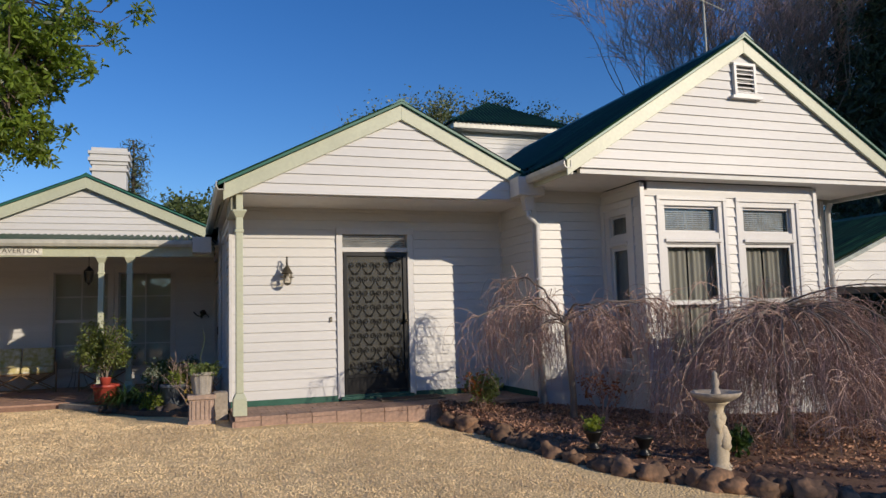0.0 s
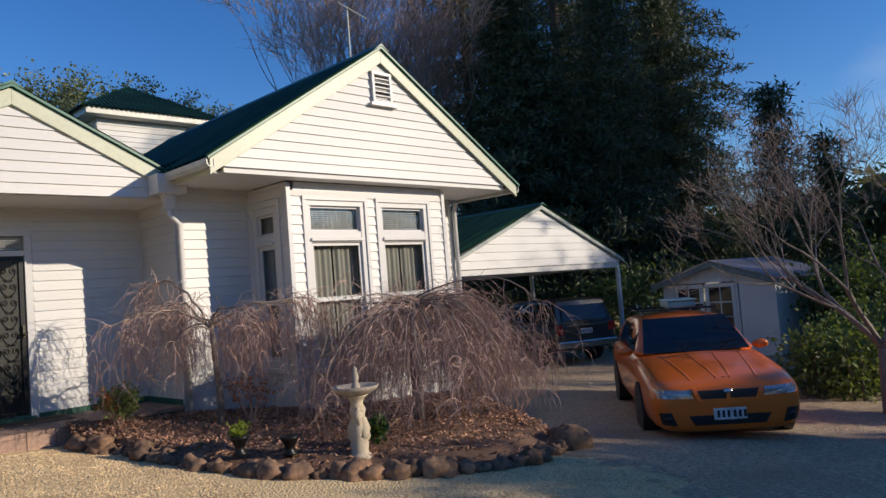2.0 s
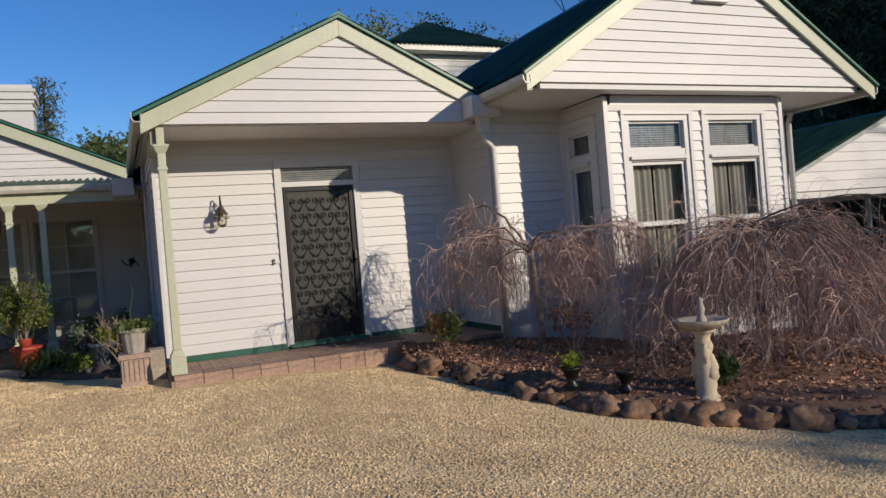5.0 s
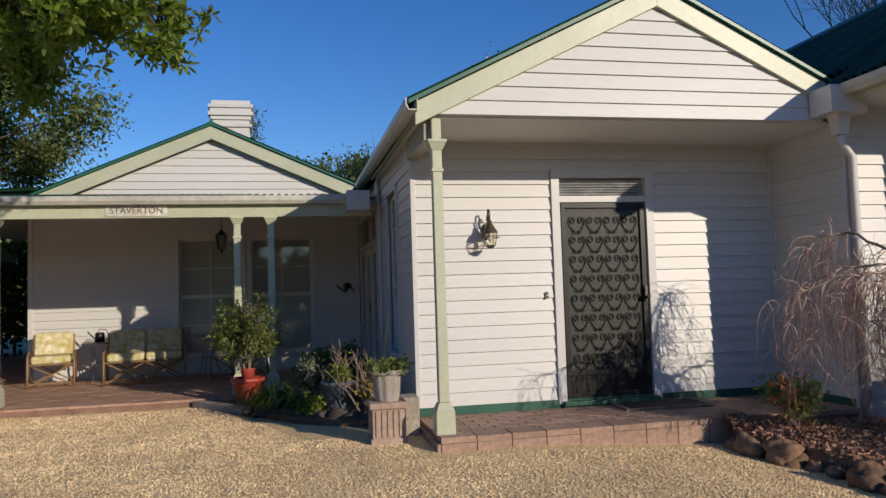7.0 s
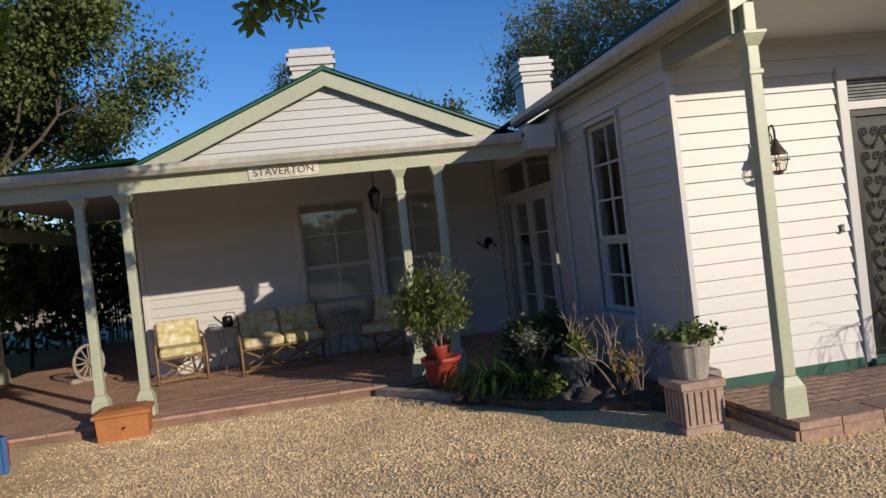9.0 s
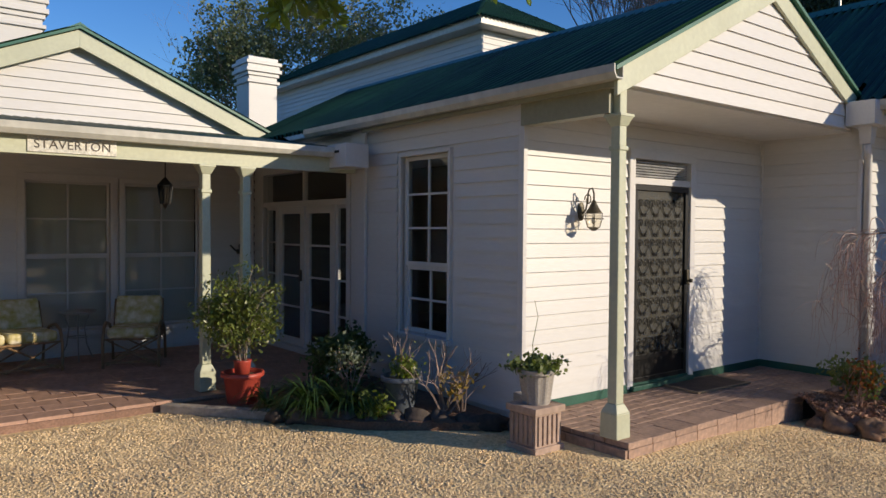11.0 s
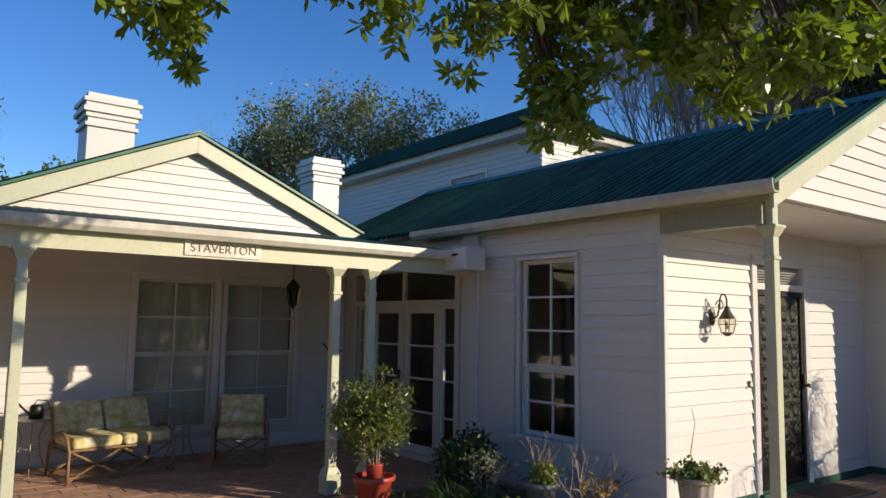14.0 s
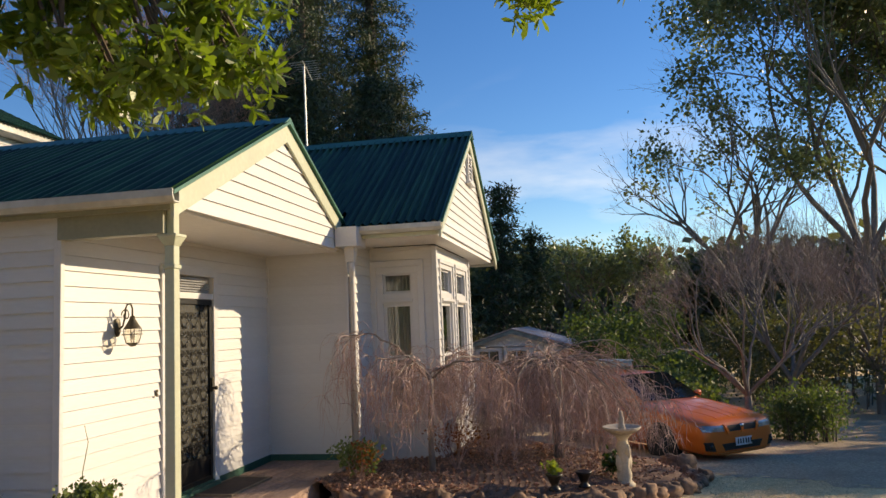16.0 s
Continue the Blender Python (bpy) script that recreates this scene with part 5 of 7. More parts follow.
part("bowl", G().lathe([(0.08, 0.64), (0.15, 0.66), (0.215, 0.70), (0.24, 0.735), (0.23, 0.742), (0.20, 0.715), (0.10, 0.70), (0.0, 0.695)], 28), CONCRETE, t, "weathered grey stone bowl", smooth=True)
part("finial", G().lathe([(0.05, 0.695), (0.045, 0.74), (0.028, 0.78), (0.04, 0.83), (0.022, 0.88), (0.028, 0.91), (0.0, 0.94)], 12), CONCRETE, t, smooth=True)


def pot(name, loc, r, h, mat, label, flute=0, rim=0.02, group="pots"):
    t = thing(name, label, "pot", loc, random.Random(int(loc[0] * 100)).uniform(0, 90), group)
    n = 40 if flute else 24
    prof = [(r * 0.72, 0), (r * 0.76, h * 0.1), (r * 0.95, h * 0.85), (r, h * 0.86), (r + rim, h * 0.88), (r + rim, h), (r - 0.005, h), (r - 0.012, h * 0.9)]
    g = G().lathe(prof, n)
    if flute:
        for i in range(len(prof)):
            if i in (1, 2):
                for j in range(n):
                    x, y, z = g.v[i * n + j]
                    k = 1 + (0.035 if j % 4 < 2 else -0.02)
                    g.v[i * n + j] = (x * k, y * k, z)
    part("body", g, mat, t, smooth=not flute)
    part("soil", G().lathe([(r * 0.93, h * 0.89), (r * 0.5, h * 0.93), (0.0, h * 0.94)], 16), MULCH, t)
    return t


# small pots in the bed
for x, y in ((3.83, 7.05), (4.2, 6.72)):
    z = zed(x, y) + 0.16
    t = thing("urn", "small black urn on a foot in the garden bed", "pot", (x, y, z), 0, "small urns in the bed")
    part("body", G().lathe([(0.075, 0), (0.07, 0.02), (0.04, 0.05), (0.055, 0.09), (0.085, 0.15), (0.10, 0.17), (0.10, 0.185), (0.085, 0.185), (0.0, 0.165)], 20), IRON, t, smooth=True)
    if x < 4:
        leaves("succulent", [(0, 0, 0.22), (0.03, 0.02, 0.25), (-0.03, 0.0, 0.24)], 60, (0.035, 0.035, 0.03), 0.05, LEAF_YEL, t, 4, 0.35, up=0.6)


def shrub(name, loc, size, mat, label, seed, stems=7, per=26, leaf=0.05, twig=TWIG, clusters=60, category="shrub"):
    """A loose leafy shrub with visible stems."""
    rg = random.Random(seed)
    t = thing(name, label, category, loc)
    g, tips = G(), []
    for k in range(stems):
        w = rg.uniform(0, 6.28)
        grow(rg, g, tips, Vector((rg.uniform(-0.04, 0.04), rg.uniform(-0.04, 0.04), 0)), Vector((math.cos(w) * 0.45, math.sin(w) * 0.45, 1)).normalized(), size[2] * 0.42, 0.011 * size[2] / 0.8, 2, (2, 3), 0.7, 0.15, 0.62, 0.6, 4, 0.2, True)
    part("woody_stem", g, twig, t)
    pts = [q for q in tips if abs(q.x) < size[0] and abs(q.y) < size[1]]
    rg.shuffle(pts)
    if mat:
        leaves("foliage", pts[:clusters], per, (0.05, 0.05, 0.05), leaf, mat, t, seed)
    return t


shrub("nandina_shrub", (3.55, 9.35, 0.02), (0.4, 0.4, 0.55), LEAF_MID, "low nandina shrub with green and orange leaves beside the porch", 41, 9, 16, 0.055, TWIG, 60)
shrub("orange_leaf_shrub", (3.5, 9.28, 0.06), (0.35, 0.35, 0.6), LEAF_RED, "thin shrub with orange red leaves", 42, 4, 10, 0.05, TWIG, 16)
shrub("brown_leaf_shrub", (4.75, 8.35, -0.05), (0.5, 0.5, 0.75), LEAF_RED, "thin winter shrub with a few rusty leaves", 43, 9, 5, 0.05, TWIG, 60)
shrub("small_bed_shrub", (5.3, 7.9, -0.1), (0.4, 0.4, 0.5), None, "bare twiggy shrub in the bed", 44, 8)
shrub("bare_shrub", (7.55, 6.55, -0.42), (0.5, 0.5, 0.7), None, "bare twiggy shrub at the bed's end", 45, 9)
shrub("green_bed_plant", (5.0, 6.35, -0.12), (0.25, 0.2, 0.2), LEAF_STRAP, "low bright green plant by the bird bath", 46, 7, 12, 0.07, TWIG, 30)
shrub("green_side_shrub", (8.9, 8.2, -0.5), (0.4, 0.4, 0.6), LEAF_HEDGE, "dark green shrub behind the weeping tree", 47, 7, 30, 0.05, TWIG, 60)

# ---- potted ficus, plinth pot, side bed ----
t = pot("planter_pot", (-1.26, 12.95, 0.02), 0.185, 0.35, POTRED, "large red plastic pot holding a leafy shrub", rim=0.022)
rg = random.Random(12)
t = thing("potted_shrub", "leafy green variegated shrub growing in the red pot", "plant", (-1.26, 12.95, 0.33))
part("collar_pot", G().lathe([(0.07, 0.02), (0.085, 0.14), (0.09, 0.15), (0.075, 0.15)], 18), POTRED, t, "small terracotta ring pot", smooth=True)
g, tips = G(), []
for k in range(6):
    w = k * 1.05
    grow(rg, g, tips, Vector((0.02 * math.cos(w), 0.02 * math.sin(w), 0.08)), Vector((0.22 * math.cos(w), 0.22 * math.sin(w), 1)).normalized(), 0.34, 0.012, 3, (2, 3), 0.65, 0.05, 0.66, 0.65, 5, 0.2, True)
tips = [q for q in tips if Vector((q.x / 0.36, q.y / 0.36, (q.z - 0.66) / 0.44)).length < 1]
for k in range(110):
    d = rand_dir(rg)
    q = Vector((d.x * 0.36, d.y * 0.36, 0.66 + d.z * 0.43)) * 1.0
    q = Vector((0, 0, 0.66)).lerp(q, rg.uniform(0.6, 1.05))
    g.tube([Vector((q.x * 0.3, q.y * 0.3, q.z * 0.75)), q.lerp(Vector((0, 0, 0.7)), 0.3), q], [0.005, 0.004, 0.002], 4, False)
    tips.append(q)
part("woody_stem", g, PALEBARK, t)
random.Random(2).shuffle(tips)
leaves("foliage", tips[:230], 24, (0.06, 0.06, 0.055), 0.047, leaf_material("olive_shrub_leaf", (0.17, 0.21, 0.05), 0.5, 0.4, 0.3), t, 6, 0.2, down=0.3, long_=True)

t = thing("plinth", "fluted pinkish cast stone plinth", "plinth", (0.10, 10.33, zed(0.10, 10.33) - 0.02))
part("core", G().box(-0.145, 0.145, -0.145, 0.145, 0.06, 0.335), PINKSTONE, t)
part("foot", G().box(-0.165, 0.165, -0.165, 0.165, 0, 0.07), PINKSTONE, t, bevel=0.006)
part("cap", G().box(-0.17, 0.17, -0.17, 0.17, 0.33, 0.385), PINKSTONE, t, bevel=0.006)
for s0 in range(4):
    for i in range(5):
        q = -0.105 + i * 0.0525
        bx = (q - 0.014, q + 0.014, -0.158, -0.14) if s0 == 0 else (q - 0.014, q + 0.014, 0.14, 0.158) if s0 == 1 else (-0.158, -0.14, q - 0.014, q + 0.014) if s0 == 2 else (0.14, 0.158, q - 0.014, q + 0.014)
        part("flute", G().box(*bx, 0.085, 0.315), PINKSTONE, t, bevel=0.004)
t = thing("plinth", "dark weathered stone block behind the fluted plinth", "plinth", (0.36, 10.62, 0.0))
part("core", G().box(-0.10, 0.07, -0.14, 0.14, 0, 0.36), CONCRETE, t, bevel=0.01)
t = pot("fluted_pot", (0.11, 10.33, zed(0.10, 10.33) + 0.365), 0.148, 0.28, material("grey_fluted_stone", (0.42, 0.38, 0.33), 0.8, amount=0.35, scale=5, bump=0.2), "grey fluted pot on the plinth holding green plants", 1)
t = thing("pot_plant", "low green leafy plant in the fluted pot", "plant", (0.11, 10.33, 0.64))
rg = random.Random(77)
g = G()
cs = [Vector((rg.uniform(-0.16, 0.16), rg.uniform(-0.16, 0.16), rg.uniform(0.0, 0.07))) for _ in range(26)]
for c in cs:
    g.tube([(0, 0, -0.05), c * 0.6 + Vector((0, 0, 0.02)), c], 0.004, 4)
g.tube([(0.0, 0.02, 0), (-0.02, 0.03, 0.2), (0.03, 0.02, 0.42), (0.0, 0.03, 0.55)], [0.004, 0.004, 0.003, 0.002], 4)
part("woody_stem", g, LEAF_MID, t)
leaves("foliage", cs, 26, (0.035, 0.035, 0.025), 0.04, LEAF_MID, t, 8, 0.42)

# soil, stones and plants by the west wall
g = G()
side = [(-1.9, 13.2), (-1.35, 12.55), (-0.75, 11.65), (-0.15, 11.15), (0.40, 10.75), (0.46, 11.6), (0.46, 13.3)]
g.prism([(x, y, zed(x, y) + 0.07) for x, y in side], (0, 0, -0.2))
structure("ground_side_bed", g, MULCH, "dark soil strip along the west wall", "garden bed")
rg = random.Random(14)
for k in range(11):
    s_ = k / 10
    a = Vector((-1.2, 12.35, 0)).lerp(Vector((0.36, 10.80, 0)), s_)
    r = rg.uniform(0.085, 0.115)
    rock((a.x, a.y, zed(a.x, a.y) + r * 0.5), (r * 1.3, r, r * 0.85), 90 + k, "rough rock edging the side bed, coloured dark for its shade", "rocks edging the side bed", SHADEROCK)
structure("kerb_side_bed", G().prism([(-1.95, 13.25, 0.0), (-1.85, 13.30, 0.0), (-1.15, 12.45, 0.0), (-1.25, 12.40, 0.0)], (0, 0, 0.085)), CONCRETE, "low pale concrete kerb", "kerb", bevel=0.01)


def strap_plant(loc, n, L, seed, label, mat=LEAF_STRAP):
    """Arching strap leaves from one crown."""
    rg = random.Random(seed)
    t = thing("strap_leaf_plant", label, "plant", loc, 0, "strap-leaf plants")
    g = G()
    for k in range(n):
        w, l = rg.uniform(0, 6.28), L * rg.uniform(0.6, 1.1)
        out, side_ = Vector((math.cos(w), math.sin(w), 0)), Vector((-math.sin(w), math.cos(w), 0))
        hgt = rg.uniform(0.4, 1.0)
        prev = None
        for i in range(6):
            s = i / 5
            p = out * l * 0.75 * s + Vector((0, 0, l * hgt * (1.5 * s - 1.25 * s * s)))
            b = 0.008 * (1 - s ** 3) + 0.001
            g.v += [tuple(p - side_ * b), tuple(p + side_ * b)]
            if i:
                q = len(g.v) - 4
                g.f.append((q, q + 1, q + 3, q + 2))
    part("leaves", g, mat, t)


strap_plant((-0.92, 12.15, 0.05), 170, 0.74, 1, "clump of dark green arching strap leaves in the side bed")
strap_plant((-0.66, 11.98, 0.05), 150, 0.70, 2, "clump of dark green arching strap leaves in the side bed")
strap_plant((-1.15, 12.6, 0.05), 50, 0.5, 3, "clump of dark green arching strap leaves in the side bed")
shrub("side_bed_shrub", (-0.40, 12.55, 0.07), (0.5, 0.5, 0.66), LEAF_HEDGE, "dark leafy shrub against the west wall", 51, 8, 30, 0.06, TWIG, 80)
shrub("side_bed_shrub", (-0.05, 12.95, 0.07), (0.5, 0.5, 0.7), LEAF_DARK, "dark leafy shrub against the west wall", 52, 8, 26, 0.06, TWIG, 70)
shrub("pale_flower_plant", (-0.50, 12.2, 0.2), (0.35, 0.35, 0.5), leaf_material("pale_silver_leaf", (0.20, 0.24, 0.17), 0.3), "silvery leaved plant with pale rosettes", 53, 6, 16, 0.05, TWIG, 16)
t = pot("planter_pot", (-0.25, 11.72, 0.05), 0.17, 0.36, material("grey_zinc_paint", (0.12, 0.14, 0.16), 0.5, amount=0.4, scale=5, bump=0.15), "dark grey round pot in the side bed")
shrub("bare_stick_plant", (-0.25, 11.72, 0.38), (0.4, 0.4, 0.62), None, "bare twiggy plant in the grey pot", 54, 6, twig=TWIGP)
shrub("pot_greenery", (-0.25, 11.70, 0.37), (0.25, 0.25, 0.2), LEAF_YEL, "low green leaves in the grey pot", 55, 7, 14, 0.05, TWIG, 24)
shrub("bare_stick_plant", (0.02, 11.42, 0.05), (0.5, 0.5, 0.85), None, "bare pale twiggy plant in the side bed", 56, 11, twig=TWIGP)
shrub("dry_leaf_plant", (0.12, 11.3, 0.05), (0.35, 0.35, 0.6), leaf_material("dry_yellow_leaf", (0.35, 0.24, 0.06), 0.4), "thin plant with dry yellow leaves", 57, 5, 5, 0.07, TWIGP, 14)
shrub("ground_cover_plant", (-0.55, 11.72, 0.05), (0.3, 0.3, 0.2), LEAF_YEL, "low light green plant among the edging rocks", 58, 8, 16, 0.055, TWIG, 30)

# ---- verandah furniture ----
FABRIC = material("cream_floral_fabric", (0.78, 0.72, 0.56), 0.9, dark=(0.42, 0.34, 0.07), scale=12, fine=9, bump=0.1)


def cane_chair(loc, rz, width, label, seats=1):
    """A low bamboo lounge chair with crossed legs, hooped arms and loose cushions."""
    t = thing("cane_chair" if seats == 1 else "cane_sofa", label, "chair" if seats == 1 else "sofa", loc, rz, "cane verandah seats")
    w = width / 2
    for s in (-1, 1):
        hoop = [(s * w, -0.36, 0.0), (s * w, -0.37, 0.32), (s * w, -0.30, 0.47), (s * w, -0.15, 0.52), (s * w, 0.05, 0.48), (s * w, 0.22, 0.36), (s * w, 0.30, 0.0)]
        part("arm", G().tube(hoop, 0.018, 8), CANE, t, smooth=True)
        part("back_post", G().tube([(s * (w - 0.03), 0.18, 0.30), (s * (w - 0.03), 0.34, 0.76)], 0.016, 8), CANE, t)
    for k in range(seats):
        x0, x1 = -w + 0.03 + k * (width - 0.06) / seats, -w + 0.03 + (k + 1) * (width - 0.06) / seats
        for y in (-0.33, 0.25):
            part("brace", G().tube([(x0, y, 0.03), (x1, y, 0.33)], 0.012, 6), CANE, t)
            part("brace", G().tube([(x1, y + 0.02, 0.03), (x0, y + 0.02, 0.33)], 0.012, 6), CANE, t)
        part("seat_cushion", G().box(x0 + 0.01, x1 - 0.01, -0.36, 0.22, 0.35, 0.47), FABRIC, t, "cream and yellow floral cushion", bevel=0.04, segments=3)
        g = G().prism([(x0 + 0.01, 0.14, 0.46), (x1 - 0.01, 0.14, 0.46), (x1 - 0.01, 0.31, 0.81), (x0 + 0.01, 0.31, 0.81)], (0, 0.10, -0.04))
        part("back_cushion", g, FABRIC, t, "cream and yellow floral cushion", bevel=0.035, segments=3)
    for z, y in ((0.34, -0.35), (0.34, 0.27), (0.06, -0.33)):
        part("rail", G().tube([(-w, y, z), (w, y, z)], 0.014, 6), CANE, t)
    return t


cane_chair((-4.33, 16.0, 0.092), 12, 0.62, "low bamboo armchair with floral cushions on the verandah")
cane_chair((-2.95, 15.85, 0.092), 8, 1.15, "bamboo two-seat sofa with floral cushions on the verandah", 2)
cane_chair((-1.50, 15.62, 0.092), -24, 0.62, "bamboo armchair with floral cushions in the shade")
IRONP = material("pale_painted_iron", (0.42, 0.40, 0.34), 0.5, 0.2)


def iron_table(loc):
    t = thing("side_table", "small round wrought iron side table", "table", loc, 0, "iron side tables")
    part("tabletop", G().lathe([(0.21, 0.60), (0.22, 0.61), (0.22, 0.625), (0.0, 0.625)], 24), IRONP, t)
    for k in range(3):
        w = k * 2.094 + 0.4
        c, s = math.cos(w), math.sin(w)
        part("leg", G().tube([(0.18 * c, 0.18 * s, 0.6), (0.10 * c, 0.10 * s, 0.42), (0.13 * c, 0.13 * s, 0.2), (0.21 * c, 0.21 * s, 0.02), (0.235 * c, 0.235 * s, 0.03)], 0.009, 6), IRONP, t, smooth=True)
    part("ring", G().tube([(0.11 * math.cos(k * 0.524), 0.11 * math.sin(k * 0.524), 0.3) for k in range(13)], 0.006, 5), IRONP, t)


iron_table((-3.72, 16.15, 0.092))
iron_table((-2.05, 16.15, 0.092))
t = thing("watering_can", "small dark metal watering can on the table", "watering can", (-3.68, 16.12, 0.717))
part("body", G().lathe([(0.075, 0), (0.07, 0.13), (0.055, 0.15), (0.0, 0.15)], 16), IRON, t, smooth=True)
part("spout", G().tube([(-0.06, 0, 0.04), (-0.15, 0, 0.13), (-0.18, 0, 0.17)], 0.012, 6), IRON, t)
part("handle", G().tube([(0.06, 0, 0.05), (0.13, 0, 0.10), (0.10, 0, 0.19), (0.0, 0, 0.2), (-0.03, 0, 0.15)], 0.007, 6), IRON, t)

t = thing("wagon_wheel", "weathered pale wooden wagon wheel leaning on the verandah", "wheel", (-5.85, 17.3, 0.36), 55)
GREYWOOD = material("weathered_grey_wood", (0.40, 0.36, 0.31), 0.85, amount=0.4, scale=6, bump=0.3)
part("rim", G().tube([(0.26 * math.cos(k * math.pi / 14), 0.03, 0.26 * math.sin(k * math.pi / 14)) for k in range(29)], 0.024, 8), GREYWOOD, t)
part("hub", G().tube([(0, -0.07, 0), (0, 0.10, 0)], 0.06, 12), GREYWOOD, t)
for k in range(12):
    w = k * math.pi / 6
    part("spoke", G().tube([(0.05 * math.cos(w), 0.02, 0.05 * math.sin(w)), (0.25 * math.cos(w), 0.03, 0.25 * math.sin(w))], 0.011, 6), GREYWOOD, t)
part("prop", G().box(-0.3, 0.3, 0.05, 0.11, -0.27, -0.21), GREYWOOD, t)

t = thing("planter_box", "square terracotta orange box planter by the verandah posts", "planter", (-4.42, 13.18, zed(-4.42, 13.18) - 0.01), 6)
ORANGE = material("orange_terracotta", (0.52, 0.20, 0.065), 0.7, amount=0.3, scale=4, bump=0.15)
part("body", G().taper(0, 0, 0, 0.235, 0.23, 0.2, 0.24, 0.21), ORANGE, t, bevel=0.01)
part("lid", G().taper(0, 0, 0.235, 0.27, 0.265, 0.235, 0.265, 0.235).taper(0, 0, 0.27, 0.295, 0.25, 0.22, 0.2, 0.17), ORANGE, t, bevel=0.006)
part("knob", G().lathe([(0.0, 0), (0.012, 0.004), (0.012, 0.02), (0.0, 0.025)], 10), IRON, t).matrix_basis = pose(0.02, -0.225, 0.13, 90, 0, 0)
t = thing("garden_pot", "rounded orange terracotta jar at the verandah's far post", "pot", (-7.2, 16.2, 0.092))
part("body", G().lathe([(0.14, 0), (0.19, 0.1), (0.2, 0.2), (0.14, 0.34), (0.12, 0.37), (0.14, 0.40), (0.11, 0.40)], 20), ORANGE, t, smooth=True)

# blue tray trailer, its tail towards the porch
t = thing("tray_trailer", "blue steel tray trailer parked on the gravel", "trailer", (-6.25, 11.1, zed(-6.25, 11.1)), 33)
BLUE = material("worn_blue_paint", (0.035, 0.13, 0.33), 0.4, amount=0.35, scale=4, bump=0.08)
TYRE = material("black_tyre_rubber", (0.02, 0.02, 0.02), 0.85, amount=0.3, scale=20, bump=0.2)
REDLENS = material("red_lamp_lens", (0.5, 0.02, 0.015), 0.25, bump=0)
part("tray_floor", G().box(-1.3, 1.3, -0.72, 0.72, 0.24, 0.30), GREYWOOD, t)
for y in (-0.74, 0.70):
    part("side_board", G().box(-1.3, 1.3, y, y + 0.04, 0.22, 0.48), BLUE, t, bevel=0.006)
for x in (-1.34, 1.30):
    part("end_board", G().box(x, x + 0.04, -0.74, 0.74, 0.22, 0.48), BLUE, t, bevel=0.006)
for y in (-0.66, 0.58):
    part("tail_light", G().box(1.34, 1.365, y, y + 0.08, 0.25, 0.43), REDLENS, t, bevel=0.006)
for y in (-0.84, 0.84):
    wh = part("wheel", G().tube([(0, y - 0.07, 0.27), (0, y + 0.07, 0.27)], 0.27, 20), TYRE, t, smooth=False)
    part("rim", G().tube([(0, y - 0.074, 0.27), (0, y + 0.074, 0.27)], 0.15, 16), GUTTER, wh)
part("drawbar", G().box(-2.3, -1.3, -0.04, 0.04, 0.25, 0.33), IRON, t)
part("jockey_stand", G().box(-2.2, -2.14, -0.03, 0.03, 0.0, 0.26), IRON, t)

# ---- cars ----
def loft(stations, close=True):
    """A body from cross-sections; each is (x, [(y, z), ...]) for one half, mirrored."""
    g = G()
    n = 0
    for x, half in stations:
        ring = [(x, y, z) for y, z in half] + [(x, -y, z) for y, z in reversed(half)]
        n = len(ring)
        g.v.extend(ring)
    for i in range(len(stations) - 1):
        for j in range(n):
            q = (j + 1) % n
            g.f.append((i * n + j, i * n + q, (i + 1) * n + q, (i + 1) * n + j))
    g.f.append(tuple(range(n))[::-1])
    g.f.append(tuple(range((len(stations) - 1) * n, len(stations) * n)))
    return g


def car_paint(name, base):
    m = material(name, base, 0.32, 0.05, amount=0.12, scale=1, fine=200, bump=0.0)
    b = m.node_tree.nodes["Principled BSDF"]
    b.inputs["Coat Weight"].default_value, b.inputs["Coat Roughness"].default_value = 0.5, 0.06
    return m


CARGLASS = material("dark_tinted_car_glass", (0.008, 0.010, 0.013), 0.06, bump=0)
CHROME = material("polished_alloy", (0.62, 0.62, 0.62), 0.25, 0.9, bump=0)
BLACKP = material("black_car_plastic", (0.012, 0.012, 0.012), 0.5, bump=0.05)
LAMPGL = material("clear_lamp_lens", (0.42, 0.45, 0.47), 0.08, 0.5, bump=0)
PLATE = material("white_plate", (0.75, 0.76, 0.78), 0.4, bump=0)


def wheel_at(t, x, y, r, rimr, spokes):
    s = 1 if y > 0 else -1
    w = part("wheel", G().lathe([(r * 0.72, -0.10), (r * 0.95, -0.105), (r, -0.07), (r, 0.07), (r * 0.95, 0.105), (r * 0.72, 0.10)], 28), TYRE, t, smooth=True)
    w.matrix_basis = pose(x, y - s * 0.10, r, 90, 0, 0)
    part("rim", G().lathe([(rimr, -0.09), (rimr, 0.09), (rimr * 0.9, 0.085), (rimr * 0.86, -0.03)], 28), CHROME, w)
    for k in range(spokes):
        a = 2 * math.pi * k / spokes
        c, q = math.cos(a), math.sin(a)
        part("spoke", G().prism([(c * 0.03 - q * 0.025, q * 0.03 + c * 0.025, -s * 0.085), (c * 0.03 + q * 0.025, q * 0.03 - c * 0.025, -s * 0.085), (c * rimr * 0.92 + q * 0.018, q * rimr * 0.92 - c * 0.018, -s * 0.075), (c * rimr * 0.92 - q * 0.018, q * rimr * 0.92 + c * 0.018, -s * 0.075)], (0, 0, s * 0.03)), CHROME, w)


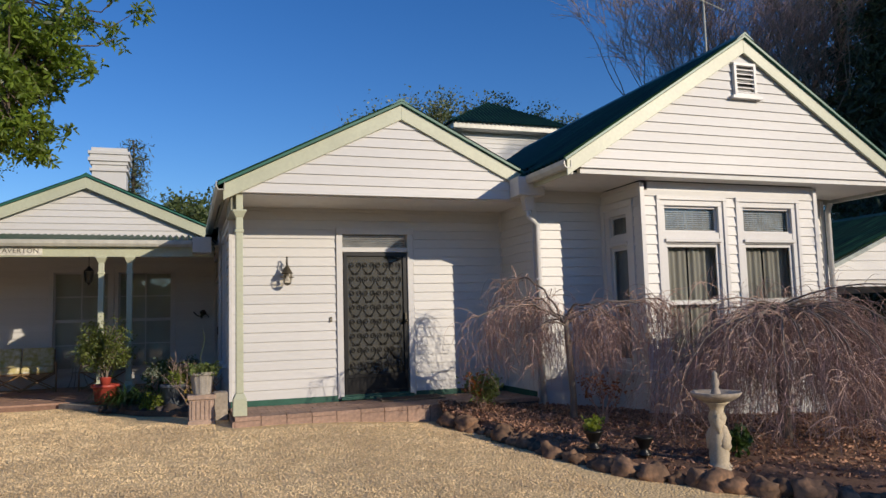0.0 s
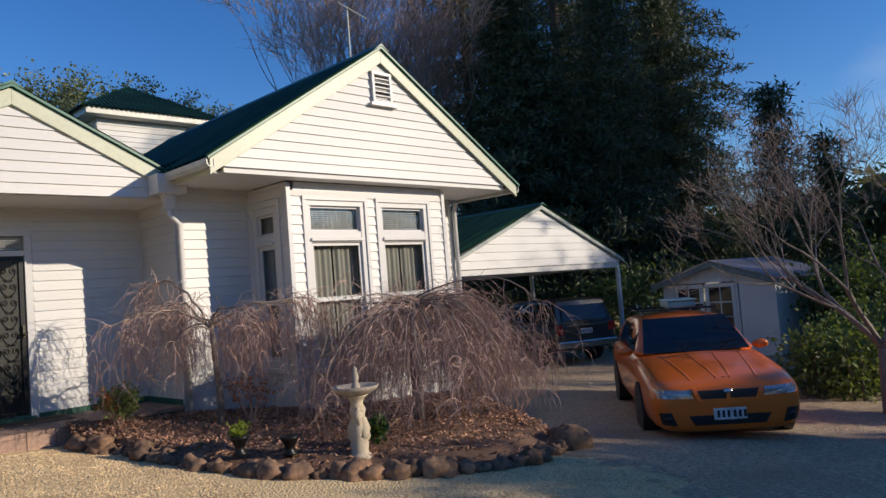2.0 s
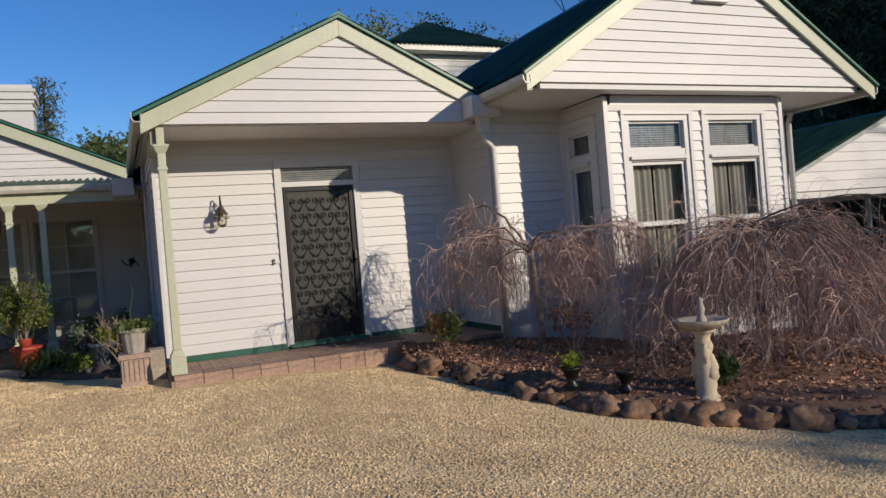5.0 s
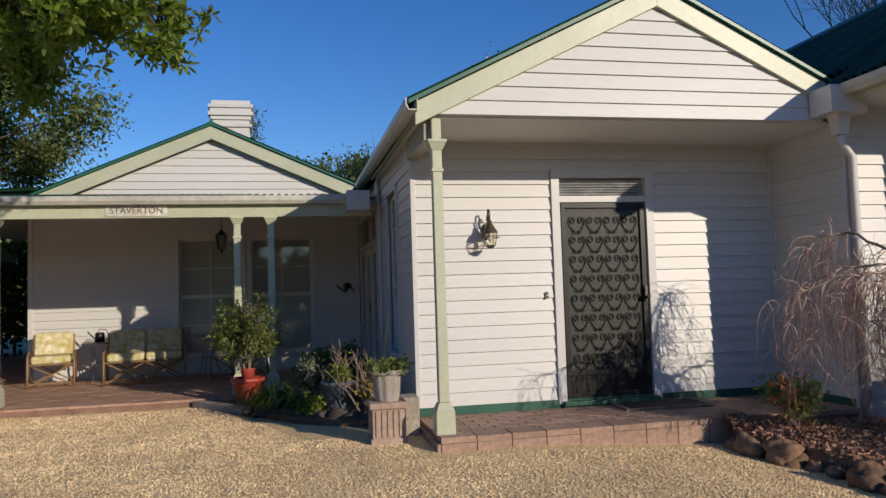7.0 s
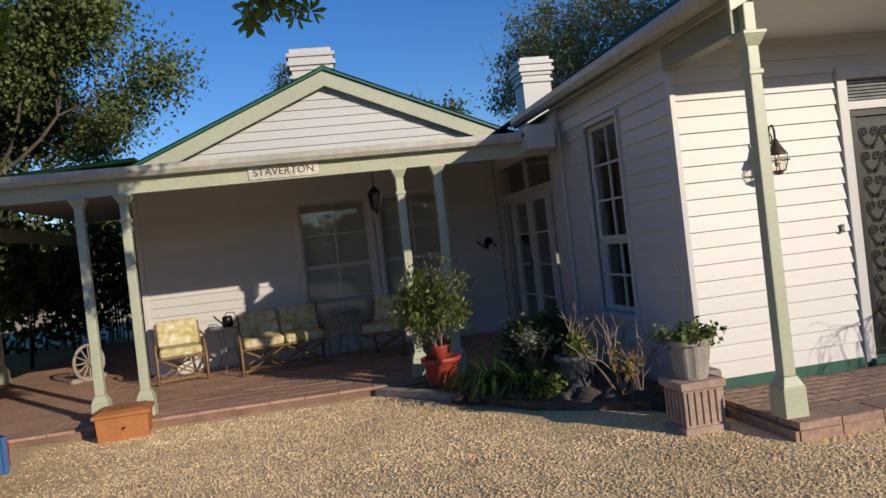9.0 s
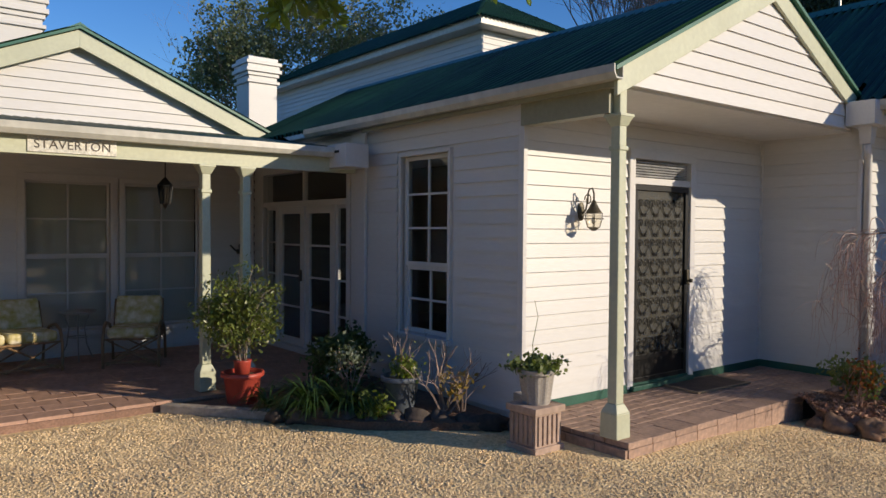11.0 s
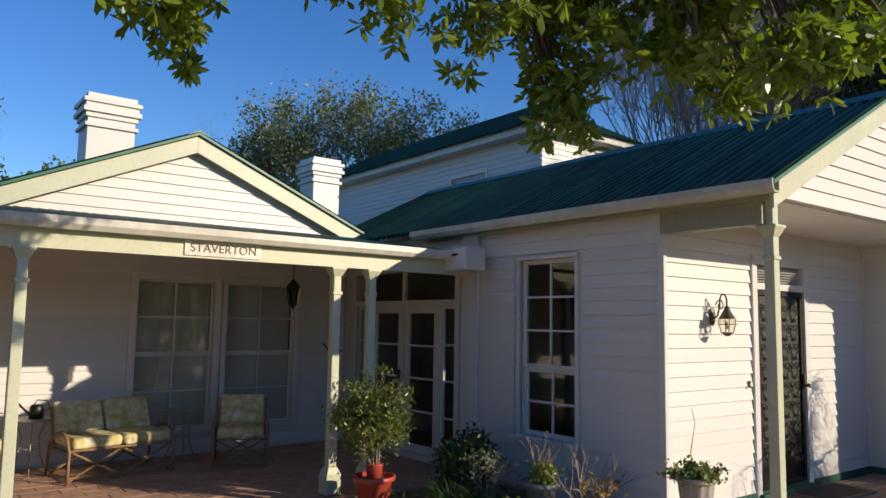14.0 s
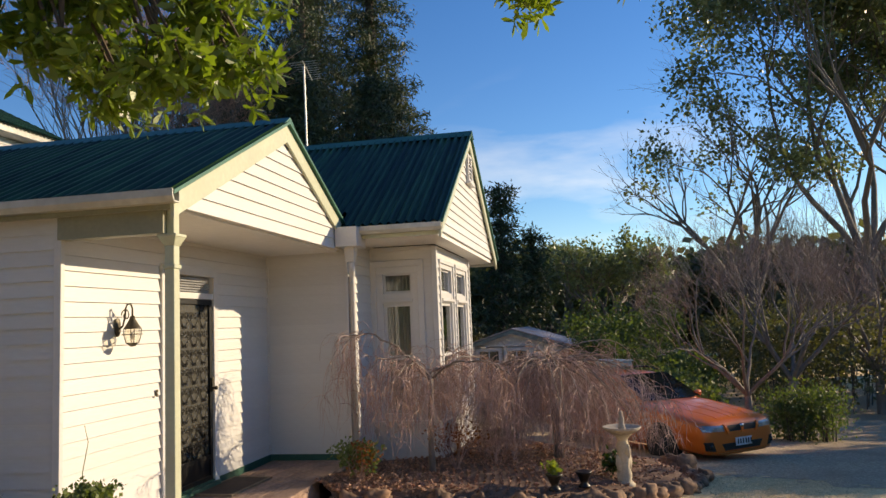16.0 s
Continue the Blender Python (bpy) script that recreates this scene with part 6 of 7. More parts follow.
def plate(t, x, z, w, h, turn):
    p = part("number_plate", G().box(-0.006, 0.006, -w / 2, w / 2, -h / 2, h / 2), PLATE, t, "white number plate with dark bars", bevel=0.002)
    p.matrix_basis = pose(x, 0, z, 0, turn, 0)
    s = 1 if x > 0 else -1
    for k in range(6):
        y = -w * 0.4 + w * 0.155 * k + (0.012 if k > 2 else 0)
        part("plate_bar", G().box(s * 0.0065, s * 0.008, y, y + w * 0.085, -h * 0.3, h * 0.3), BLACKP, p)


def wagon():
    ORA = car_paint("metallic_orange_paint", (0.76, 0.155, 0.012))
    ax, ay = 10.5, 5.62
    t = thing("station_wagon", "metallic orange station wagon with dark windscreen parked on the drive", "car", (ax, ay, zed(ax, ay)), math.degrees(math.atan2(-0.607, -0.794)))

    def sec(x, w, lo, sill, belt, hood, top):
        return (x, [(0.0, lo), (w * 0.82, lo), (w * 0.96, sill), (w, (sill + belt) / 2), (w * 0.985, belt), (w * 0.90, hood), (w * 0.55, top), (0.0, top + 0.012)])

    st = [sec(2.46, 0.62, 0.24, 0.28, 0.56, 0.64, 0.66), sec(2.42, 0.78, 0.19, 0.24, 0.60, 0.71, 0.73), sec(2.28, 0.88, 0.18, 0.25, 0.66, 0.76, 0.79), sec(1.9, 0.915, 0.20, 0.27, 0.72, 0.82, 0.86),
          sec(1.1, 0.92, 0.22, 0.28, 0.80, 0.92, 0.95), sec(0.8, 0.92, 0.2, 0.28, 0.86, 0.95, 0.985), sec(0.0, 0.92, 0.2, 0.28, 0.88, 0.96, 0.98), sec(-1.2, 0.92, 0.2, 0.28, 0.90, 0.96, 0.98),
          sec(-2.0, 0.91, 0.22, 0.28, 0.90, 0.96, 0.98), sec(-2.4, 0.84, 0.24, 0.30, 0.88, 0.95, 0.97), sec(-2.5, 0.70, 0.30, 0.34, 0.8, 0.9, 0.92)]
    body = part("body", loft(st), ORA, t, smooth=True)
    sd = body.modifiers.new("round", "SUBSURF")
    sd.levels = sd.render_levels = 2

    bpy.context.view_layer.update()
    skin = body.evaluated_get(bpy.context.evaluated_depsgraph_get())

    def patch(name, corners, mat, label="", out=0.012):
        """A panel that lies on the car's nose, between four corners given as (y, z)."""
        g, n, m = G(), 8, 3
        for depth in (out, -0.03):
            for j in range(m + 1):
                for i in range(n + 1):
                    a, b = Vector(corners[0]).lerp(Vector(corners[1]), i / n), Vector(corners[3]).lerp(Vector(corners[2]), i / n)
                    q = a.lerp(b, j / m)
                    hit, p, _, _ = skin.ray_cast((5, q.x, q.y), (-1, 0, 0))
                    g.v.append(((p.x if hit else 2.1) + depth, q.x, q.y))
        w, k = n + 1, (n + 1) * (m + 1)
        for j in range(m):
            for i in range(n):
                q = j * w + i
                g.f += [(q, q + 1, q + w + 1, q + w), (k + q, k + q + w, k + q + w + 1, k + q + 1)]
        rim = list(range(w)) + [j * w + n for j in range(1, m + 1)] + [m * w + i for i in range(n - 1, -1, -1)] + [j * w for j in range(m - 1, 0, -1)]
        for a, b in zip(rim, rim[1:] + rim[:1]):
            g.f.append((a, b, k + b, k + a))
        return part(name, g, mat, t, label)

    def cab(x, w, wt, zt):
        return (x, [(0.0, 0.9), (w, 0.9), (w * 0.97, 1.02), (wt, zt - 0.07), (wt * 0.86, zt), (0.0, zt + 0.02)])

    cs = [cab(0.86, 0.83, 0.80, 0.98), cab(0.60, 0.83, 0.76, 1.12), cab(0.05, 0.83, 0.68, 1.41), cab(-0.4, 0.83, 0.68, 1.45), cab(-1.5, 0.82, 0.67, 1.44), cab(-2.1, 0.80, 0.65, 1.38), cab(-2.42, 0.78, 0.66, 1.02)]
    cabin = part("cabin", loft(cs), ORA, t, smooth=True)
    sd = cabin.modifiers.new("round", "SUBSURF")
    sd.levels = sd.render_levels = 2
    bpy.context.view_layer.update()
    shell = cabin.evaluated_get(bpy.context.evaluated_depsgraph_get())
    g = G()
    for k in range(9):
        y = -0.72 + 0.18 * k
        e = 0.05 * (y / 0.72) ** 2
        yt = y * 0.83
        g.v += [(0.90 - e, y, 0.985), (0.10 - e * 0.6, yt, 1.425)]
    g.f = [(2 * i, 2 * i + 1, 2 * i + 3, 2 * i + 2) for i in range(8)]
    part("windscreen", g, CARGLASS, t, "dark tinted windscreen", smooth=True)
    for s in (-1, 1):
        for x0, x1, x2, x3 in ((0.50, -0.42, -0.42, 0.10), (-0.50, -1.32, -1.32, -0.50), (-1.40, -2.15, -2.0, -1.40)):
            g, m = G(), 6
            for depth in (0.008, -0.02):
                for j in range(m + 1):
                    for xa, xb in ((x0, x3), (x1, x2)):
                        x, z = xa + (xb - xa) * j / m, 1.0 + 0.34 * j / m
                        hit, p, _, _ = shell.ray_cast((x, s * 4, z), (0, -s, 0))
                        g.v.append((x, (p.y if hit else s * 0.7) + s * depth, z))
            for j in range(m):
                a, b = 2 * j, 2 * (m + 1) + 2 * j
                g.f += [(a, a + 1, a + 3, a + 2), (b, b + 2, b + 3, b + 1), (a, a + 2, b + 2, b), (a + 1, b + 1, b + 3, a + 3)]
            g.f += [(0, 2 * m + 2, 2 * m + 3, 1), (2 * m, 2 * m + 1, 4 * m + 3, 4 * m + 2)]
            part("side_window", g, CARGLASS, t)
        m = part("mirror", G().blob((0.55, s * 0.94, 1.0), (0.05, 0.11, 0.065), 0.08, 3, 8, 12), ORA, t, smooth=True)
        patch("headlight", [(s * 0.40, 0.585), (s * 0.80, 0.60), (s * 0.82, 0.70), (s * 0.42, 0.685)], LAMPGL, "clear glass headlight")
        patch("fog_light_recess", [(s * 0.60, 0.27), (s * 0.77, 0.29), (s * 0.80, 0.43), (s * 0.66, 0.43)], BLACKP)
        hit, p, _, _ = skin.ray_cast((5, s * 0.70, 0.355), (-1, 0, 0))
        part("fog_light", G().blob((p.x + 0.01, s * 0.70, 0.355), (0.025, 0.042, 0.042), 0.0, 1, 8, 14), CARGLASS, t, "round fog light", smooth=True)
        patch("grille_strut", [(s * 0.30, 0.54), (s * 0.34, 0.54), (s * 0.41, 0.70), (s * 0.36, 0.70)], ORA, out=0.03)
        part("roof_rail", G().tube([(-0.1, s * 0.56, 1.455), (-0.3, s * 0.56, 1.50), (-1.7, s * 0.56, 1.50), (-1.9, s * 0.56, 1.44)], 0.016, 6), BLACKP, t)
        for x in (1.48, -1.40):
            wheel_at(t, x, s * 0.90, 0.325, 0.23, 10)
            part("wheel_arch", G().tube([(x, s * 0.80, 0.33), (x, s * 0.925, 0.33)], 0.365, 24), BLACKP, t)
    part("roof_bar", G().box(-0.55, -0.48, -0.62, 0.62, 1.50, 1.53), BLACKP, t)
    part("roof_bar", G().box(-1.5, -1.43, -0.62, 0.62, 1.50, 1.53), BLACKP, t)
    patch("grille", [(-0.34, 0.575), (0.34, 0.575), (0.39, 0.675), (-0.39, 0.675)], BLACKP)
    patch("grille_strut", [(-0.022, 0.55), (0.022, 0.55), (0.018, 0.69), (-0.018, 0.69)], ORA, out=0.03)
    patch("lower_intake", [(-0.40, 0.27), (0.40, 0.27), (0.47, 0.385), (-0.47, 0.385)], BLACKP)
    patch("bumper_lip", [(-0.70, 0.20), (0.70, 0.20), (0.70, 0.235), (-0.70, 0.235)], ORA, out=0.035)
    plate(t, 2.485, 0.40, 0.372, 0.134, 0)
    for s in (-1, 1):
        for y0, y1, w in ((0.52, 0.38, 0.030), (0.17, 0.08, 0.024)):
            pts = []
            for k in range(13):
                x, y = 0.98 + 1.3 * k / 12, s * (y0 + (y1 - y0) * k / 12)
                hit, p, _, _ = skin.ray_cast((x, y, 3), (0, 0, -1))
                pts.append((x, y, (p.z if hit else 0.9) - w + 0.005))
            part("bonnet_crease", G().tube(pts, w, 16), ORA, t, smooth=True)
    part("bonnet_line", G().tube([(2.30, -0.02, 0.803), (2.30, 0.02, 0.803)], 0.003, 5), BLACKP, t)
    part("badge", G().blob((2.47, 0, 0.66), (0.02, 0.05, 0.03), 0.05, 2), CHROME, t)


wagon()
mx = Matrix.Translation((10.5, 5.62, zed(10.5, 5.62))) @ pose(0, 0, 0, 0, 0, math.degrees(math.atan2(-0.607, -0.794)))
t = thing("roof_box", "pale teal flat plastic box lying on the roof bars", "box", tuple(mx @ Vector((-1.0, 0.12, 1.53))), math.degrees(math.atan2(-0.607, -0.794)))
TEAL = material("pale_teal_plastic", (0.30, 0.48, 0.50), 0.45, amount=0.3, scale=4, bump=0.05)
part("tray", G().box(-0.38, 0.38, -0.22, 0.22, 0.0, 0.10), TEAL, t, bevel=0.02, segments=2)
part("lid", G().box(-0.40, 0.40, -0.24, 0.24, 0.103, 0.13), TEAL, t, bevel=0.012, segments=2)


def four_wheel_drive():
    BLK = car_paint("black_car_paint", (0.03, 0.033, 0.035))
    x0, y0 = 17.6, 13.8
    t = thing("four_wheel_drive", "black four-wheel drive parked under the carport", "car", (x0, y0, zed(x0, y0)), 68)

    def sec(x, w, lo, belt, top):
        return (x, [(0.0, lo), (w * 0.9, lo), (w, lo + 0.12), (w, belt), (w * 0.97, belt + 0.06), (w * 0.9, top), (0.0, top + 0.01)])

    st = [sec(2.35, 0.86, 0.42, 0.95, 1.05), sec(2.2, 0.95, 0.38, 1.0, 1.12), sec(0.9, 0.98, 0.36, 1.06, 1.16), sec(-1.8, 0.98, 0.36, 1.08, 1.16), sec(-2.25, 0.95, 0.42, 1.06, 1.14), sec(-2.38, 0.90, 0.46, 1.0, 1.08)]
    part("body", loft(st), BLK, t, bevel=0.04, smooth=True, segments=3)
    cs = [(x, [(0.0, 1.08), (w, 1.08), (wt, zt - 0.05), (wt * 0.92, zt), (0.0, zt + 0.02)]) for x, w, wt, zt in ((1.0, 0.90, 0.86, 1.2), (0.3, 0.90, 0.76, 1.72), (-0.5, 0.90, 0.76, 1.78), (-1.8, 0.90, 0.76, 1.76), (-2.15, 0.90, 0.78, 1.70), (-2.32, 0.90, 0.86, 1.16))]
    part("cabin", loft(cs), BLK, t, bevel=0.03, smooth=True, segments=3)
    part("rear_window", G().prism([(-2.335, -0.72, 1.18), (-2.335, 0.72, 1.18), (-2.215, 0.64, 1.60), (-2.215, -0.64, 1.60)], (-0.02, 0, 0)), CARGLASS, t, bevel=0.01)
    for s in (-1, 1):
        for a, b in ((0.7, -0.25), (-0.35, -1.2), (-1.3, -2.05)):
            part("side_window", G().prism([(a, s * 0.90, 1.18), (b, s * 0.90, 1.18), (b, s * 0.79, 1.66), (a - 0.25 if a > 0.5 else a, s * 0.79, 1.66)], (0, s * 0.012, 0)), CARGLASS, t)
        part("tail_light", G().prism([(-2.385, s * 0.70, 0.86), (-2.385, s * 0.92, 0.86), (-2.37, s * 0.92, 1.10), (-2.37, s * 0.74, 1.10)], (-0.02, 0, 0)), REDLENS, t, "red tail light", bevel=0.01)
        for x in (1.45, -1.4):
            wheel_at(t, x, s * 0.94, 0.38, 0.25, 8)
    part("tailgate_strip", G().box(-2.42, -2.385, -0.62, 0.62, 1.045, 1.075), CHROME, t)
    part("bumper", G().box(-2.47, -2.33, -0.92, 0.92, 0.48, 0.66), CHROME, t, bevel=0.03)
    part("rear_wiper", G().tube([(-2.36, 0.0, 1.19), (-2.30, -0.32, 1.34)], 0.008, 5), BLACKP, t)
    part("tow_hitch", G().box(-2.6, -2.42, -0.05, 0.05, 0.42, 0.50), BLACKP, t)
    plate(t, -2.40, 0.90, 0.372, 0.134, 0)


four_wheel_drive()

# ---- carport ----
cx0, cx1, cy0, cy1 = 11.5, 18.7, 11.6, 18.0
cz = 1.78
w = structure("wall_carport_gable", G().prism([(cx0, cy0, cz), (cx1, cy0, cz), (cx1, cy0, cz + 0.12), ((cx0 + cx1) / 2, cy0, 3.28), (cx0, cy0, cz + 0.12)], (0, 0.1, 0)), TRIMW, "white weatherboard gable of the carport", "wall")
cs_ = (3.26 - cz - 0.1) / (cx1 - cx0) * 2
BOARD = 0.19
clad(w, (0, cy0), (1, 0), 1, cz, 3.24, (), lambda z: (max(cx0, (cx0 + cx1) / 2 - (3.26 - z) / cs_), min(cx1, (cx0 + cx1) / 2 + (3.26 - z) / cs_)))
two_slopes("carport", cy0 - 0.12, cy1, (cx0 + cx1) / 2, 3.34, cx0 - 0.15, cx1 + 0.15, cs_)
structure("trim_carport_beam", G().box(cx0, cx0 + 0.1, cy0 + 0.1, cy1, cz - 0.16, cz + 0.06).box(cx1 - 0.1, cx1, cy0 + 0.1, cy1, cz - 0.16, cz + 0.06).box(cx0, cx1, cy1, cy1 + 0.1, cz - 0.16, cz + 0.06).box(cx0, cx1, cy0 + 0.02, cy0 + 0.1, cz - 0.14, cz), TRIMW, "white carport beams", "beam")
for a, b in (((cx0 - 0.1, cz + 0.08), ((cx0 + cx1) / 2, 3.31)), (((cx0 + cx1) / 2, 3.31), (cx1 + 0.1, cz + 0.08))):
    structure("trim_carport_barge", G().prism([(a[0], cy0 - 0.1, a[1]), (b[0], cy0 - 0.1, b[1]), (b[0], cy0 - 0.1, b[1] - 0.09), (a[0], cy0 - 0.1, a[1] - 0.09)], (0, 0.04, 0)), material("pale_grey_green_paint", (0.42, 0.47, 0.43), 0.5), "pale grey barge board of the carport", "barge board")
for x in (cx0 + 0.05, cx1 - 0.05):
    for y in (cy0 + 0.06, (cy0 + cy1) / 2, cy1 - 0.05):
        t = thing("carport_post", "white square steel carport post", "post", (x, y, zed(x, y) - 0.02), 0, "carport posts")
        part("shaft", G().box(-0.05, 0.05, -0.05, 0.05, 0, cz - 0.16 - zed(x, y) + 0.02), TRIMW, t, bevel=0.005)
        part("foot_plate", G().box(-0.09, 0.09, -0.09, 0.09, 0, 0.03), CONCRETE, t)

# ---- shed ----
def shed():
    t = thing("garden_shed", "white timber garden shed with glazed double doors", "shed", (19.2, 9.05, zed(19.0, 9.0)), 176)
    h, wd, dp = 1.95, 1.6, 3.4
    part("wall_back", G().box(-dp, -dp + 0.08, -wd, wd, 0, h), WHITE, t)
    for s in (-1, 1):
        g = G()
        for k in range(13):
            z = k * 0.15
            g.prism([(-dp, s * wd, z), (0, s * wd, z), (0, s * (wd - 0.012), z + 0.15), (-dp, s * (wd - 0.012), z + 0.15)], (0, -s * 0.02, 0))
        part("wall_side", g, WHITE, t)
    for ya, yb in ((-wd, -1.32), (0.64, wd)):
        for k in range(13):
            z = k * 0.15
            part("board", G().prism([(0.02, ya, z), (0.02, yb, z), (0.006, yb, z + 0.15), (0.006, ya, z + 0.15)], (-0.03, 0, 0)), WHITE, t)
    part("gable", G().prism([(0, -wd, h), (0, wd, h), (0, 0, h + 0.48)], (-0.06, 0, 0)), WHITE, t)
    for k in range(21):
        y = -1.5 + k * 0.15
        part("batten", G().box(0.0, 0.014, y - 0.012, y + 0.012, h, h + max(0.02, 0.44 * (1 - abs(y) / wd))), WHITE, t)
    for s in (-1, 1):
        d = part("door_leaf", bars(G(), -0.0, 0.86, 0.05, 1.9, -0.02, 0.02, 0.11), TRIMW, t, bevel=0.004)
        d.matrix_basis = pose(0.01, -0.32 if s > 0 else -1.24, 0, 0, 0, 90)
        part("panel", G().box(0.11, 0.75, -0.012, 0.012, 0.16, 0.62), TRIMW, d)
        part("glass", G().box(0.11, 0.75, -0.004, 0.004, 0.62, 1.79), CARGLASS, d)
        part("glazing_bar", G().box(0.415, 0.445, -0.015, 0.015, 0.62, 1.79), TRIMW, d)
        for z in (0.62, 1.01, 1.40):
            part("glazing_bar", G().box(0.11, 0.75, -0.014, 0.014, z - 0.015, z + 0.015), TRIMW, d)
    part("door_frame", bars(G(), -0.97, 0.97, 0.0, 2.0, -0.03, 0.03, 0.06), TRIMW, t).matrix_basis = pose(0.015, -0.35, 0, 0, 0, 90)
    ZINC = material("rusty_zinc_sheet", (0.42, 0.43, 0.45), 0.5, 0.5, dark=(0.25, 0.16, 0.12), scale=1.5)
    for s in (-1, 1):
        part("roof_sheet", G().prism([(0.25, 0, h + 0.55), (0.25, s * (wd + 0.25), h - 0.03), (-dp - 0.1, s * (wd + 0.25), h - 0.03), (-dp - 0.1, 0, h + 0.55)], (0, 0, 0.03)), ZINC, t, "grey metal sheet roof with rust stains")
        part("barge", G().prism([(0.26, 0, h + 0.53), (0.26, s * (wd + 0.25), h - 0.05), (0.26, s * (wd + 0.25), h - 0.18), (0.26, 0, h + 0.40)], (-0.03, 0, 0)), material("grey_green_trim", (0.20, 0.25, 0.22), 0.6), t)


shed()

# ---- trees ----
def leafy_tree(loc, h, r, seed, label, mat, leaf=0.16, per=60, depth=4, trunk=0.22, lean=(0, 0), clusters=260, spread_=0.34, bark=None, group="", base=0.3, name="leafy_tree"):
    """A broad tree: forking limbs, and leaf clumps round the branch ends with gaps between."""
    rg = random.Random(seed)
    t = thing(name, label, "tree", loc, 0, group)
    g, tips = G(), []
    p = Vector((0, 0, -0.2))
    top = Vector((lean[0], lean[1], h * base))
    g.tube([p, top * 0.5, top], [trunk, trunk * 0.82, trunk * 0.7], 9, False)
    for k in range(6):
        w = k * 1.047 + rg.uniform(-0.3, 0.3)
        d = Vector((math.cos(w) * r / h * 1.3, math.sin(w) * r / h * 1.3, rg.uniform(0.55, 1.1))).normalized()
        grow(rg, g, tips, top, d, h * 0.26, trunk * 0.45, depth, (2, 3), 0.62, 0.10, 0.74, 0.62, 5, 0.2, True)
    part("trunk", g, bark or BARK, t, smooth=True)
    tips = [q for q in tips if math.hypot(q.x - lean[0], q.y - lean[1]) < r * 1.15 and q.z < h]
    rg.shuffle(tips)
    leaves("crown", tips[:clusters], per, (spread_, spread_, spread_ * 0.8), leaf, mat, t, seed, 0.32, 0.2)
    return t


def bare_tree(loc, h, seed, label, twig=TWIG, depth=6, trunk=0.16, spread_=0.5, lift=0.18, stems=5, bark=None, out=0.5, base=0.2, group=""):
    rg = random.Random(seed)
    t = thing("bare_tree", label, "tree", loc, 0, group)
    g, tips = G(), []
    top = Vector((0, 0, h * base))
    g.tube([(0, 0, -0.2), top * 0.6, top], [trunk * 1.15, trunk, trunk * 0.85], 9, False)
    for k in range(stems):
        w = 2 * math.pi * k / stems + rg.uniform(-0.4, 0.4)
        grow(rg, g, tips, top, Vector((math.cos(w) * out, math.sin(w) * out, 1)).normalized(), h * 0.27, trunk * 0.5, depth - 2, (2, 3), spread_, lift, 0.74, 0.66, 5, 0.16)
    part("trunk", g, bark or PALEBARK, t, smooth=True)
    tw = G()
    for q in tips:
        for _ in range(3):
            d = (rand_dir(rg) * 0.6 + Vector((q.x * 0.08, q.y * 0.08, 0.7))).normalized()
            L = h * rg.uniform(0.05, 0.11)
            a = q + d * L * 0.5 + rand_dir(rg) * L * 0.08
            tw.tube([q, a, a + (d + rand_dir(rg) * 0.3).normalized() * L * 0.6], [0.0008 * h, 0.0006 * h, 0.0004 * h], 3, False)
            if rg.random() < 0.7:
                tw.tube([a, a + (d + rand_dir(rg) * 0.8).normalized() * L * 0.5], [0.0006 * h, 0.0004 * h], 3, False)
    part("twig_spray", tw, twig, t)
    return t


def conifer(loc, h, r, seed, label, mat, per=26, whorls=26, leaf=0.34, group="dark conifers", low=0.12):
    """A tall conifer: whorls of drooping limbs that carry needle sprays."""
    rg = random.Random(seed)
    t = thing("conifer", label, "tree", loc, 0, group)
    g, cs = G(), []
    g.tube([(0, 0, -0.3), (0, 0, h * 0.5), (0, 0, h)], [h * 0.022, h * 0.014, 0.03], 8, False)
    for k in range(whorls):
        f = low + (1 - low) * k / whorls
        R = r * (1 - f) ** 0.75 * rg.uniform(0.75, 1.15) + 0.15
        n = rg.randint(5, 7)
        for j in range(n):
            w = 2 * math.pi * (j + rg.random()) / n
            L = R * rg.uniform(0.7, 1.15)
            d = Vector((math.cos(w), math.sin(w), 0))
            z = h * f + rg.uniform(-0.2, 0.2)
            a, b, c = Vector((0, 0, z)), Vector((0, 0, z + 0.10 * L)) + d * L * 0.5, Vector((0, 0, z - 0.12 * L)) + d * L
            g.tube([a, b, c], [0.05 * (1 - f) + 0.012, 0.03 * (1 - f) + 0.01, 0.008], 4, False)
            m = max(2, int(L * 1.7))
            for i in range(m):
                s = (i + 0.7) / m
                q = a.lerp(b, s * 2) if s < 0.5 else b.lerp(c, s * 2 - 1)
                cs.append(q + rand_dir(rg) * 0.14)
    part("trunk", g, BARK, t)
    leaves("crown", cs, per, (0.30, 0.30, 0.11), leaf, mat, t, seed, 0.10, 0.25)
    return t


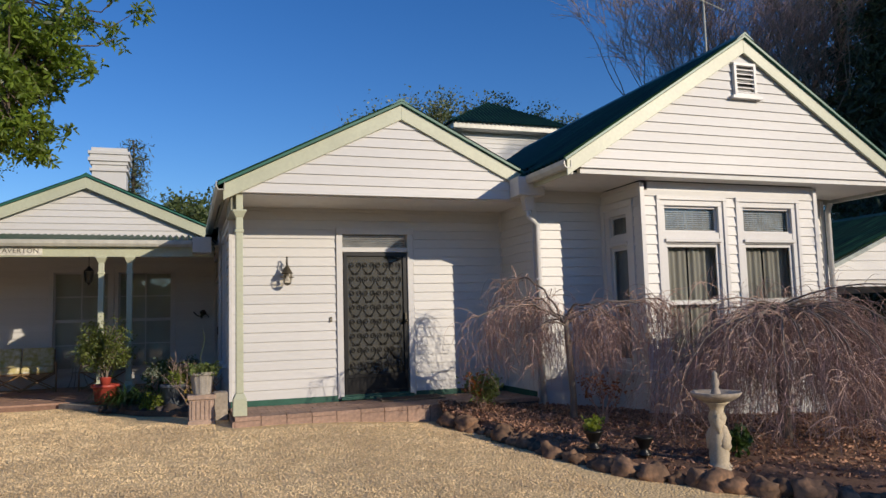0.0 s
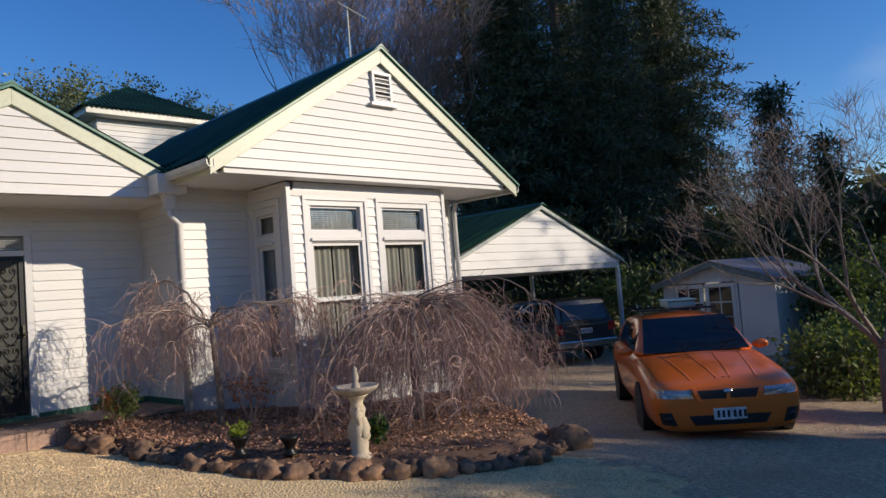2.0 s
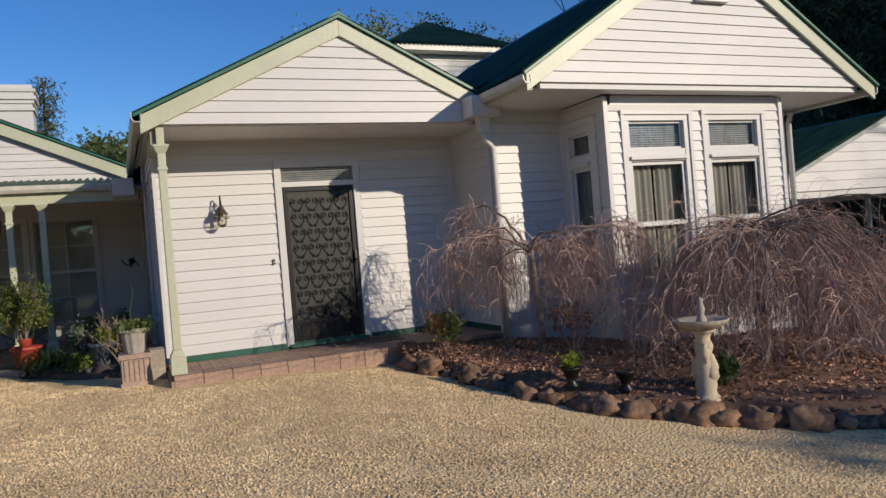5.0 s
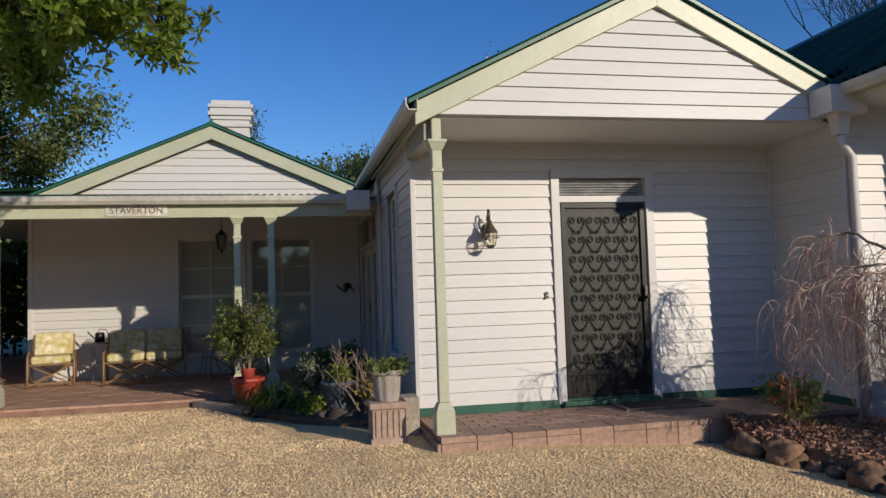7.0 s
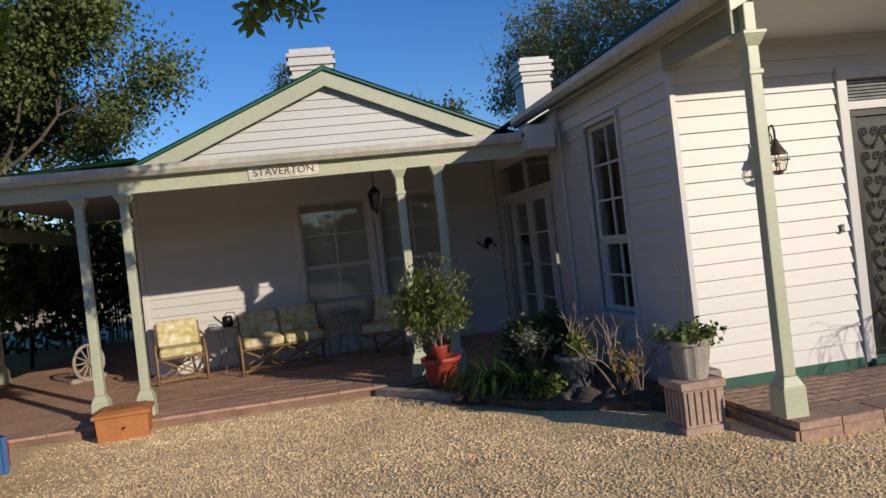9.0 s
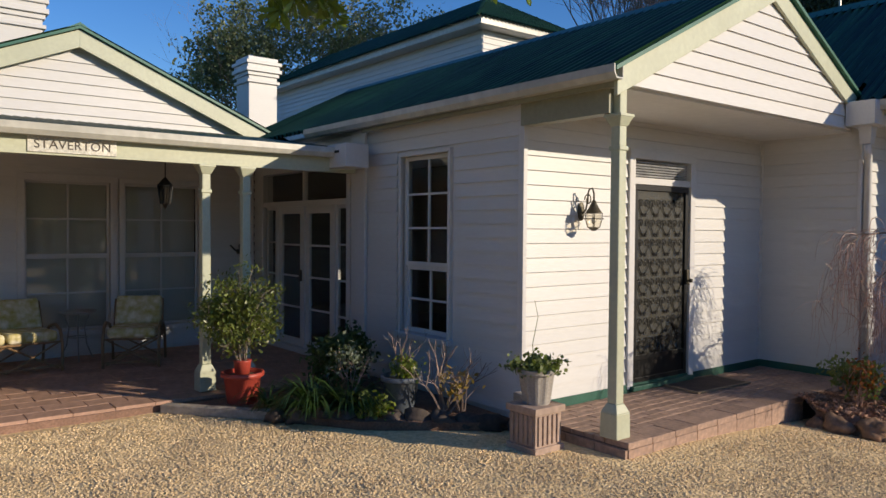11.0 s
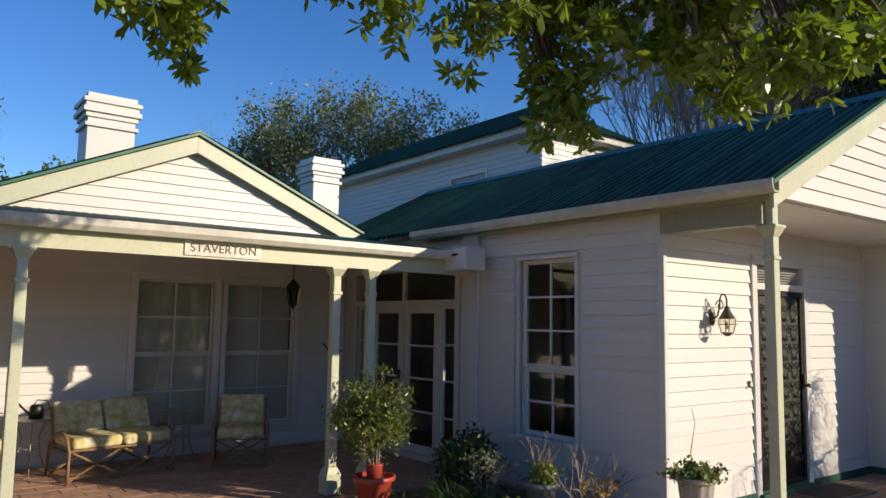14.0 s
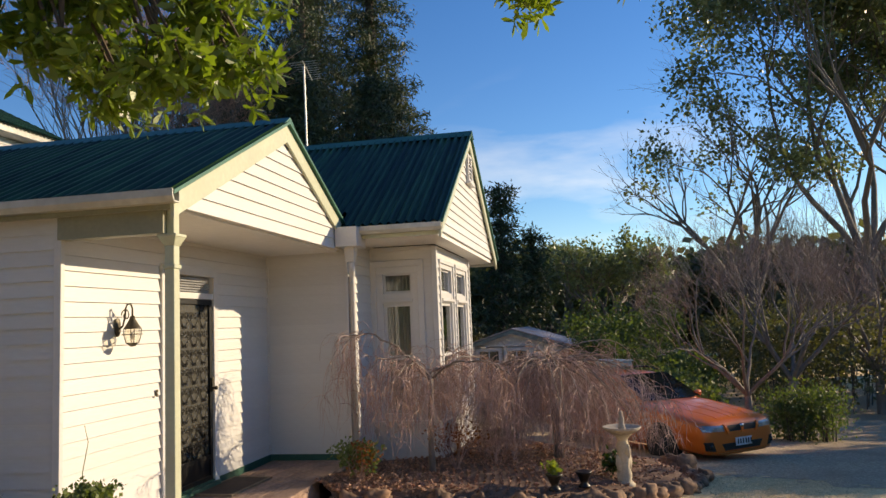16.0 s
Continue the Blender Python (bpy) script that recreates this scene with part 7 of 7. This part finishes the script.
def hedge(name, x0, x1, y0, y1, h, n, label, seed, mat=LEAF_HEDGE, leaf=0.09, per=24, lumps=0.25, z=None):
    """A dense bank of shrubs: stems inside, leaves all over."""
    rg = random.Random(seed)
    cx, cy = (x0 + x1) / 2, (y0 + y1) / 2
    z0 = zed(cx, cy) if z is None else z
    t = thing(name, label, "hedge", (cx, cy, z0))
    g, cs = G(), []
    for k in range(n):
        x, y = rg.uniform(x0, x1) - cx, rg.uniform(y0, y1) - cy
        hh = h * (1 + lumps * 2 * noise.noise((x * 0.45 + seed, y * 0.45, 1.0)))
        zz = hh * rg.random() ** 0.55
        cs.append((x, y, zz))
        if k % 6 == 0:
            g.tube([(x * 0.95, y * 0.9, -0.1), (x, y, zz)], [0.02, 0.008], 4, False)
    tagged(part("woody_stem", g, BARK, t), kind="stuff")
    leaves("foliage", cs, per, (0.22, 0.22, 0.18), leaf, mat, t, seed, 0.34)
    return t


# the tree whose boughs hang over the yard
t = thing("overhanging_tree", "broad evergreen tree with glossy leaves hanging over the yard", "tree", (-6.3, 9.4, zed(-6.3, 9.4)))
rg = random.Random(99)
o_ = Vector((-6.3, 9.4, zed(-6.3, 9.4)))
BOUGHS = (((-4.25, 9.95, 3.12), 0.20), ((-4.6, 9.75, 3.2), 0.18), ((-3.5, 9.4, 3.2), 0.20), ((-3.05, 9.3, 3.13), 0.24), ((-2.55, 9.33, 2.78), 0.11), ((-2.5, 9.05, 3.18), 0.22),
          ((-2.2, 8.75, 3.08), 0.22), ((-1.95, 8.45, 3.05), 0.21), ((-1.72, 8.25, 3.08), 0.15), ((-1.6, 8.95, 3.02), 0.11), ((-1.45, 8.6, 3.55), 0.28), ((-1.72, 6.74, 3.26), 0.09), ((-1.77, 6.26, 3.42), 0.08))
g = G()
g.tube([(0, 0, -0.2), (0.05, 0, 1.2), (0.15, 0.02, 2.6), (0.5, 0.05, 4.0), (1.2, 0.1, 5.2)], [0.24, 0.2, 0.18, 0.16, 0.13], 10, False)
cs = []
for k, (q, wide) in enumerate(BOUGHS):
    q = Vector(q) - o_
    a = Vector((1.2, 0.1, 5.2))
    hi_ = a.lerp(q, 0.55) + Vector((0, 0, 0.8 + 0.05 * k))
    g.tube([a, a.lerp(hi_, 0.5) + Vector((0, 0, 0.2)), hi_, q + Vector((0, 0, 0.35)), q + Vector((0, 0, 0.05))], [0.06, 0.05, 0.035, 0.02, 0.008], 6, False)
    for j in range(9 if wide < 0.1 else 30):
        z = rg.uniform(-0.04, 1.35) * (0.35 if wide < 0.1 else 1.0)
        w = wide * (0.45 + 0.8 * smoothstep(0.0, 0.8, z))
        c = q + Vector((rg.gauss(0, w), rg.gauss(0, w), z))
        g.tube([hi_.lerp(q, rg.random()) + Vector((0, 0, 0.3)), c.lerp(q, 0.3) + Vector((0, 0, 0.12)), c], [0.012, 0.008, 0.004], 4, False)
        # each twig ends in a few rosettes of leaves
        cs += [c + Vector((rg.gauss(0, 0.085), rg.gauss(0, 0.085), rg.gauss(0, 0.06))) for _ in range(9)]
part("trunk", g, BARK, t, smooth=True)
leaves("crown", cs, 11, (0.008, 0.008, 0.008), 0.085, leaf_material("glossy_evergreen_leaf", (0.17, 0.24, 0.04), 0.6, 0.35, 0.4), t, 5, 0.15, 0.15, 0.0, 1.0, True)

GARDEN = "garden trees behind the house"
leafy_tree((-9.1, 20.5, 0.1), 8.2, 3.8, 61, "dense leafy green tree behind the verandah", LEAF_MID, 0.10, 270, 4, 0.2, clusters=420, base=0.22, group=GARDEN)
leafy_tree((-10.8, 17.0, 0.1), 7.0, 3.2, 62, "dense leafy green tree beyond the verandah", LEAF_MID, 0.10, 230, 4, 0.2, clusters=360, base=0.2, group=GARDEN)
leafy_tree((-12.0, 24.0, 0.1), 9.0, 4.0, 63, "tall leafy tree beyond the verandah", LEAF_DARK, 0.18, 50, 4, 0.2, clusters=300, base=0.2, group=GARDEN)
hedge("shrub_bank", -14, -7.9, 13.5, 22, 3.0, 900, "dark evergreen shrubs beside the verandah", 64, LEAF_HEDGE, 0.2, 30)
hedge("shrub_bank", -12, -5.0, 24.5, 27, 3.2, 420, "dark evergreen shrubs behind the house", 65, LEAF_HEDGE, 0.2, 30)
leafy_tree((-0.9, 34, 0), 6.7, 2.8, 66, "rounded dark green tree far behind the roof", LEAF_HEDGE, 0.2, 44, 4, 0.2, clusters=200, group=GARDEN)
conifer((-2.6, 40, 0), 10.6, 1.0, 67, "slim cypress far behind the roof", LEAF_PINE2, 16, 22, 0.3)
for k, (x, y, h, r) in enumerate(((10.2, 38.5, 11.2, 3.4), (12.4, 39.5, 13.0, 3.6), (14.5, 36.5, 12.8, 3.8), (19.0, 37, 12.8, 3.8))):
    leafy_tree((x, y, 0), h, r, 70 + k, "airy winter tree with thin green leaves behind the house", LEAF_GUM, 0.17, 20, 5, 0.17, clusters=480, spread_=0.32, base=0.25, group=GARDEN, bark=PALEBARK)
leafy_tree((3.8, 40, 0), 8.4, 2.3, 76, "rounded green tree far behind the roof", LEAF_HEDGE, 0.2, 40, 4, 0.18, clusters=160, group=GARDEN)
bare_tree((20.6, 24.6, -1.0), 14.0, 81, "tall bare winter tree with fine grey twigs", TWIGP, 7, 0.24, 0.45, 0.2, 4, out=0.35, group="tall bare trees")
bare_tree((22.0, 25.0, -1.0), 15.5, 82, "tall bare winter tree with fine reddish twigs", TWIG, 7, 0.26, 0.45, 0.2, 4, out=0.35, group="tall bare trees")
bare_tree((20.5, 22.5, -1.0), 13.0, 83, "tall bare winter tree with fine reddish twigs", TWIG, 7, 0.22, 0.45, 0.2, 4, out=0.35, group="tall bare trees")
for k, (x, y, h, r) in enumerate(((24.5, 22.0, 20.0, 5.0), (28.0, 19.5, 22.0, 5.4), (25.0, 15.2, 13.5, 4.4), (30.0, 15.6, 15.0, 4.6), (31.0, 24.0, 25.0, 5.6), (36.0, 18.4, 30.0, 5.2), (34.0, 21.5, 29.0, 5.8), (22.5, 17.8, 14.0, 4.0))):
    conifer((x, y, zed(x, y)), h, r, 90 + k, "tall dark conifer behind the carport", LEAF_PINE if k % 3 else LEAF_PINE2, 48 if k < 5 else 60, 30 if k < 5 else 40, 0.27 if k < 5 else 0.34)
conifer((27.5, 10.2, -1.6), 9.6, 1.5, 98, "slender dark conifer beside the shed", LEAF_PINE, 24, 24, 0.32)
conifer((29.0, 9.0, -1.6), 7.6, 1.4, 99, "slender dark conifer beside the shed", LEAF_PINE, 24, 20, 0.32)
hedge("shrub_bank", 12, 34, 19.0, 22.5, 3.6, 520, "dark undergrowth behind the carport", 101, LEAF_PINE, 0.2, 22, z=-1.2)
hedge("shrub_bank", 19.5, 30, 12.0, 14.5, 3.0, 300, "dark undergrowth beside the carport", 102, LEAF_HEDGE, 0.16, 22, z=-1.5)
hedge("shrub_bank", 24.0, 33, 3.0, 7.5, 3.4, 420, "dark green shrubs beyond the shed", 103, LEAF_HEDGE, 0.16, 24, z=-1.5)
hedge("shrub_bank", 13.0, 17.5, 3.9, 5.2, 1.05, 420, "leafy green shrubs at the drive's edge", 104, LEAF_MID, 0.10, 26, z=-1.05)
hedge("shrub_bank", 17.5, 22, 3.0, 5.2, 1.5, 520, "dark evergreen shrubs beside the shed", 111, LEAF_HEDGE, 0.12, 26, 0.1, z=-1.2)
hedge("shrub_bank", 19.7, 23.2, 5.9, 7.1, 1.9, 330, "dark evergreen shrubs against the shed wall", 112, LEAF_HEDGE, 0.13, 26, 0.1, z=-0.95)
hedge("shrub_bank", 17.5, 32, -3.0, 1.8, 2.8, 800, "dense dark hedge across the drive", 105, LEAF_FAR, 0.14, 26, z=-1.1)
hedge("box_hedge", 11.9, 12.7, 1.6, 2.7, 0.86, 190, "low clipped hedge with pale flowering top", 106, LEAF_HEDGE, 0.07, 34, 0.08)
bare_tree((11.97, 3.34, zed(11.97, 3.34)), 4.3, 107, "bare vase-shaped tree with many pale stems beside the drive", TWIGP, 7, 0.085, 0.5, 0.06, 6, out=0.95, base=0.22, group="bare garden trees")
bare_tree((17.0, 1.2, -1.1), 6.2, 108, "bare brown tree beyond the drive", TWIGP, 6, 0.14, 0.5, 0.12, 6, out=0.8, base=0.16, group="bare garden trees")
bare_tree((24.0, -1.0, -1.2), 6.0, 109, "bare brown tree beyond the drive", TWIG, 6, 0.14, 0.5, 0.12, 6, out=0.8, base=0.16, group="bare garden trees")
bare_tree((18.5, -1.5, -1.2), 6.8, 110, "bare brown tree beyond the drive", TWIGP, 6, 0.14, 0.5, 0.12, 6, out=0.8, base=0.16, group="bare garden trees")
GUMB = material("pale_gum_bark", (0.22, 0.18, 0.15), 0.8, amount=0.5, scale=2, bump=0.3)
for k, (x, y, h, r, c) in enumerate(((37.6, -7.9, 25.0, 8.5, 620), (39.5, -2.4, 15.5, 5.2, 70), (44.0, -15.7, 25.0, 8.0, 420), (62.0, 8.7, 10.0, 4.5, 200), (54.0, 5.0, 10.0, 4.5, 200))):
    leafy_tree((x, y, -1.5), h, r, 120 + k, "tall gum tree with open grey-green crown", LEAF_GUM, 0.28, 60, 5, 0.45, clusters=c, spread_=0.5, bark=GUMB, group="gum trees", base=0.22, name="gum_tree")
# unseen trees and hedges added behind the camera to shade yard and drive
for k in range(9):
    x = -16 + k * 5.4
    leafy_tree((x + (k % 2) * 0.8, -17.5 - (k % 3), -0.9), 6.0 + 0.6 * (k % 3), 3.0, 140 + k, "unseen leafy green tree added behind the camera for dappled shade", LEAF_MID, 0.3, 26, 3, 0.2, clusters=150, spread_=0.45, base=0.18, group="roadside trees")
# shadow caster: its extent and height set the shade edge by the bed
hedge("shade_hedge", 18.6, 22.3, -17.5, -15.5, 8.6, 420, "tall dark green unseen hedge added to shade the foreground", 160, LEAF_HEDGE, 0.32, 20, 0.05, z=-1.2)
hedge("shade_hedge", 22, 40, -17.5, -15.5, 6.2, 900, "dark green unseen hedge added to shade the drive", 162, LEAF_HEDGE, 0.32, 16, 0.1, z=-1.2)
bare_tree((14.8, -17.5, -1.0), 7.0, 161, "tall bare unseen tree added behind the camera", TWIG, 6, 0.2, 0.5, 0.16, 5, out=0.5)
# wooded distance all round
rg = random.Random(170)
cs = []
for k in range(6600):
    w = rg.uniform(0, 2 * math.pi) if k < 4200 else rg.uniform(-0.6, 0.35)
    R = rg.uniform(62, 85)
    x, y = 5 + R * math.cos(w), 8 + R * math.sin(w)
    top = 7.5 + 3.5 * noise.noise((math.cos(w) * 6, math.sin(w) * 6, 2.0)) + 2.0 * noise.noise((math.cos(w) * 22, math.sin(w) * 22, 5.0))
    top += 1.0 * smoothstep(0.75, 0.95, math.cos(w))
    cs.append((x, y, -2.0 + top * rg.random() ** 0.6))
tagged(leaves("far_woods", cs, 16, (1.3, 1.3, 0.9), 1.1, LEAF_FAR, None, 171, 0.36), "dark green woods far off all round", "woods", "", "stuff")
